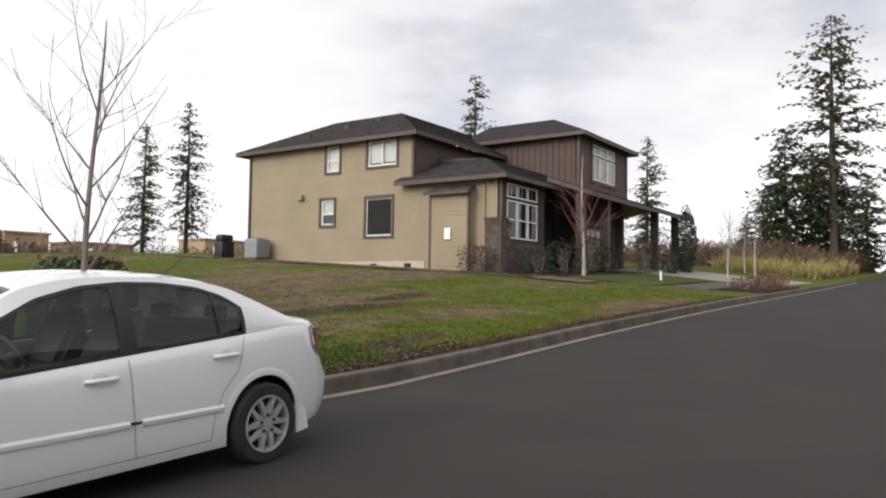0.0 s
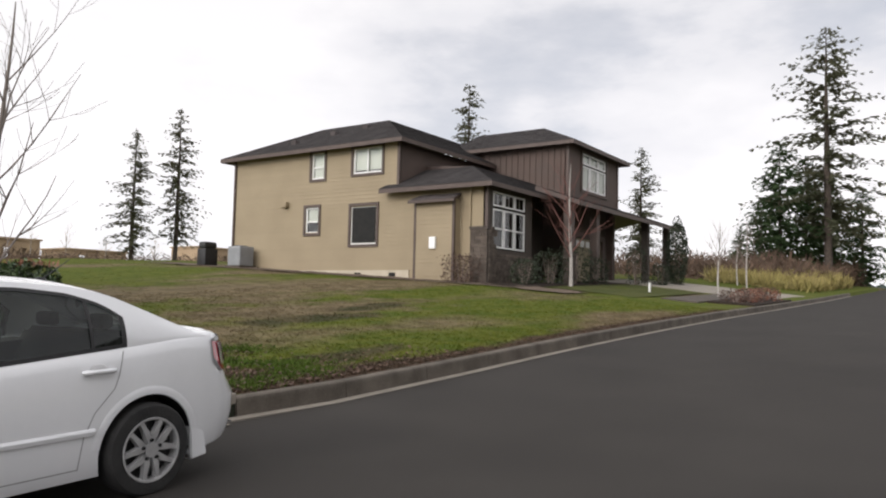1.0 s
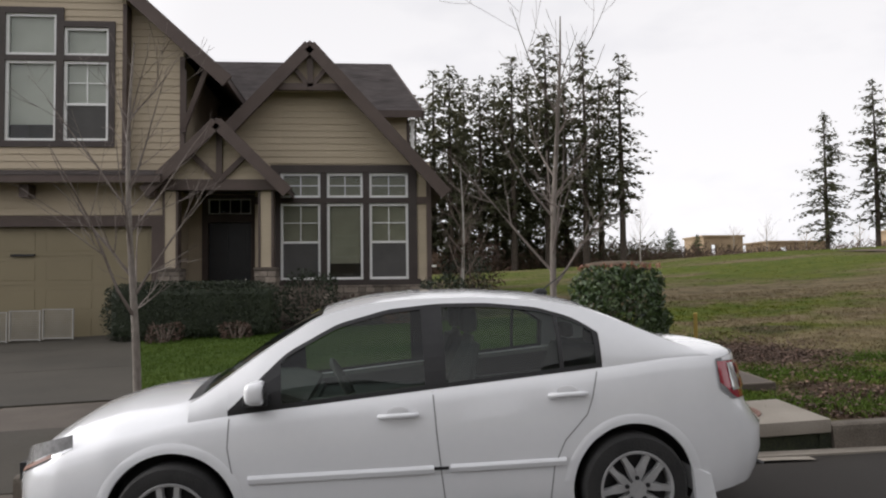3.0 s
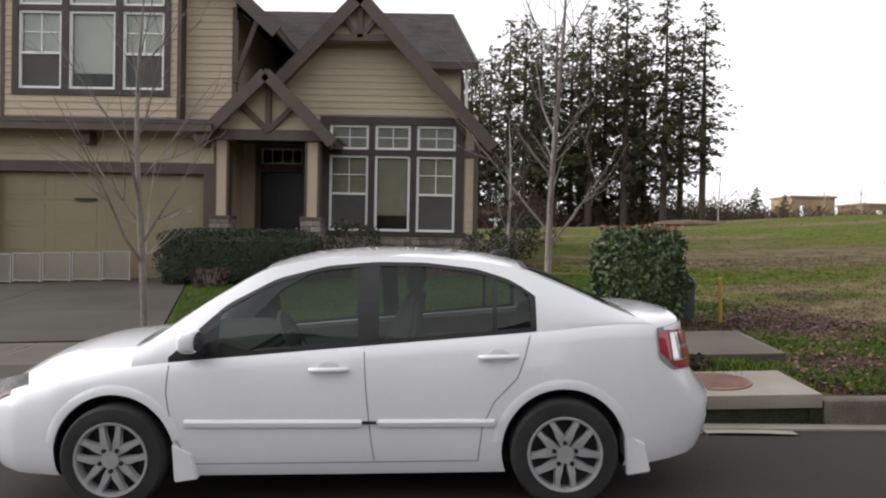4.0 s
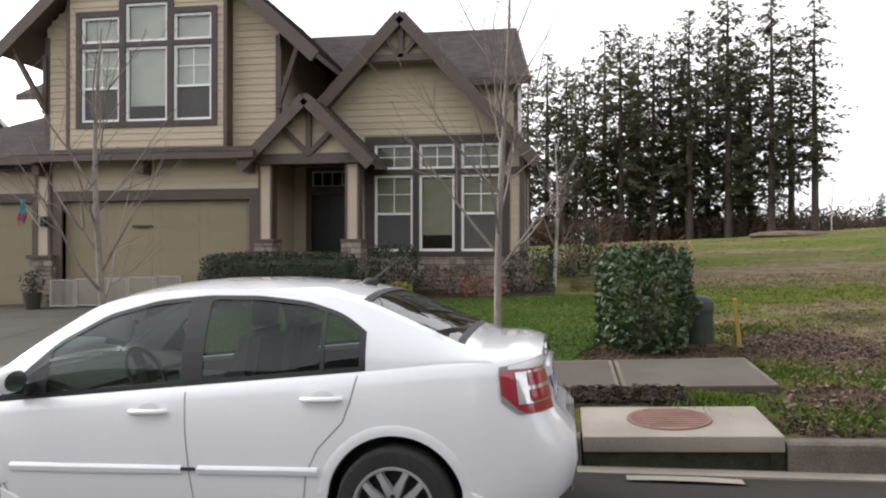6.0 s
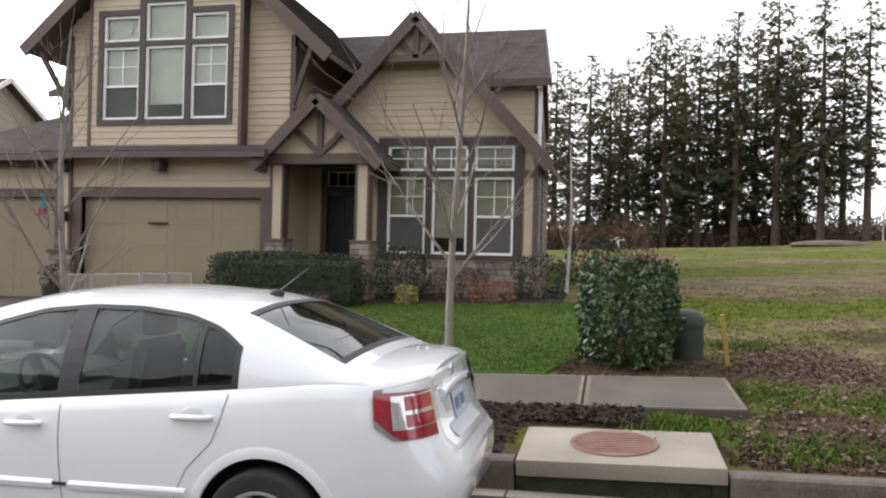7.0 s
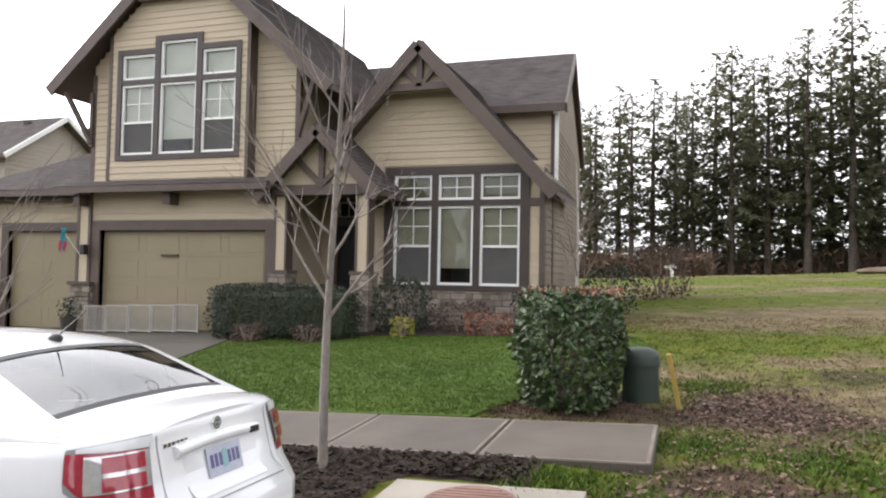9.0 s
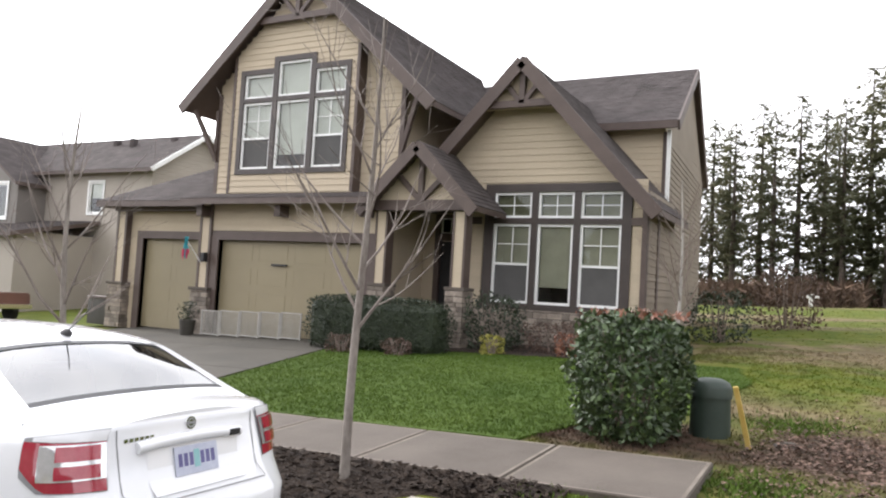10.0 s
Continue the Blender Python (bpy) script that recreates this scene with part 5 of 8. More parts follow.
hang("rear_screen", across(0.60, 1.16, 0.085, -0.004, 14), SCREENGLASS, label="tinted rear window", smooth=60).visible_shadow = False
for a, b, inset, off in ((1.12, 1.165, 0.085, 0.001), (0.585, 0.625, 0.085, 0.001), (3.44, 3.52, 0.04, 0.004)):
    hang("screen_seal", across(a, b, inset, off, 2), BLACKP, label="black screen edge")

CUP = mat("shaded_paint_cup", (0.62, 0.625, 0.63), (0.66, 0.66, 0.665), 0.35)


# -- joints, mouldings, handles
def ribbon(pts, width, off, side=-1, n=10):
    """A narrow band on the body's side through (u, z) points."""
    bm = bmesh.new()
    fine = []
    for (u0, z0), (u1, z1) in zip(pts, pts[1:]):
        fine += [(u0 + (u1 - u0) * i / n, z0 + (z1 - z0) * i / n) for i in range(n)]
    fine.append(pts[-1])
    prev = None
    for i, (u, z) in enumerate(fine):
        a, b = fine[max(0, i - 1)], fine[min(len(fine) - 1, i + 1)]
        du, dz = b[0] - a[0], b[1] - a[1]
        k = width / 2 / math.hypot(du, dz)
        pair = [bm.verts.new(skin(u - dz * k * s, z + du * k * s, off, side)) for s in (-1, 1)]
        if prev:
            bm.faces.new((prev[0], prev[1], pair[1], pair[0]))
        prev = pair
    return bm


for side in (-1, 1):
    front_door = [(3.27, 0.855), (3.28, 0.70), (3.24, 0.45), (3.14, 0.27)]
    mid_seam = [(2.115, 0.94), (2.105, 0.70), (2.085, 0.45), (2.065, 0.27)]
    rear_seam = [(1.14, 1.0), (1.18, 0.86), (1.22, 0.76), (1.36, 0.62), (1.43, 0.48), (1.46, 0.27)]
    for nm, pts in (("door_joint", front_door), ("door_joint", mid_seam), ("door_joint", rear_seam), ("sill_joint", [(3.16, 0.275), (1.46, 0.275)])):
        hang(nm, ribbon(pts, 0.007, 0.0015, side), SEAM)
    for a, b in ((3.17, 2.13), (2.035, 1.36)):
        rb = bmesh.new()
        rows = []
        for u in span(a, b, 12):
            z = 0.508 + 0.010 * (u - 2)
            rows.append([rb.verts.new(skin(u, z + dz, off, side)) for dz, off in ((-0.026, 0.0), (-0.022, 0.012), (0.004, 0.016), (0.016, 0.010), (0.022, 0.0))])
        for p, q in zip(rows, rows[1:]):
            for i in range(4):
                rb.faces.new((p[i], p[i + 1], q[i + 1], q[i]))
        rb.faces.new(rows[0])
        rb.faces.new(rows[-1])
        bmesh.ops.recalc_face_normals(rb, faces=rb.faces[:])
        hang("rub_strip", rb, PAINT, label="white door rub strip", smooth=35)
    if side < 0:
        hang("rub_strip_end", ribbon([(2.13, 0.514), (2.045, 0.513)], 0.018, 0.012, side, 4), BLACKP, label="black gap in the rub strip")
    for uh, zh in ((2.32, 0.825), (1.33, 0.885)):
        hb = bmesh.new()
        c = skin(uh, zh, 0.0, side)
        bmesh.ops.create_uvsphere(hb, u_segments=16, v_segments=8, radius=1, matrix=Matrix.Translation(c + Vector((0, 0, 0.012))) @ Matrix.Diagonal((0.062, 0.006, 0.036, 1)))
        cup = hang("handle_cup", hb, CUP, smooth=60)
        hb = bmesh.new()
        tube(hb, [skin(uh + d, zh - 0.006 + 0.004 * math.cos(d * 9), 0.008 + 0.030 * (1 - (d / 0.115) ** 4), side) for d in span(-0.112, 0.112, 10)], [0.013] + [0.0165] * 9 + [0.013], 8)
        hang("door_handle", hb, PAINT, label="white door handle", smooth=60)
    # pressed lips round the wheel arches
    for u0, a0_, a1_ in ((0.955, 8, 172), (3.60, 14, 168)):
        lb = bmesh.new()
        rows = []
        for a in span(radians(a0_), radians(a1_), 26):
            ca, sa = math.cos(a), math.sin(a)
            rows.append([lb.verts.new(skin(u0 - r * ca, 0.325 + r * sa, off, side)) for r, off in ((0.362, -0.006), (0.366, 0.004), (0.385, 0.0055), (0.412, 0.003), (0.424, -0.001))])
        for p, q in zip(rows, rows[1:]):
            for i in range(4):
                lb.faces.new((p[i], p[i + 1], q[i + 1], q[i]))
        bmesh.ops.recalc_face_normals(lb, faces=lb.faces[:])
        hang("arch_lip", lb, PAINT, label="white pressed wheel-arch lip", smooth=60)
    # mud flaps
    for u0, z1 in ((3.20, 0.40), (0.55, 0.42)):
        fb = bmesh.new()
        y0 = side_y(u0, 0.35)
        prism(fb, [(-u0 - 0.05, z1), (-u0 + 0.07, z1 - 0.06), (-u0 + 0.10, 0.19), (-u0 - 0.04, 0.17)], side * (y0 - 0.16), side * (y0 + 0.012))
        bmesh.ops.bevel(fb, geom=fb.edges[:], offset=0.008, segments=2, affect="EDGES")
        hang("mud_flap", fb, PAINT, label="white mud flap", smooth=40)
    # door mirror
    mb = bmesh.new()
    bmesh.ops.create_uvsphere(mb, u_segments=20, v_segments=12, radius=1)
    for v in mb.verts:
        x_, y_, z_ = v.co
        v.co = (math.copysign(abs(x_) ** 0.55, x_) * (0.035 if x_ > 0 else 0.075), math.copysign(abs(y_) ** 0.55, y_) * 0.095, math.copysign(abs(z_) ** 0.55, z_) * 0.064)
    mb.transform(Matrix.Translation((-3.08, side * 0.985, 1.01)))
    mir = hang("door_mirror", mb, PAINT, label="white door mirror", smooth=60)
    hang("mirror_foot", box(-3.18, -3.04, *sorted((side * 0.82, side * 0.93)), 0.925, 0.985, 0.015), BLACKP, mir, smooth=40)
    mg = bmesh.new()
    bmesh.ops.create_circle(mg, cap_ends=True, segments=20, radius=1, matrix=Matrix.Translation((-3.044, side * 0.985, 1.01)) @ Matrix.Rotation(radians(90), 4, "Y") @ Matrix.Diagonal((0.056, 0.088, 1, 1)))
    hang("mirror_glass", mg, CHROME, mir)


# -- lamps that wrap round the corners
def wrap(path, low, high, off, m=9):
    """A lamp skin: path gives (u, inward) stations, from the flat end round to the side."""
    bm = bmesh.new()
    rows = []
    for i, (u, inn) in enumerate(path):
        t = i / (len(path) - 1)
        row = []
        for z in span(low(t), high(t), m):
            y = side_y(u, z) - inn
            if inn > 0:
                p = Vector((-lean(0.0, z) + off if u < 2 else -lean(4.57, z) - off, y, z))
            else:
                e = 0.01
                p0, p1 = skin(max(0, u - e), z, 0, 1), skin(u + e, z, 0, 1)
                d = (p1 - p0)
                nrm = Vector((-d.y, d.x, 0)).normalized()
                if nrm.y < 0:
                    nrm = -nrm
                p = skin(u, z, 0, 1) + nrm * off
            row.append(bm.verts.new(p))
        rows.append(row)
    for a, b in zip(rows, rows[1:]):
        for i in range(m):
            bm.faces.new((a[i], b[i], b[i + 1], a[i + 1]))
    return bm


def mirrored(bm, side):
    if side < 0:
        bm.transform(Matrix.Diagonal((1, -1, 1, 1)))
    bmesh.ops.recalc_face_normals(bm, faces=bm.faces[:])
    return bm


TAILP = [(0.012, 0), (0.024, 0), (0.04, 0), (0.06, 0), (0.085, 0), (0.115, 0), (0.15, 0), (0.19, 0), (0.235, 0), (0.285, 0), (0.34, 0)]
HEADP = [(4.54, 0), (4.51, 0), (4.47, 0), (4.42, 0), (4.36, 0), (4.29, 0), (4.22, 0), (4.15, 0)]
for side in (-1, 1):
    lo, hi = lambda t: 0.775 + 0.015 * t + 0.10 * max(0, t - 0.75) / 0.25, lambda t: 1.0 + 0.012 * t
    hang("lamp_joint", mirrored(wrap([(0.010, 0)] + TAILP + [(0.346, 0)], lambda t: lo(t) - 0.005, lambda t: 1.058 - 0.035 * t * t, 0.0105), side), SEAM)
    lamp = hang("tail_lamp", mirrored(wrap(TAILP, lo, hi, 0.013), side), REDLENS, label="red and clear wrap-round tail lamp", smooth=60)
    for a, b, r, s, mt_ in ((0, 8, 0.24, 0.97, CLEARLENS),):
        seg = TAILP[a:b + 1]
        g = mirrored(wrap(seg, lambda t: lo(0.3) + (hi(0.3) - lo(0.3)) * r, lambda t: lo(0.3) + (hi(0.3) - lo(0.3)) * s, 0.019), side)
        hang("clear_lens", g, mt_, lamp, "clear lens", 60)
    for r, s in ((0.28, 0.55), (0.64, 0.94)):
        g = mirrored(wrap(TAILP[1:7], lambda t: lo(0.3) + (hi(0.3) - lo(0.3)) * r, lambda t: lo(0.3) + (hi(0.3) - lo(0.3)) * s, 0.026), side)
        hang("red_lens", g, REDLENS, lamp, "red lens", 60)
    top_cap = mirrored(wrap(TAILP[:10], lambda t: 1.002 + 0.012 * t, lambda t: 1.054 - 0.022 * t * t, 0.014, 3), side)
    hang("lamp_cap", top_cap, PAINT, lamp, smooth=60)
    hlo, hhi = lambda t: 0.565 + 0.165 * t ** 1.2, lambda t: 0.705 + 0.105 * t
    hl = hang("headlamp", mirrored(wrap(HEADP, hlo, hhi, 0.006), side), HEADLENS, label="clear wrap-round headlamp", smooth=60)
    hang("indicator_lens", mirrored(wrap(HEADP[1:6], lambda t: hlo(t * 0.6 + 0.1) + 0.006, lambda t: hlo(t * 0.6 + 0.1) + 0.030, 0.011, 2), side), PHOTRED, hl, "amber lens", 60)

# -- tail: lid joint, trim bar, plate, badge
def tail_face(y0, y1, z0, z1, off, n=8):
    bm = bmesh.new()
    rows = [[bm.verts.new((-lean(0.0, z) + off, y, z)) for z in span(z0, z1, 6)] for y in span(y0, y1, n)]
    for a, b in zip(rows, rows[1:]):
        for i in range(6):
            bm.faces.new((a[i], b[i], b[i + 1], a[i + 1]))
    bmesh.ops.recalc_face_normals(bm, faces=bm.faces[:])
    return bm


hang("boot_joint", merge([tail_face(-0.47, 0.47, 0.672, 0.679, 0.003), tail_face(-0.475, -0.468, 0.68, 1.04, 0.003, 1), tail_face(0.468, 0.475, 0.68, 1.04, 0.003, 1)]), SEAM)
bar = bmesh.new()
tube(bar, [(-lean(0.0, 0.955) + 0.014, y, 0.955 - 0.02 * (y / 0.4) ** 2) for y in span(-0.36, 0.36, 10)], [0.030] * 11, 8)
bar_ob = hang("boot_trim_bar", bar, PAINT, label="white trim bar over the plate", smooth=60)
hang("boot_handle", box(-lean(0.0, 0.95) + 0.01, -lean(0.0, 0.95) + 0.048, 0.26, 0.34, 0.925, 0.96, 0.006), BLACKP, bar_ob, "black boot release")
hang("plate_recess", tail_face(-0.30, 0.34, 0.70, 0.93, 0.002), PAINT, smooth=40)
pl = Matrix.Translation((-lean(0.0, 0.84) + 0.012, 0.02, 0.835)) @ Matrix.Rotation(radians(-12), 4, "Y")
plate_ob = hang("number_plate", box(-0.003, 0.003, -0.152, 0.152, -0.076, 0.076, 0.002, pl), PLATE, label="pale blue number plate with dark bars")
for i, y in enumerate((-0.115, -0.077, -0.039, 0.039, 0.077, 0.115)):
    hang("plate_bar", box(0.0035, 0.0045, y - 0.013, y + 0.013, -0.03, 0.038, 0, pl), PLATEINK, plate_ob)
hang("plate_print", box(0.0032, 0.0042, -0.02, 0.02, -0.045, 0.05, 0, pl), PLATEGREEN, plate_ob)
for i in range(6):
    hang("badge_bar", box(-lean(0, 0.99) + 0.003, -lean(0, 0.99) + 0.008, -0.43 + i * 0.032, -0.406 + i * 0.032, 0.972, 0.992), CHROME, CAR, "chrome badge bar")
em = bmesh.new()
disc(em, (-lean(0.0, 1.03) + 0.008, 0.0, 1.025), 0.036, 0.034, 0.010, "x", 28)
hang("badge", em, CHROME, label="round chrome badge", smooth=30)
em = bmesh.new()
for k in range(24):
    a0, a1 = k * math.tau / 24, (k + 1) * math.tau / 24
    em.faces.new([em.verts.new((-lean(0.0, 1.03) + 0.0145, r * math.cos(a), 1.025 + r * math.sin(a))) for r, a in ((0.018, a0), (0.027, a0), (0.027, a1), (0.018, a1))])
add_box(em, -lean(0.0, 1.03) + 0.013, -lean(0.0, 1.03) + 0.017, -0.033, 0.033, 1.019, 1.031)
hang("badge_ring", em, SEAM, label="dark ring and bar of the badge")
hang("bumper_edge", tail_face(-0.62, 0.62, 0.33, 0.345, 0.004), SEAM)
# antenna
an = bmesh.new()
bmesh.ops.create_uvsphere(an, u_segments=14, v_segments=8, radius=1, matrix=Matrix.Translation((-1.27, 0, 1.465)) @ Matrix.Diagonal((0.055, 0.024, 0.03, 1)))
ant = hang("antenna_base", an, BLACKP, label="black roof aerial foot", smooth=60)
an = bmesh.new()
tube(an, [(-1.26, 0, 1.475), (-1.14, 0, 1.56), (-1.05, 0, 1.625)], [0.006, 0.004, 0.003], 6)
hang("antenna", an, BLACKP, ant, "thin black aerial")
# front
hang("grille", boxes([(-4.60, -4.53, -0.40, 0.40, 0.50, 0.60), (-4.60, -4.55, -0.45, 0.45, 0.28, 0.38)]), BLACKP, label="black front grille")

# -- wheels
def wheel(u, side):
    y = side * 0.805
    tb = bmesh.new()
    prof = [(0.205, -0.10), (0.230, -0.108), (0.295, -0.100), (0.312, -0.075), (0.316, 0.0), (0.312, 0.075), (0.295, 0.100), (0.230, 0.108), (0.205, 0.10)]
    n = 48
    rings = [[tb.verts.new((-u + r * math.cos(a), y + d, 0.316 + r * math.sin(a))) for r, d in prof] for a in (k * math.tau / n for k in range(n))]
    for i in range(n):
        p, q = rings[i], rings[(i + 1) % n]
        for j in range(len(prof)):
            tb.faces.new((p[j], q[j], q[(j + 1) % len(prof)], p[(j + 1) % len(prof)]))
    bmesh.ops.recalc_face_normals(tb, faces=tb.faces[:])
    w = hang("wheel", tb, RUBBER, label="tyre on a silver wheel of five forked spokes", smooth=35)
    f = y + side * 0.072
    bk = disc(bmesh.new(), (-u, y + side * 0.02, 0.316), 0.206, 0.206, 0.03, "y", 40)
    hang("wheel_well_disc", bk, BLACKP, w)
    rb = bmesh.new()
    prof2 = [(0.222, 0.095), (0.217, 0.112), (0.204, 0.110), (0.196, 0.085), (0.197, 0.03), (0.218, 0.03)]
    rings = [[rb.verts.new((-u + r * math.cos(a), y + side * d, 0.316 + r * math.sin(a))) for r, d in prof2] for a in (k * math.tau / 48 for k in range(48))]
    for i in range(48):
        p, q = rings[i], rings[(i + 1) % 48]
        for j in range(6):
            rb.faces.new((p[j], q[j], q[(j + 1) % 6], p[(j + 1) % 6]))
    bmesh.ops.recalc_face_normals(rb, faces=rb.faces[:])
    hang("rim", rb, ALLOY, w, smooth=40)
    turn_by = radians(54 if u < 2 else 90)
    for k in range(10):
        mid = (k // 2) * math.tau / 5 + turn_by
        off = 0.045 if k % 2 else -0.045
        ca, sa = math.cos(mid), math.sin(mid)
        sb_ = bmesh.new()
        pts = []
        for r, o, wd, d in ((0.040, off * 0.6, 0.056, 0.098), (0.10, off * 0.82, 0.056, 0.108), (0.15, off * 0.98, 0.040, 0.107), (0.204, off * 1.12, 0.044, 0.102)):
            row = []
            for w_, dd in ((-0.5, d - 0.035), (-0.36, d), (0.36, d), (0.5, d - 0.035)):
                q = o + w_ * wd
                row.append((r * ca - q * sa, dd, r * sa + q * ca))
            pts.append(row)
        vs = [[sb_.verts.new((-u + q[0], y + side * q[1], 0.316 + q[2])) for q in row] for row in pts]
        for p, q in zip(vs, vs[1:]):
            for j in range(3):
                sb_.faces.new((p[j], p[j + 1], q[j + 1], q[j]))
        bmesh.ops.recalc_face_normals(sb_, faces=sb_.faces[:])
        if (sb_.faces[:][1].normal.y > 0) != (side > 0):
            bmesh.ops.reverse_faces(sb_, faces=sb_.faces[:])
        hang("spoke", sb_, ALLOY, w, smooth=50)
    hb = disc(bmesh.new(), (-u, f + side * 0.022, 0.316), *( (0.040, 0.052) if side < 0 else (0.052, 0.040)), 0.03, "y", 28)
    hang("hub_cap", hb, ALLOY, w, smooth=35)
    for k in range(5):
        a = k * math.tau / 5 + turn_by + 0.63
        hang("wheel_nut", disc(bmesh.new(), (-u + 0.066 * math.cos(a), f + side * 0.03, 0.316 + 0.066 * math.sin(a)), 0.013, 0.013, 0.02, "y", 8), BLACKP, w)


for u in AX:
    for side in (-1, 1):
        wheel(u, side)

# -- cabin
hang("cabin_floor", box(-3.25, -0.95, -0.79, 0.79, 0.80, 0.845), BLACKP, label="dark cabin lining")
for side in (-1, 1):
    dl = bmesh.new()
    prism(dl, [(-3.2, 0.80), (-1.05, 0.80), (-1.05, 1.015), (-2.2, 0.942), (-3.2, 0.872)], *sorted((side * 0.52, side * 0.815)))
    hang("door_lining", dl, SEAT, label="dark grey door lining")
hang("parcel_shelf", box(-0.98, -0.55, -0.66, 0.66, 1.02, 1.085, 0.02), SEAT, label="grey parcel shelf")
dash = bmesh.new()
prism(dash, [(-3.45, 0.93), (-3.40, 0.985), (-3.0, 0.97), (-2.82, 0.90), (-2.80, 0.80), (-3.45, 0.80)], -0.74, 0.74)
bmesh.ops.bevel(dash, geom=dash.edges[:], offset=0.03, segments=2, affect="EDGES")
hang("dashboard", dash, SEAT, label="dark grey dashboard", smooth=50)
for y in (-0.37, 0.37):
    st = bmesh.new()
    prism(st, [(-2.10, 0.80), (-1.88, 1.24), (-1.78, 1.22), (-1.86, 0.80)], y - 0.25, y + 0.25)
    bmesh.ops.bevel(st, geom=st.edges[:], offset=0.045, segments=3, affect="EDGES")
    s_ = hang("front_seat", st, SEAT, label="grey cloth front seat", smooth=60)
    hang("headrest", box(-1.885, -1.785, y - 0.125, y + 0.125, 1.24, 1.40, 0.045), SEAT, s_, smooth=60)
rs = bmesh.new()
prism(rs, [(-1.22, 0.80), (-1.06, 1.12), (-0.96, 1.10), (-1.0, 0.80)], -0.62, 0.62)
bmesh.ops.bevel(rs, geom=rs.edges[:], offset=0.04, segments=3, affect="EDGES")
rear_seat = hang("rear_seat", rs, SEAT, label="grey cloth rear seat", smooth=60)
for y in (-0.36, 0.36):
    hang("headrest", box(-1.06, -0.97, y - 0.11, y + 0.11, 1.12, 1.23, 0.035), SEAT, rear_seat, smooth=60)
sw = bmesh.new()
turn = Matrix.Translation((-2.63, -0.37, 0.955)) @ Matrix.Rotation(radians(62), 4, "Y")
ring_pts = [turn @ Vector((0.175 * math.cos(a), 0.175 * math.sin(a), 0)) for a in span(0, math.tau, 32)]
tube(sw, ring_pts, [0.014] * 33, 8)
whl = hang("steering_wheel", sw, SEAT, label="grey steering wheel", smooth=60)
hang("steering_hub", box(-0.16, 0.16, -0.02, 0.03, -0.03, 0.02, 0.01, turn), SEAT, whl)
hang("steering_pad", box(-0.05, 0.06, -0.065, 0.065, -0.03, 0.03, 0.02, turn), SEAT, whl, smooth=50)



# ================= the brown and beige house up the street =================
HB = thing("hip_roofed_house", (30, 18, 2.2), "beige and brown two-storey house with low hipped roofs", "house")
BX = 24.8
W1, W2, W3, W4 = (20.90, 21.84, 7.56, 8.98), (17.02, 18.92, 7.64, 8.98), (17.28, 18.98, 4.04, 6.0), (21.22, 22.18, 4.70, 6.08)
side_b = part("side_wall", wall_mesh(16.0, 27.9, 1.8, Top((16.0, 9.12), (27.9, 9.12)), [W1, W2, W3, W4], BX, BX + 0.2, "x"), TANB, HB)
low_b = part("side_wall", box(BX, BX + 0.2, 10.9, 16.0, 1.7, 6.65), TANB, HB)
clad_side("siding", side_b, board_rows(16.0, 27.9, 2.75, Top((16.0, 9.1), (27.9, 9.1)), [W1, W2, W3, W4], 0.2), BX, TANB, rise=0.2)["kind"] = "stuff"
clad_side("siding", low_b, board_rows(11.75, 16.0, 2.75, Top((10.9, 6.6), (16.0, 6.6)), [], 0.2), BX, TANB, rise=0.2)["kind"] = "stuff"
each("foundation", [(BX - 0.05, BX + 0.1, 15.2, 27.9, 1.8, 2.74)], FOUND, HB, "bare concrete foundation strip")
for y in (16.2, 18.4, 21.4, 24.0):
    part("foundation_vent", box(BX - 0.07, BX, y - 0.2, y + 0.2, 2.42, 2.62), DARK, HB, "small dark foundation vent")
# pale sheets in W1 and W2 stand for the bright sky their panes mirror
for i, (a, b, c, d) in enumerate((W1, W2, W3, W4)):
    window(HB, a, b, c, d, BX + 0.05, axis="x", rail=0.45 if i in (0, 3) else None, blind=(1.0, 0.9, 0.0, 0.5)[i], frame=0.09)
    trim_round(HB, a, b, c, d, BX - 0.03, 0.13, 0.05, "x")
part("insect_screen", box(BX - 0.022, BX - 0.014, W3[0] + 0.09, W3[1] - 0.09, W3[2] + 0.09, W3[3] - 0.09), DARK, HB, "black insect screen")
each("window_mullion", [(BX - 0.02, BX + 0.06, 17.93, 18.0, 7.7, 8.95)], WHITEV, HB)
each("corner_board", [(BX - 0.06, BX + 0.05, 15.92, 16.06, 6.9, 9.1)], TRIM, HB)
each("downpipe", [(BX - 0.12, BX - 0.02, 27.8, 27.92, 2.4, 9.0)], TRIM, HB, "dark downpipe")
part("vent_hood", box(BX - 0.28, BX, 23.45, 23.85, 6.15, 6.45, 0.04), TANB, HB, "beige wall vent hood")
chase = part("chimney_chase", box(BX - 0.5, BX, 12.35, 14.55, 2.25, 6.0), TANB, HB, "beige boxed chimney chase")
clad_side("siding", chase, board_rows(12.35, 14.55, 2.45, Top((12, 5.95), (15, 5.95)), [], 0.2), BX - 0.5, TANB, rise=0.2)["kind"] = "stuff"
roof(HB, [((BX - 0.85, 14.75, 5.95), (BX - 0.85, 12.15, 5.95), (BX, 12.3, 6.3), (BX, 14.6, 6.3))], 0.12, seed=71)
each("corner_board", [(BX - 0.54, BX - 0.42, 12.31, 12.43, 2.2, 5.9), (BX - 0.54, BX - 0.42, 14.47, 14.59, 2.2, 5.9)], TRIM, chase)
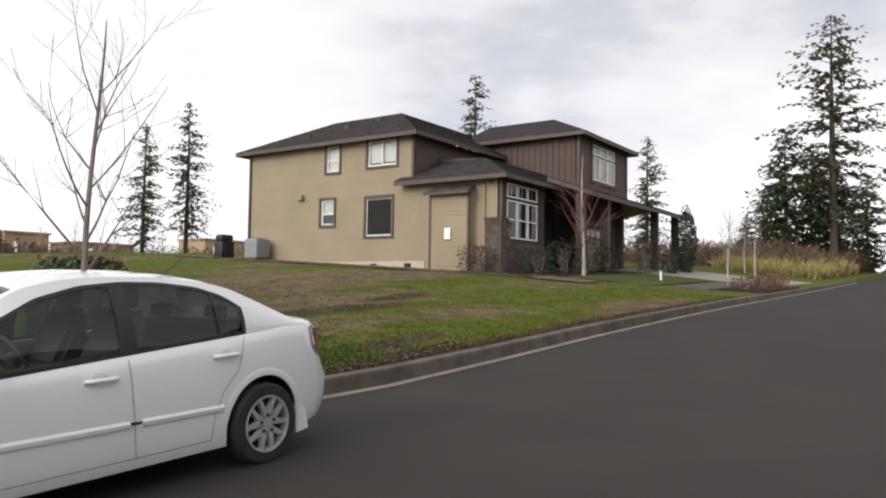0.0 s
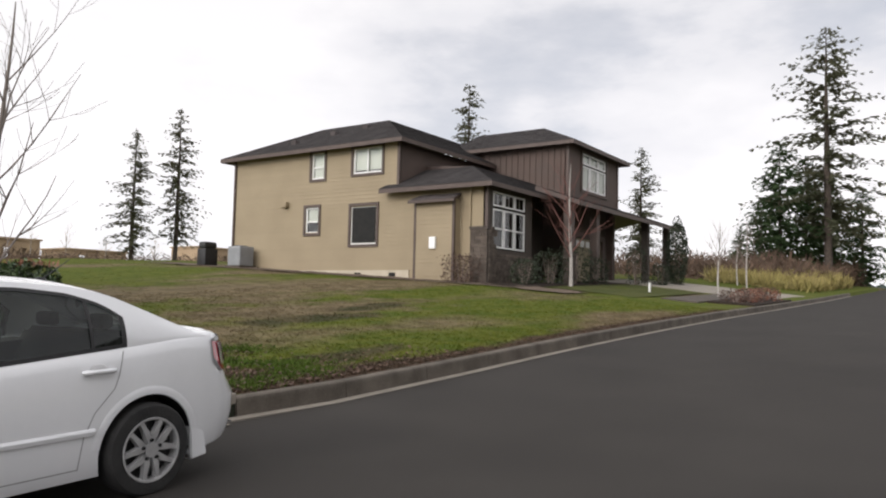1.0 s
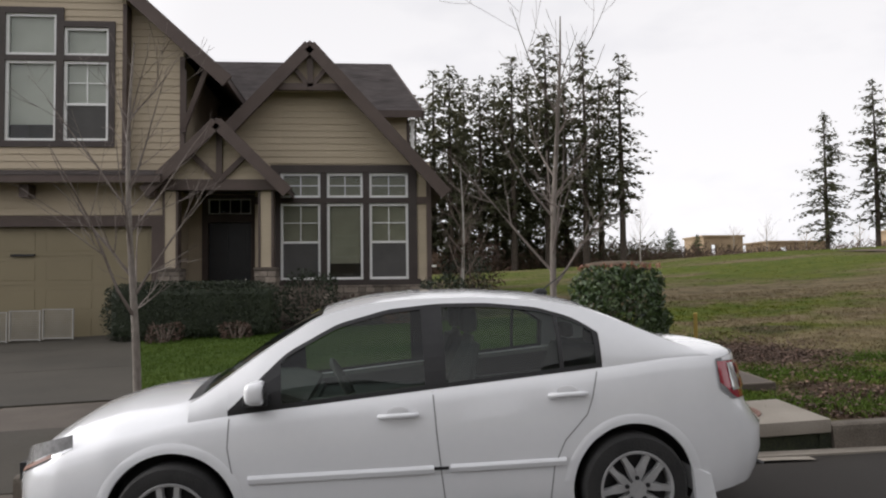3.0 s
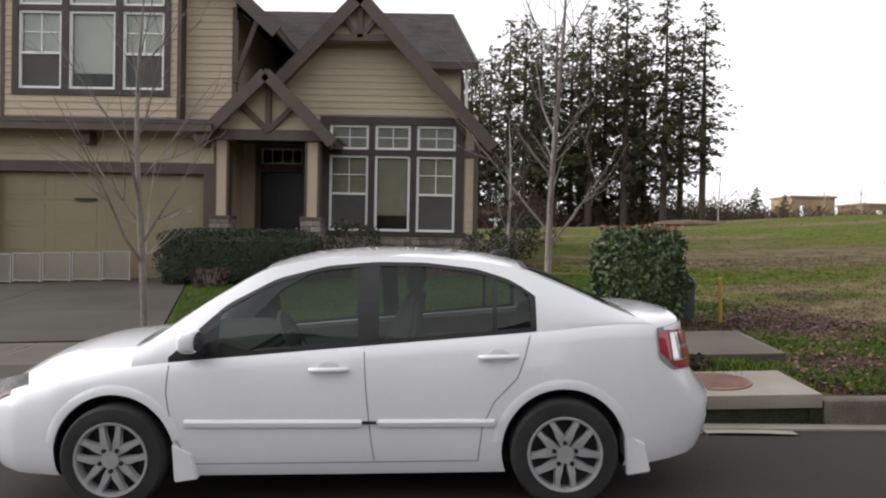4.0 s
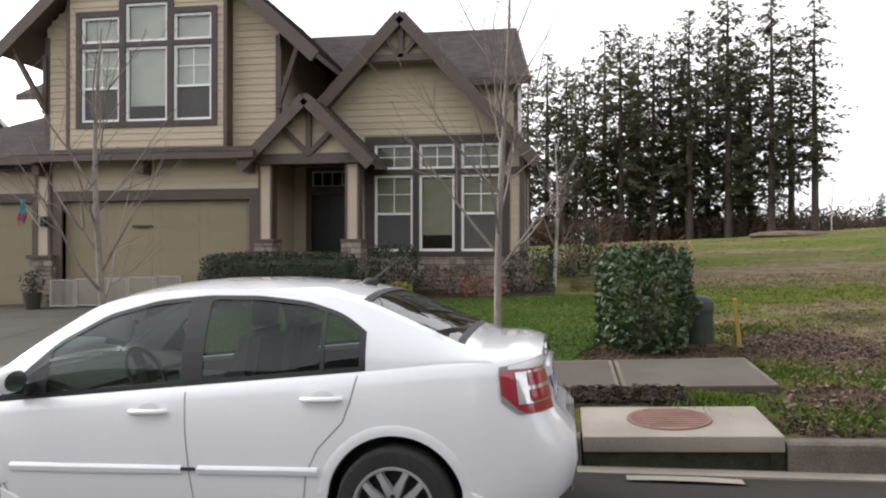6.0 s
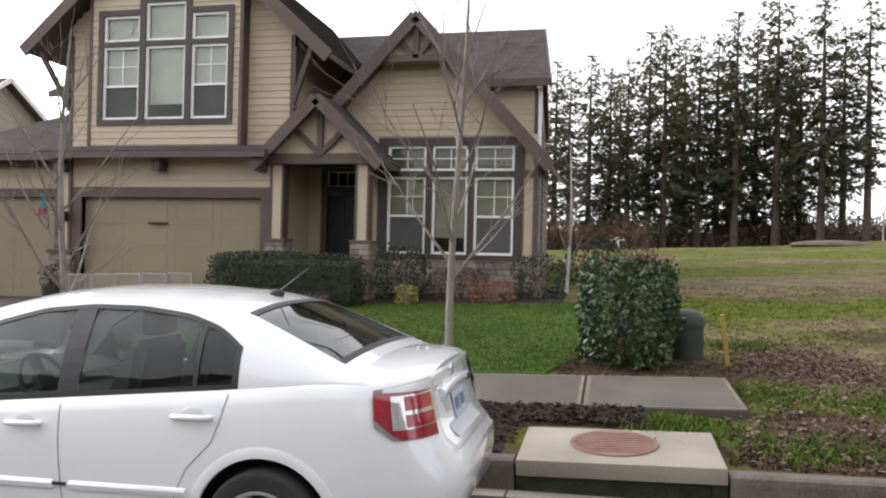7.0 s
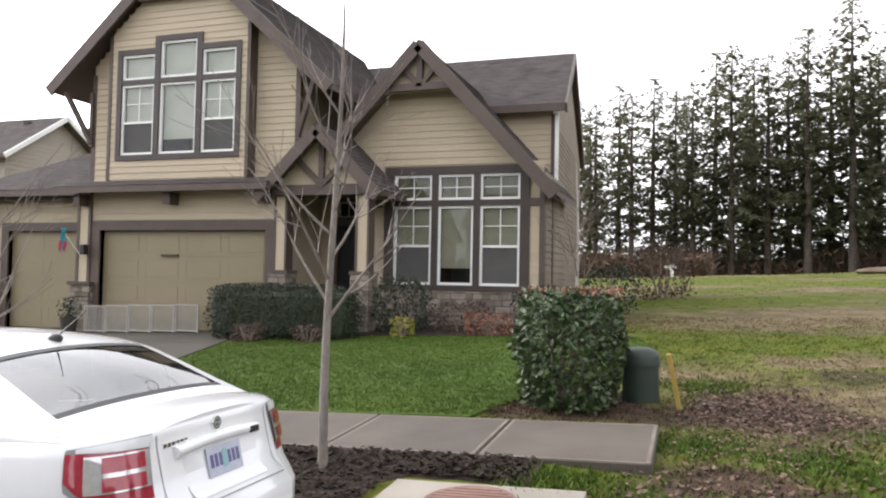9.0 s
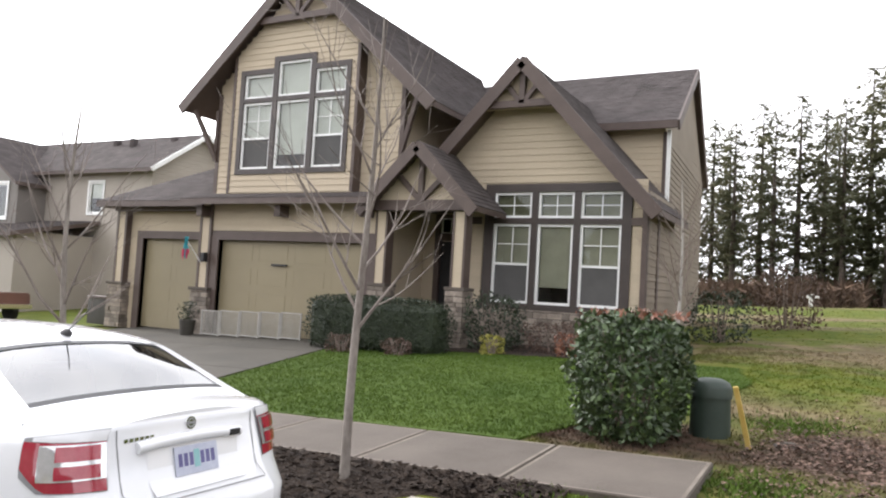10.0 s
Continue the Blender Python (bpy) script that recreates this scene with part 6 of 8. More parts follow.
part("meter_box", box(BX - 0.62, BX - 0.5, 13.3, 13.65, 3.7, 4.25, 0.03), WHITEV, chase, "white meter box")
each("downpipe", [(BX - 0.1, BX, 11.72, 11.8, 2.2, 6.5)], TANB, HB)
# stone corner and the bay to the street
stone_b = part("stone_corner", box(BX - 0.08, BX + 0.3, 10.8, 11.7, 1.7, 4.6), MORTAR, HB, "brown ledge stone corner")
jb = bmesh.new()
rngb = random.Random(4)
z = 1.75
while z < 4.6:
    h = rngb.uniform(0.11, 0.2)
    y = 10.8
    while y < 11.68:
        w = rngb.uniform(0.2, 0.45)
        add_box(jb, BX - 0.13 - rngb.uniform(0, 0.03), BX - 0.05, y, min(11.7, y + w) - 0.015, z, z + h - 0.015)
        y += w
    x = BX
    while x < (29.0 if z < 3.5 else 25.2):
        w = rngb.uniform(0.2, 0.5)
        add_box(jb, x, min(29.0, x + w) - 0.015, 10.77 - rngb.uniform(0, 0.03), 10.88, z, z + h - 0.015)
        x += w
    z += h
part("stonework", jb, STONEJ, stone_b)["kind"] = "stuff"
each("band", [(BX - 0.16, BX + 0.1, 10.74, 11.74, 4.58, 4.70)], TAUPE, stone_b)
front_b = part("front_wall", wall_mesh(BX, 29.1, 1.7, Top((BX, 6.65), (29.1, 6.65)), [(25.3, 28.45, 3.72, 6.4)], 10.9, 11.1), TAUPE, HB)
each("corner_board", [(BX - 0.05, BX + 0.08, 10.84, 10.98, 4.7, 6.6)], TRIM, front_b)
for i in range(3):
    a = 25.35 + i * 1.03
    window(front_b, a, a + 0.95, 3.78, 5.58, 10.93, rail=0.5, blind=0.0, frame=0.07)
    window(front_b, a, a + 0.95, 5.70, 6.36, 10.93, grid=(2, 1), blind=0.0, frame=0.07)
part("side_wall", box(28.9, 29.1, 11.1, 13.5, 1.7, 6.65), TAUPE, HB)
part("entry_wall", box(29.1, 35.0, 13.3, 13.5, 1.7, 7.2), TAUPE, HB)
gar_b = part("garage_wall", wall_mesh(34.6, 41.5, 1.7, Top((34.6, 7.2), (41.5, 7.2)), [(35.5, 39.4, 1.7, 5.1)], 11.5, 11.7), TAUPE, HB)
gdb = garage_door(35.5, 39.4, 2.3, 5.1, 11.6, HB)
for i in range(5):
    part("door_light", box(35.7 + i * 0.75, 36.2 + i * 0.75, 11.57, 11.595, 4.6, 4.95), WHITEV, gdb, "small white-framed door light")
each("door_trim", [(35.2, 35.5, 11.42, 11.6, 2.2, 5.4), (39.4, 39.7, 11.42, 11.6, 2.2, 5.4), (35.5, 39.4, 11.42, 11.6, 5.1, 5.4)], TRIM, gar_b)
for x in (30.2, 33.4, 41.2, 45.2):
    part("porch_post", box(x - 0.2, x + 0.2, 9.2, 9.6, 1.8, 6.5), TRIM if x < 40 else TAUPE, HB, "dark porch post")
# upper storeys
part("upper_front_wall", box(BX, 33.2, 16.0, 16.2, 6.6, 9.1), BROWNB, HB)
up_b = part("upper_side_wall", box(33.2, 33.4, 10.9, 17.5, 6.9, 10.1), BROWNB, HB)
bb = bmesh.new()
for i in range(17):
    add_box(bb, 33.15, 33.2, 10.95 + i * 0.38, 11.01 + i * 0.38, 6.9, 10.1)
part("batten", bb, BROWNB, up_b)["kind"] = "stuff"
UWB = (35.0, 38.5, 7.7, 9.85)
up_f = part("upper_front_wall", wall_mesh(33.2, 40.3, 6.9, Top((33.2, 10.1), (40.3, 10.1)), [UWB], 10.9, 11.1), BROWNB, HB)
for i in range(3):
    a = 35.05 + i * 1.15
    window(up_f, a, a + 1.08, 7.75, 9.1, 10.93, rail=None, blind=1.0, frame=0.08)
    window(up_f, a, a + 1.08, 9.2, 9.8, 10.93, blind=1.0, frame=0.08)
trim_round(up_f, *UWB, 10.88, 0.15, 0.05)
each("side_wall", [(40.1, 40.3, 11.1, 18, 1.7, 10.1)], BROWNB, HB)
each("back_wall", [(BX + 0.2, 40.1, 27.7, 27.9, 1.8, 9.1), (39.9, 40.1, 18, 27.7, 1.8, 9.1)], TANB, HB)
each("corner_board", [(33.12, 33.28, 10.84, 10.96, 6.9, 10.05), (40.18, 40.36, 10.84, 10.96, 6.9, 10.05)], TRIM, up_f)
roof(HB, [((24.2, 28.6, 9.15), (24.2, 15.4, 9.15), (28.3, 19.5, 11.25), (28.3, 24.5, 11.25)),
          ((24.2, 15.4, 9.15), (40.5, 15.4, 9.15), (37, 19.5, 11.25), (28.3, 19.5, 11.25)),
          ((40.5, 28.6, 9.15), (24.2, 28.6, 9.15), (28.3, 24.5, 11.25), (37, 24.5, 11.25)),
          ((28.3, 19.5, 11.25), (37, 19.5, 11.25), (37, 24.5, 11.25), (28.3, 24.5, 11.25))], 0.2, seed=81, label="charcoal shingle hipped roof")
for x, y in ((25.6, 24.0), (26.6, 22.0), (27.2, 20.2)):
    part("roof_vent", box(x - 0.15, x + 0.15, y - 0.18, y + 0.18, 9.15 + (x - 24.4) * 0.5, 9.42 + (x - 24.4) * 0.5, 0.02), SHINGLE, HB, "small dark roof vent")
roof(HB, [((32.6, 18.5, 10.1), (32.6, 10.3, 10.1), (36.3, 14.0, 11.8), (36.3, 18.5, 11.8)),
          ((32.6, 10.3, 10.1), (40.9, 10.3, 10.1), (37.2, 14.0, 11.8), (36.3, 14.0, 11.8)),
          ((40.9, 10.3, 10.1), (40.9, 18.5, 10.1), (37.2, 18.5, 11.8), (37.2, 14.0, 11.8))], 0.2, seed=91, label="charcoal shingle hipped roof")
roof(HB, [((24.15, 16.7, 6.65), (24.15, 10.3, 6.65), (27.0, 13.1, 7.95), (27.0, 16.7, 7.95)),
          ((24.15, 10.3, 6.65), (33.2, 10.3, 6.65), (33.2, 13.1, 7.95), (27.0, 13.1, 7.95)),
          ((27.0, 13.1, 7.95), (33.2, 13.1, 7.95), (33.2, 16.0, 8.2), (27.0, 16.0, 8.2))], 0.2, seed=101, label="charcoal shingle lower roof")
roof(HB, [((29.6, 8.6, 6.35), (46.0, 8.6, 6.35), (46.0, 11.0, 7.2), (29.6, 11.0, 7.2)),
          ((46.0, 15, 6.35), (40.3, 15, 6.35), (40.3, 11.0, 7.2), (46.0, 11.0, 7.2))], 0.22, seed=111, label="charcoal shingle porch roof")

ac = thing("air_conditioner", (24.0, 26.3, lot_z(24, 26.3)), "grey metal air conditioner beside the wall", "air conditioner")
zz = lot_z(24, 26.3) + 0.02
part("concrete_pad", box(23.4, 24.6, 25.7, 26.9, zz - 0.1, zz + 0.08), CONCRETE, ac)
part("cabinet", box(23.5, 24.5, 25.8, 26.8, zz + 0.08, zz + 1.15, 0.06), ACGREY, ac, smooth=40)
for i in range(12):
    each("louvre", [(23.485, 23.5, 25.9, 26.7, zz + 0.16 + i * 0.075, zz + 0.20 + i * 0.075), (23.6, 24.4, 25.785, 25.8, zz + 0.16 + i * 0.075, zz + 0.20 + i * 0.075)], ACGREY, ac)
part("fan_guard", disc(bmesh.new(), (24.0, 26.3, zz + 1.17), 0.4, 0.38, 0.05, "z", 24), BLACKP, ac)
bbq = thing("grill_cover", (23.9, 29.0, lot_z(24, 29)), "black covered barbecue grill beside the house", "grill")
zz = lot_z(24, 29)
part("cart", box(23.4, 24.3, 28.6, 29.3, zz, zz + 0.95, 0.05), BLACKP, bbq, smooth=40)
part("hood", box(23.4, 24.3, 28.65, 29.25, zz + 0.95, zz + 1.35, 0.16), BLACKP, bbq, smooth=50)

# ================= the grey-beige house down the street =================
HC = thing("gable_roofed_house", (-32, 22, -0.3), "grey-beige two-storey house with a gabled roof", "house")
CB = -0.6
gable_c = bmesh.new()
prism(gable_c, [(19.9, CB), (25.6, CB), (25.6, 6.9), (22.7, 8.85), (19.9, 6.9)], -25.9, -25.7, "x")
gc = part("side_wall", gable_c, CSIDING, HC)
clad_side("siding", gc, board_rows(19.9, 25.6, 0.2, Top((19.9, 6.9), (22.7, 8.8), (25.6, 6.9)), [], 0.2), -25.7, CSIDING, out=1, rise=0.2)["kind"] = "stuff"
CW = [(-30.0, -29.0, 4.7, 6.2)]
fc = part("front_wall", wall_mesh(-36.2, -25.9, CB, Top((-36.2, 6.9), (-25.9, 6.9)), CW, 19.9, 20.1), CSIDING, HC)
window(fc, *CW[0], 19.93, blind=0.5, frame=0.07)
trim_round(fc, *CW[0], 19.88, 0.1, 0.04, material=WHITEV)
CW2 = [(-36.6, -34.2, 4.3, 6.0)]
wing = part("grey_wing_wall", wall_mesh(-41, -33.4, CB, Top((-41, 6.2), (-37.2, 8.6), (-33.4, 6.2)), CW2, 18.4, 18.6), CGREY, HC, "grey boarded gable wall")
window(wing, *CW2[0], 18.43, grid=(2, 1), blind=0.0, frame=0.08)
trim_round(wing, *CW2[0], 18.38, 0.12, 0.04, material=WHITEV)
part("side_wall", box(-33.6, -33.4, 18.6, 19.9, CB, 6.3), CGREY, HC)
part("garage_wall", wall_mesh(-41, -29.4, CB, Top((-41, 3.5), (-29.4, 3.5)), [(-40.5, -31.6, CB, 2.3)], 16.0, 16.2), CSIDING, HC)
garage_door(-40.5, -31.6, CB, 2.3, 16.1, HC)
part("side_wall", box(-29.6, -29.4, 16.2, 19.9, CB, 3.5), CSIDING, HC)
roof(HC, [((-41.5, 15.5, 3.4), (-29.0, 15.5, 3.4), (-29.0, 19.9, 4.3), (-41.5, 19.9, 4.3))], 0.18, seed=121)
roof(HC, [((-41, 19.4, 6.75), (-25.2, 19.4, 6.75), (-25.2, 22.7, 8.98), (-41, 22.7, 8.98)), ((-25.2, 26.1, 6.75), (-41, 26.1, 6.75), (-41, 22.7, 8.98), (-25.2, 22.7, 8.98)),
          ((-33.0, 18.0, 6.05), (-33.0, 20.5, 6.05), (-37.2, 22.5, 8.75), (-37.2, 18.0, 8.75)), ((-41.4, 20.5, 6.05), (-41.4, 18.0, 6.05), (-37.2, 18.0, 8.75), (-37.2, 22.5, 8.75))], 0.16, seed=131, label="dark grey shingle gabled roof")
gt = bmesh.new()
beam(gt, (-25.18, 19.4, 6.66), (-25.18, 22.7, 8.89), 0.2, 0.06, up=(1, 0, 0))
beam(gt, (-25.18, 26.1, 6.66), (-25.18, 22.7, 8.89), 0.2, 0.06, up=(1, 0, 0))
part("barge_board", gt, WHITEV, HC, "white barge boards")
for x, y in ((-29.5, 21.8), (-27.0, 22.2), (-31, 22)):
    part("roof_vent", box(x - 0.15, x + 0.15, y - 0.15, y + 0.15, 8.3, 8.75, 0.02), SHINGLE, HC, "small dark roof vent")
each("back_wall", [(-41, -25.7, 25.6, 25.8, CB, 6.9), (-41.2, -41, 16, 25.6, CB, 3.4)], CSIDING, HC)

# pickup on that drive
TZ = lot_z(-27.6, 12.5)
PT = thing("pickup_truck", (-27.6, 12.5, TZ), "old dark red pickup truck on the neighbour's drive", "truck")
tb = bmesh.new()
prism(tb, [(-30.6, 0.55), (-30.5, 0.95), (-29.3, 1.08), (-25.15, 1.08), (-25.1, 0.55)], 11.65, 13.35)
bmesh.ops.bevel(tb, geom=tb.edges[:], offset=0.05, segments=2, affect="EDGES")
tb.transform(Matrix.Translation((0, 0, TZ)))
part("body", tb, REDTRUCK, PT, smooth=40)
tb = bmesh.new()
prism(tb, [(-29.2, 1.05), (-28.6, 1.70), (-27.5, 1.72), (-27.25, 1.05)], 11.75, 13.25)
bmesh.ops.bevel(tb, geom=tb.edges[:], offset=0.06, segments=2, affect="EDGES")
tb.transform(Matrix.Translation((0, 0, TZ)))
part("cab", tb, BLACKP, PT, smooth=40)
part("bumper", box(-25.1, -24.92, 11.7, 13.3, TZ + 0.5, TZ + 0.68, 0.02), CHROME, PT, "chrome rear bumper")
each("side_trim", [(-30.4, -25.2, 11.61, 11.65, TZ + 0.74, TZ + 0.82)], CHROME, PT)
for x in (-29.6, -26.2):
    for y in (11.72, 13.28):
        part("wheel", disc(bmesh.new(), (x, y, TZ + 0.36), 0.36, 0.36, 0.22, "y", 28), RUBBER, PT)
PT.matrix_basis = Matrix.Translation((-26.35, 12.5, lot_z(-26.35, 12.5)))

# ================= the row over the road, seen in the panes alone =================
def facing_house(x, y, w, h, siding):
    """A plain two-storey house that looks at the street from the south."""
    z = rough_lot(x, y)
    t = thing("facing_house", (x, y, z), "pale two-storey house over the road, mirrored in windows", "house", "houses over the road")
    gaps = [(x - w * 0.36, x - w * 0.22, z + 3.6, z + 5.0), (x + w * 0.1, x + w * 0.3, z + 3.6, z + 5.0), (x + w * 0.16, x + w * 0.30, z + 0.9, z + 2.3), (x - w * 0.42, x - w * 0.02, z, z + 2.3)]
    fw = part("front_wall", wall_mesh(x - w / 2, x + w / 2, z - 0.4, Top((x - w / 2, z + h), (x + w / 2, z + h)), gaps, y - 0.2, y), siding, t)
    for g in gaps[:3]:
        window(fw, *g, y - 0.05, out=1, rail=0.5, blind=0.5, room=False)
        trim_round(fw, *g, y, 0.1, 0.04, out=1, material=WHITEV)
    garage_door(gaps[3][0], gaps[3][1], z - 0.02, z + 2.3, y - 0.14, t)
    for sx in (-1, 1):
        gm = bmesh.new()
        prism(gm, [(y - 9, z - 0.4), (y - 0.2, z - 0.4), (y - 0.2, z + h), (y - 4.6, z + h + 2.6), (y - 9, z + h)], *sorted((x + sx * w / 2, x + sx * (w / 2 - 0.2))), "x")
        part("side_wall", gm, siding, t)
    part("back_wall", box(x - w / 2 + 0.2, x + w / 2 - 0.2, y - 9, y - 8.8, z - 0.4, z + h), siding, t)
    a, b = x - w / 2 - 0.4, x + w / 2 + 0.4
    roof(t, [((b, y + 0.5, z + h - 0.2), (a, y + 0.5, z + h - 0.2), (a, y - 4.6, z + h + 2.7), (b, y - 4.6, z + h + 2.7)),
             ((a, y - 9.7, z + h - 0.2), (b, y - 9.7, z + h - 0.2), (b, y - 4.6, z + h + 2.7), (a, y - 4.6, z + h + 2.7))], 0.18, seed=int(abs(x)) + 201)
    return t


for x, y, w, h in ((-38, -21, 12.5, 5.6), (-22.5, -20, 12.5, 5.8), (-6.5, -21, 13, 5.6), (9.5, -20.5, 12.5, 5.8), (25.5, -21, 13, 5.6), (42, -20, 12.5, 5.8)):
    facing_house(x, y, w, h, CSIDING if x < 0 else CGREY)

# ================= plants =================
def leaf_cloud(name, pts, size, rng, parent, material, label="", up=0.0):
    """Many small folded leaves at the points."""
    verts, faces = [], []
    for p in pts:
        a = Vector((rng.gauss(0, 1), rng.gauss(0, 1), rng.gauss(0, 1) + up)).normalized()
        b = a.orthogonal().normalized()
        b.rotate(Matrix.Rotation(rng.uniform(0, 6.3), 3, a))
        c = a.cross(b)
        s = size * rng.uniform(0.6, 1.25)
        k = len(verts)
        p = Vector(p)
        verts.extend([p - a * s * 0.5, p + b * s * 0.26 + c * s * 0.05, p + a * s * 0.55, p - b * s * 0.26 + c * s * 0.05])
        faces.extend([(k, k + 1, k + 2), (k, k + 2, k + 3)])
    ob = soup(name, verts, faces, material)
    under(ob, parent)
    if label:
        ob["label"] = label
    return ob


def bush(name, x0, x1, y0, y1, z0, z1, n, size, material, label, category, seed, lump=0.06, tips=0, tip_mat=None, round_=0.25, group=""):
    """A clipped or loose shrub: woody stems inside a shell of leaves."""
    rng = random.Random(seed)
    cx, cy, hx, hy, hz = (x0 + x1) / 2, (y0 + y1) / 2, (x1 - x0) / 2, (y1 - y0) / 2, z1 - z0
    b = thing(name, (cx, cy, z0), label, category, group)
    st = bmesh.new()
    for i in range(9):
        a, r = rng.uniform(0, 6.3), rng.uniform(0.2, 0.8)
        tube(st, [(cx + 0.15 * hx * math.cos(a), cy + 0.15 * hy * math.sin(a), z0 - 0.03), (cx + r * 0.6 * hx * math.cos(a), cy + r * 0.6 * hy * math.sin(a), z0 + hz * 0.45), (cx + r * hx * 0.85 * math.cos(a), cy + r * hy * 0.85 * math.sin(a), z0 + hz * 0.85)], [0.022, 0.015, 0.006], 5)
    part("stem", st, TWIG, b)
    if round_ <= 0.25 and lump <= 0.07:
        part("inner_foliage", box(x0 + 0.17, x1 - 0.17, y0 + 0.17, y1 - 0.17, z0 + 0.1, z1 - 0.16, 0.12), material, b)
    pw = 2 / max(0.05, round_ * 2)
    pts, top_pts = [], []
    while len(pts) < n:
        u, v, w = rng.uniform(-1, 1), rng.uniform(-1, 1), rng.uniform(-1, 1)
        d = (abs(u) ** pw + abs(v) ** pw + max(0, w) ** pw * 1.0 + (abs(min(0, w)) ** pw) * 0.6) ** (1 / pw)
        if d > 1 or (d < 0.72 and rng.random() < 0.82):
            continue
        q = Vector((cx + u * hx, cy + v * hy, z0 + hz * (w + 1) / 2))
        q += (q - Vector((cx, cy, z0 + hz / 2))) * lump * 2.2 * noise.noise(q * 3.1)
        pts.append(q)
    leaf_cloud("foliage", pts, size, rng, b, material)
    if tips:
        tp = []
        for i in range(tips):
            u, v = rng.uniform(-0.92, 0.92), rng.uniform(-0.92, 0.92)
            base = Vector((cx + u * hx, cy + v * hy, z1 - 0.02 + 0.03 * noise.noise(Vector((u * 3, v * 3, seed)))))
            for j in range(3):
                tp.append(base + Vector((rng.gauss(0, 0.018), rng.gauss(0, 0.018), j * 0.022)))
        leaf_cloud("red_growth", tp, size * 0.9, rng, b, tip_mat, "red new shoots", up=2.0)["kind"] = "stuff"
    return b


GZ = lambda x, y: lot_z(x, y)
bush("shrub", 0.31, 1.50, 3.30, 4.55, GZ(0.9, 3.8) + 0.0, 1.74, 6800, 0.085, PHOT, "clipped square evergreen shrub with red new shoots", "shrub", 3, 0.10, 44, PHOTRED, 0.27)
bush("hedge", -8.0, -4.45, 9.35, 10.35, GZ(-6, 9.8) - 0.05, 1.68, 17000, 0.06, BOXLEAF, "clipped dark green hedge before the porch", "hedge", 5, 0.03, 0, None, 0.18)
bush("shrub", -4.5, -3.3, 10.4, 11.6, GZ(-4, 11), 1.85, 1500, 0.09, BOXLEAF, "loose dark green shrub by the porch", "shrub", 6, 0.12)
bush("shrub", -3.85, -3.35, 10.0, 10.5, GZ(-3.6, 10.3), 1.02, 450, 0.07, YELLOWLEAF, "small round yellow-green shrub", "shrub", 7, 0.1)
bush("shrub", -3.2, -1.9, 10.6, 11.6, GZ(-2.5, 11), 1.35, 900, 0.07, BROWNLEAF, "leafless brownish shrub in the bed", "shrub", 8, 0.15)
bush("shrub", -2.3, -1.3, 10.1, 10.9, GZ(-1.8, 10.5), 1.15, 700, 0.07, PHOTRED, "low red-leaved shrub in the bed", "shrub", 9, 0.15)
bush("shrub", -1.4, -0.3, 10.6, 11.8, GZ(-0.9, 11), 1.75, 1300, 0.08, BOXLEAF, "rounded green shrub at the house corner", "shrub", 10, 0.12)
bush("shrub", -5.6, -4.9, 9.0, 9.4, GZ(-5.2, 9.2), 0.85, 500, 0.06, BROWNLEAF, "low brownish shrub before the hedge", "shrub", 11, 0.15)
bush("shrub", -7.0, -6.3, 8.95, 9.35, GZ(-6.6, 9.1), 0.85, 450, 0.06, BROWNLEAF, "low brownish shrub before the hedge", "shrub", 12, 0.15)
bush("shrub", -0.6, 0.8, 14.5, 16.5, GZ(0, 15.5), 2.3, 1200, 0.10, BOXLEAF, "dark green shrub beside the house wall", "shrub", 13, 0.15)
bush("shrub", 0.2, 2.2, 20, 22.5, GZ(1, 21), 3.2, 1300, 0.12, BROWNLEAF, "reddish-brown bare shrub behind the house", "shrub", 14, 0.2)
bush("shrub", 23.2, 24.6, 10.9, 12.4, GZ(24, 11.5), 3.4, 900, 0.11, BROWNLEAF, "brown leafless shrub at the stone corner", "shrub", 15, 0.2)
for i, (x, y, w, h) in enumerate(((26.0, 9.6, 1.2, 1.2), (28.2, 9.4, 1.6, 1.6), (30.6, 9.3, 1.8, 1.9), (32.6, 9.0, 1.3, 1.4), (36.4, 8.2, 1.2, 2.2), (38.6, 7.6, 1.0, 1.2))):
    bush("shrub", x - w / 2, x + w / 2, y - w / 2, y + w / 2, GZ(x, y), GZ(x, y) + h, 800, 0.12, BOXLEAF, "dark evergreen shrub in the front bed", "shrub", 20 + i, 0.15, group="front bed shrubs")
for i, (x, y) in enumerate(((29.0, 1.2), (30.6, 1.1), (32.2, 1.3), (33.8, 1.0), (35.2, 1.3))):
    bush("shrub", x - 0.8, x + 0.8, y - 0.6, y + 0.6, GZ(x, y), GZ(x, y) + 0.6, 500, 0.10, PHOTRED if i % 2 else BROWNLEAF, "low dark red shrub beside the kerb", "shrub", 40 + i, 0.2, group="kerb bed shrubs")


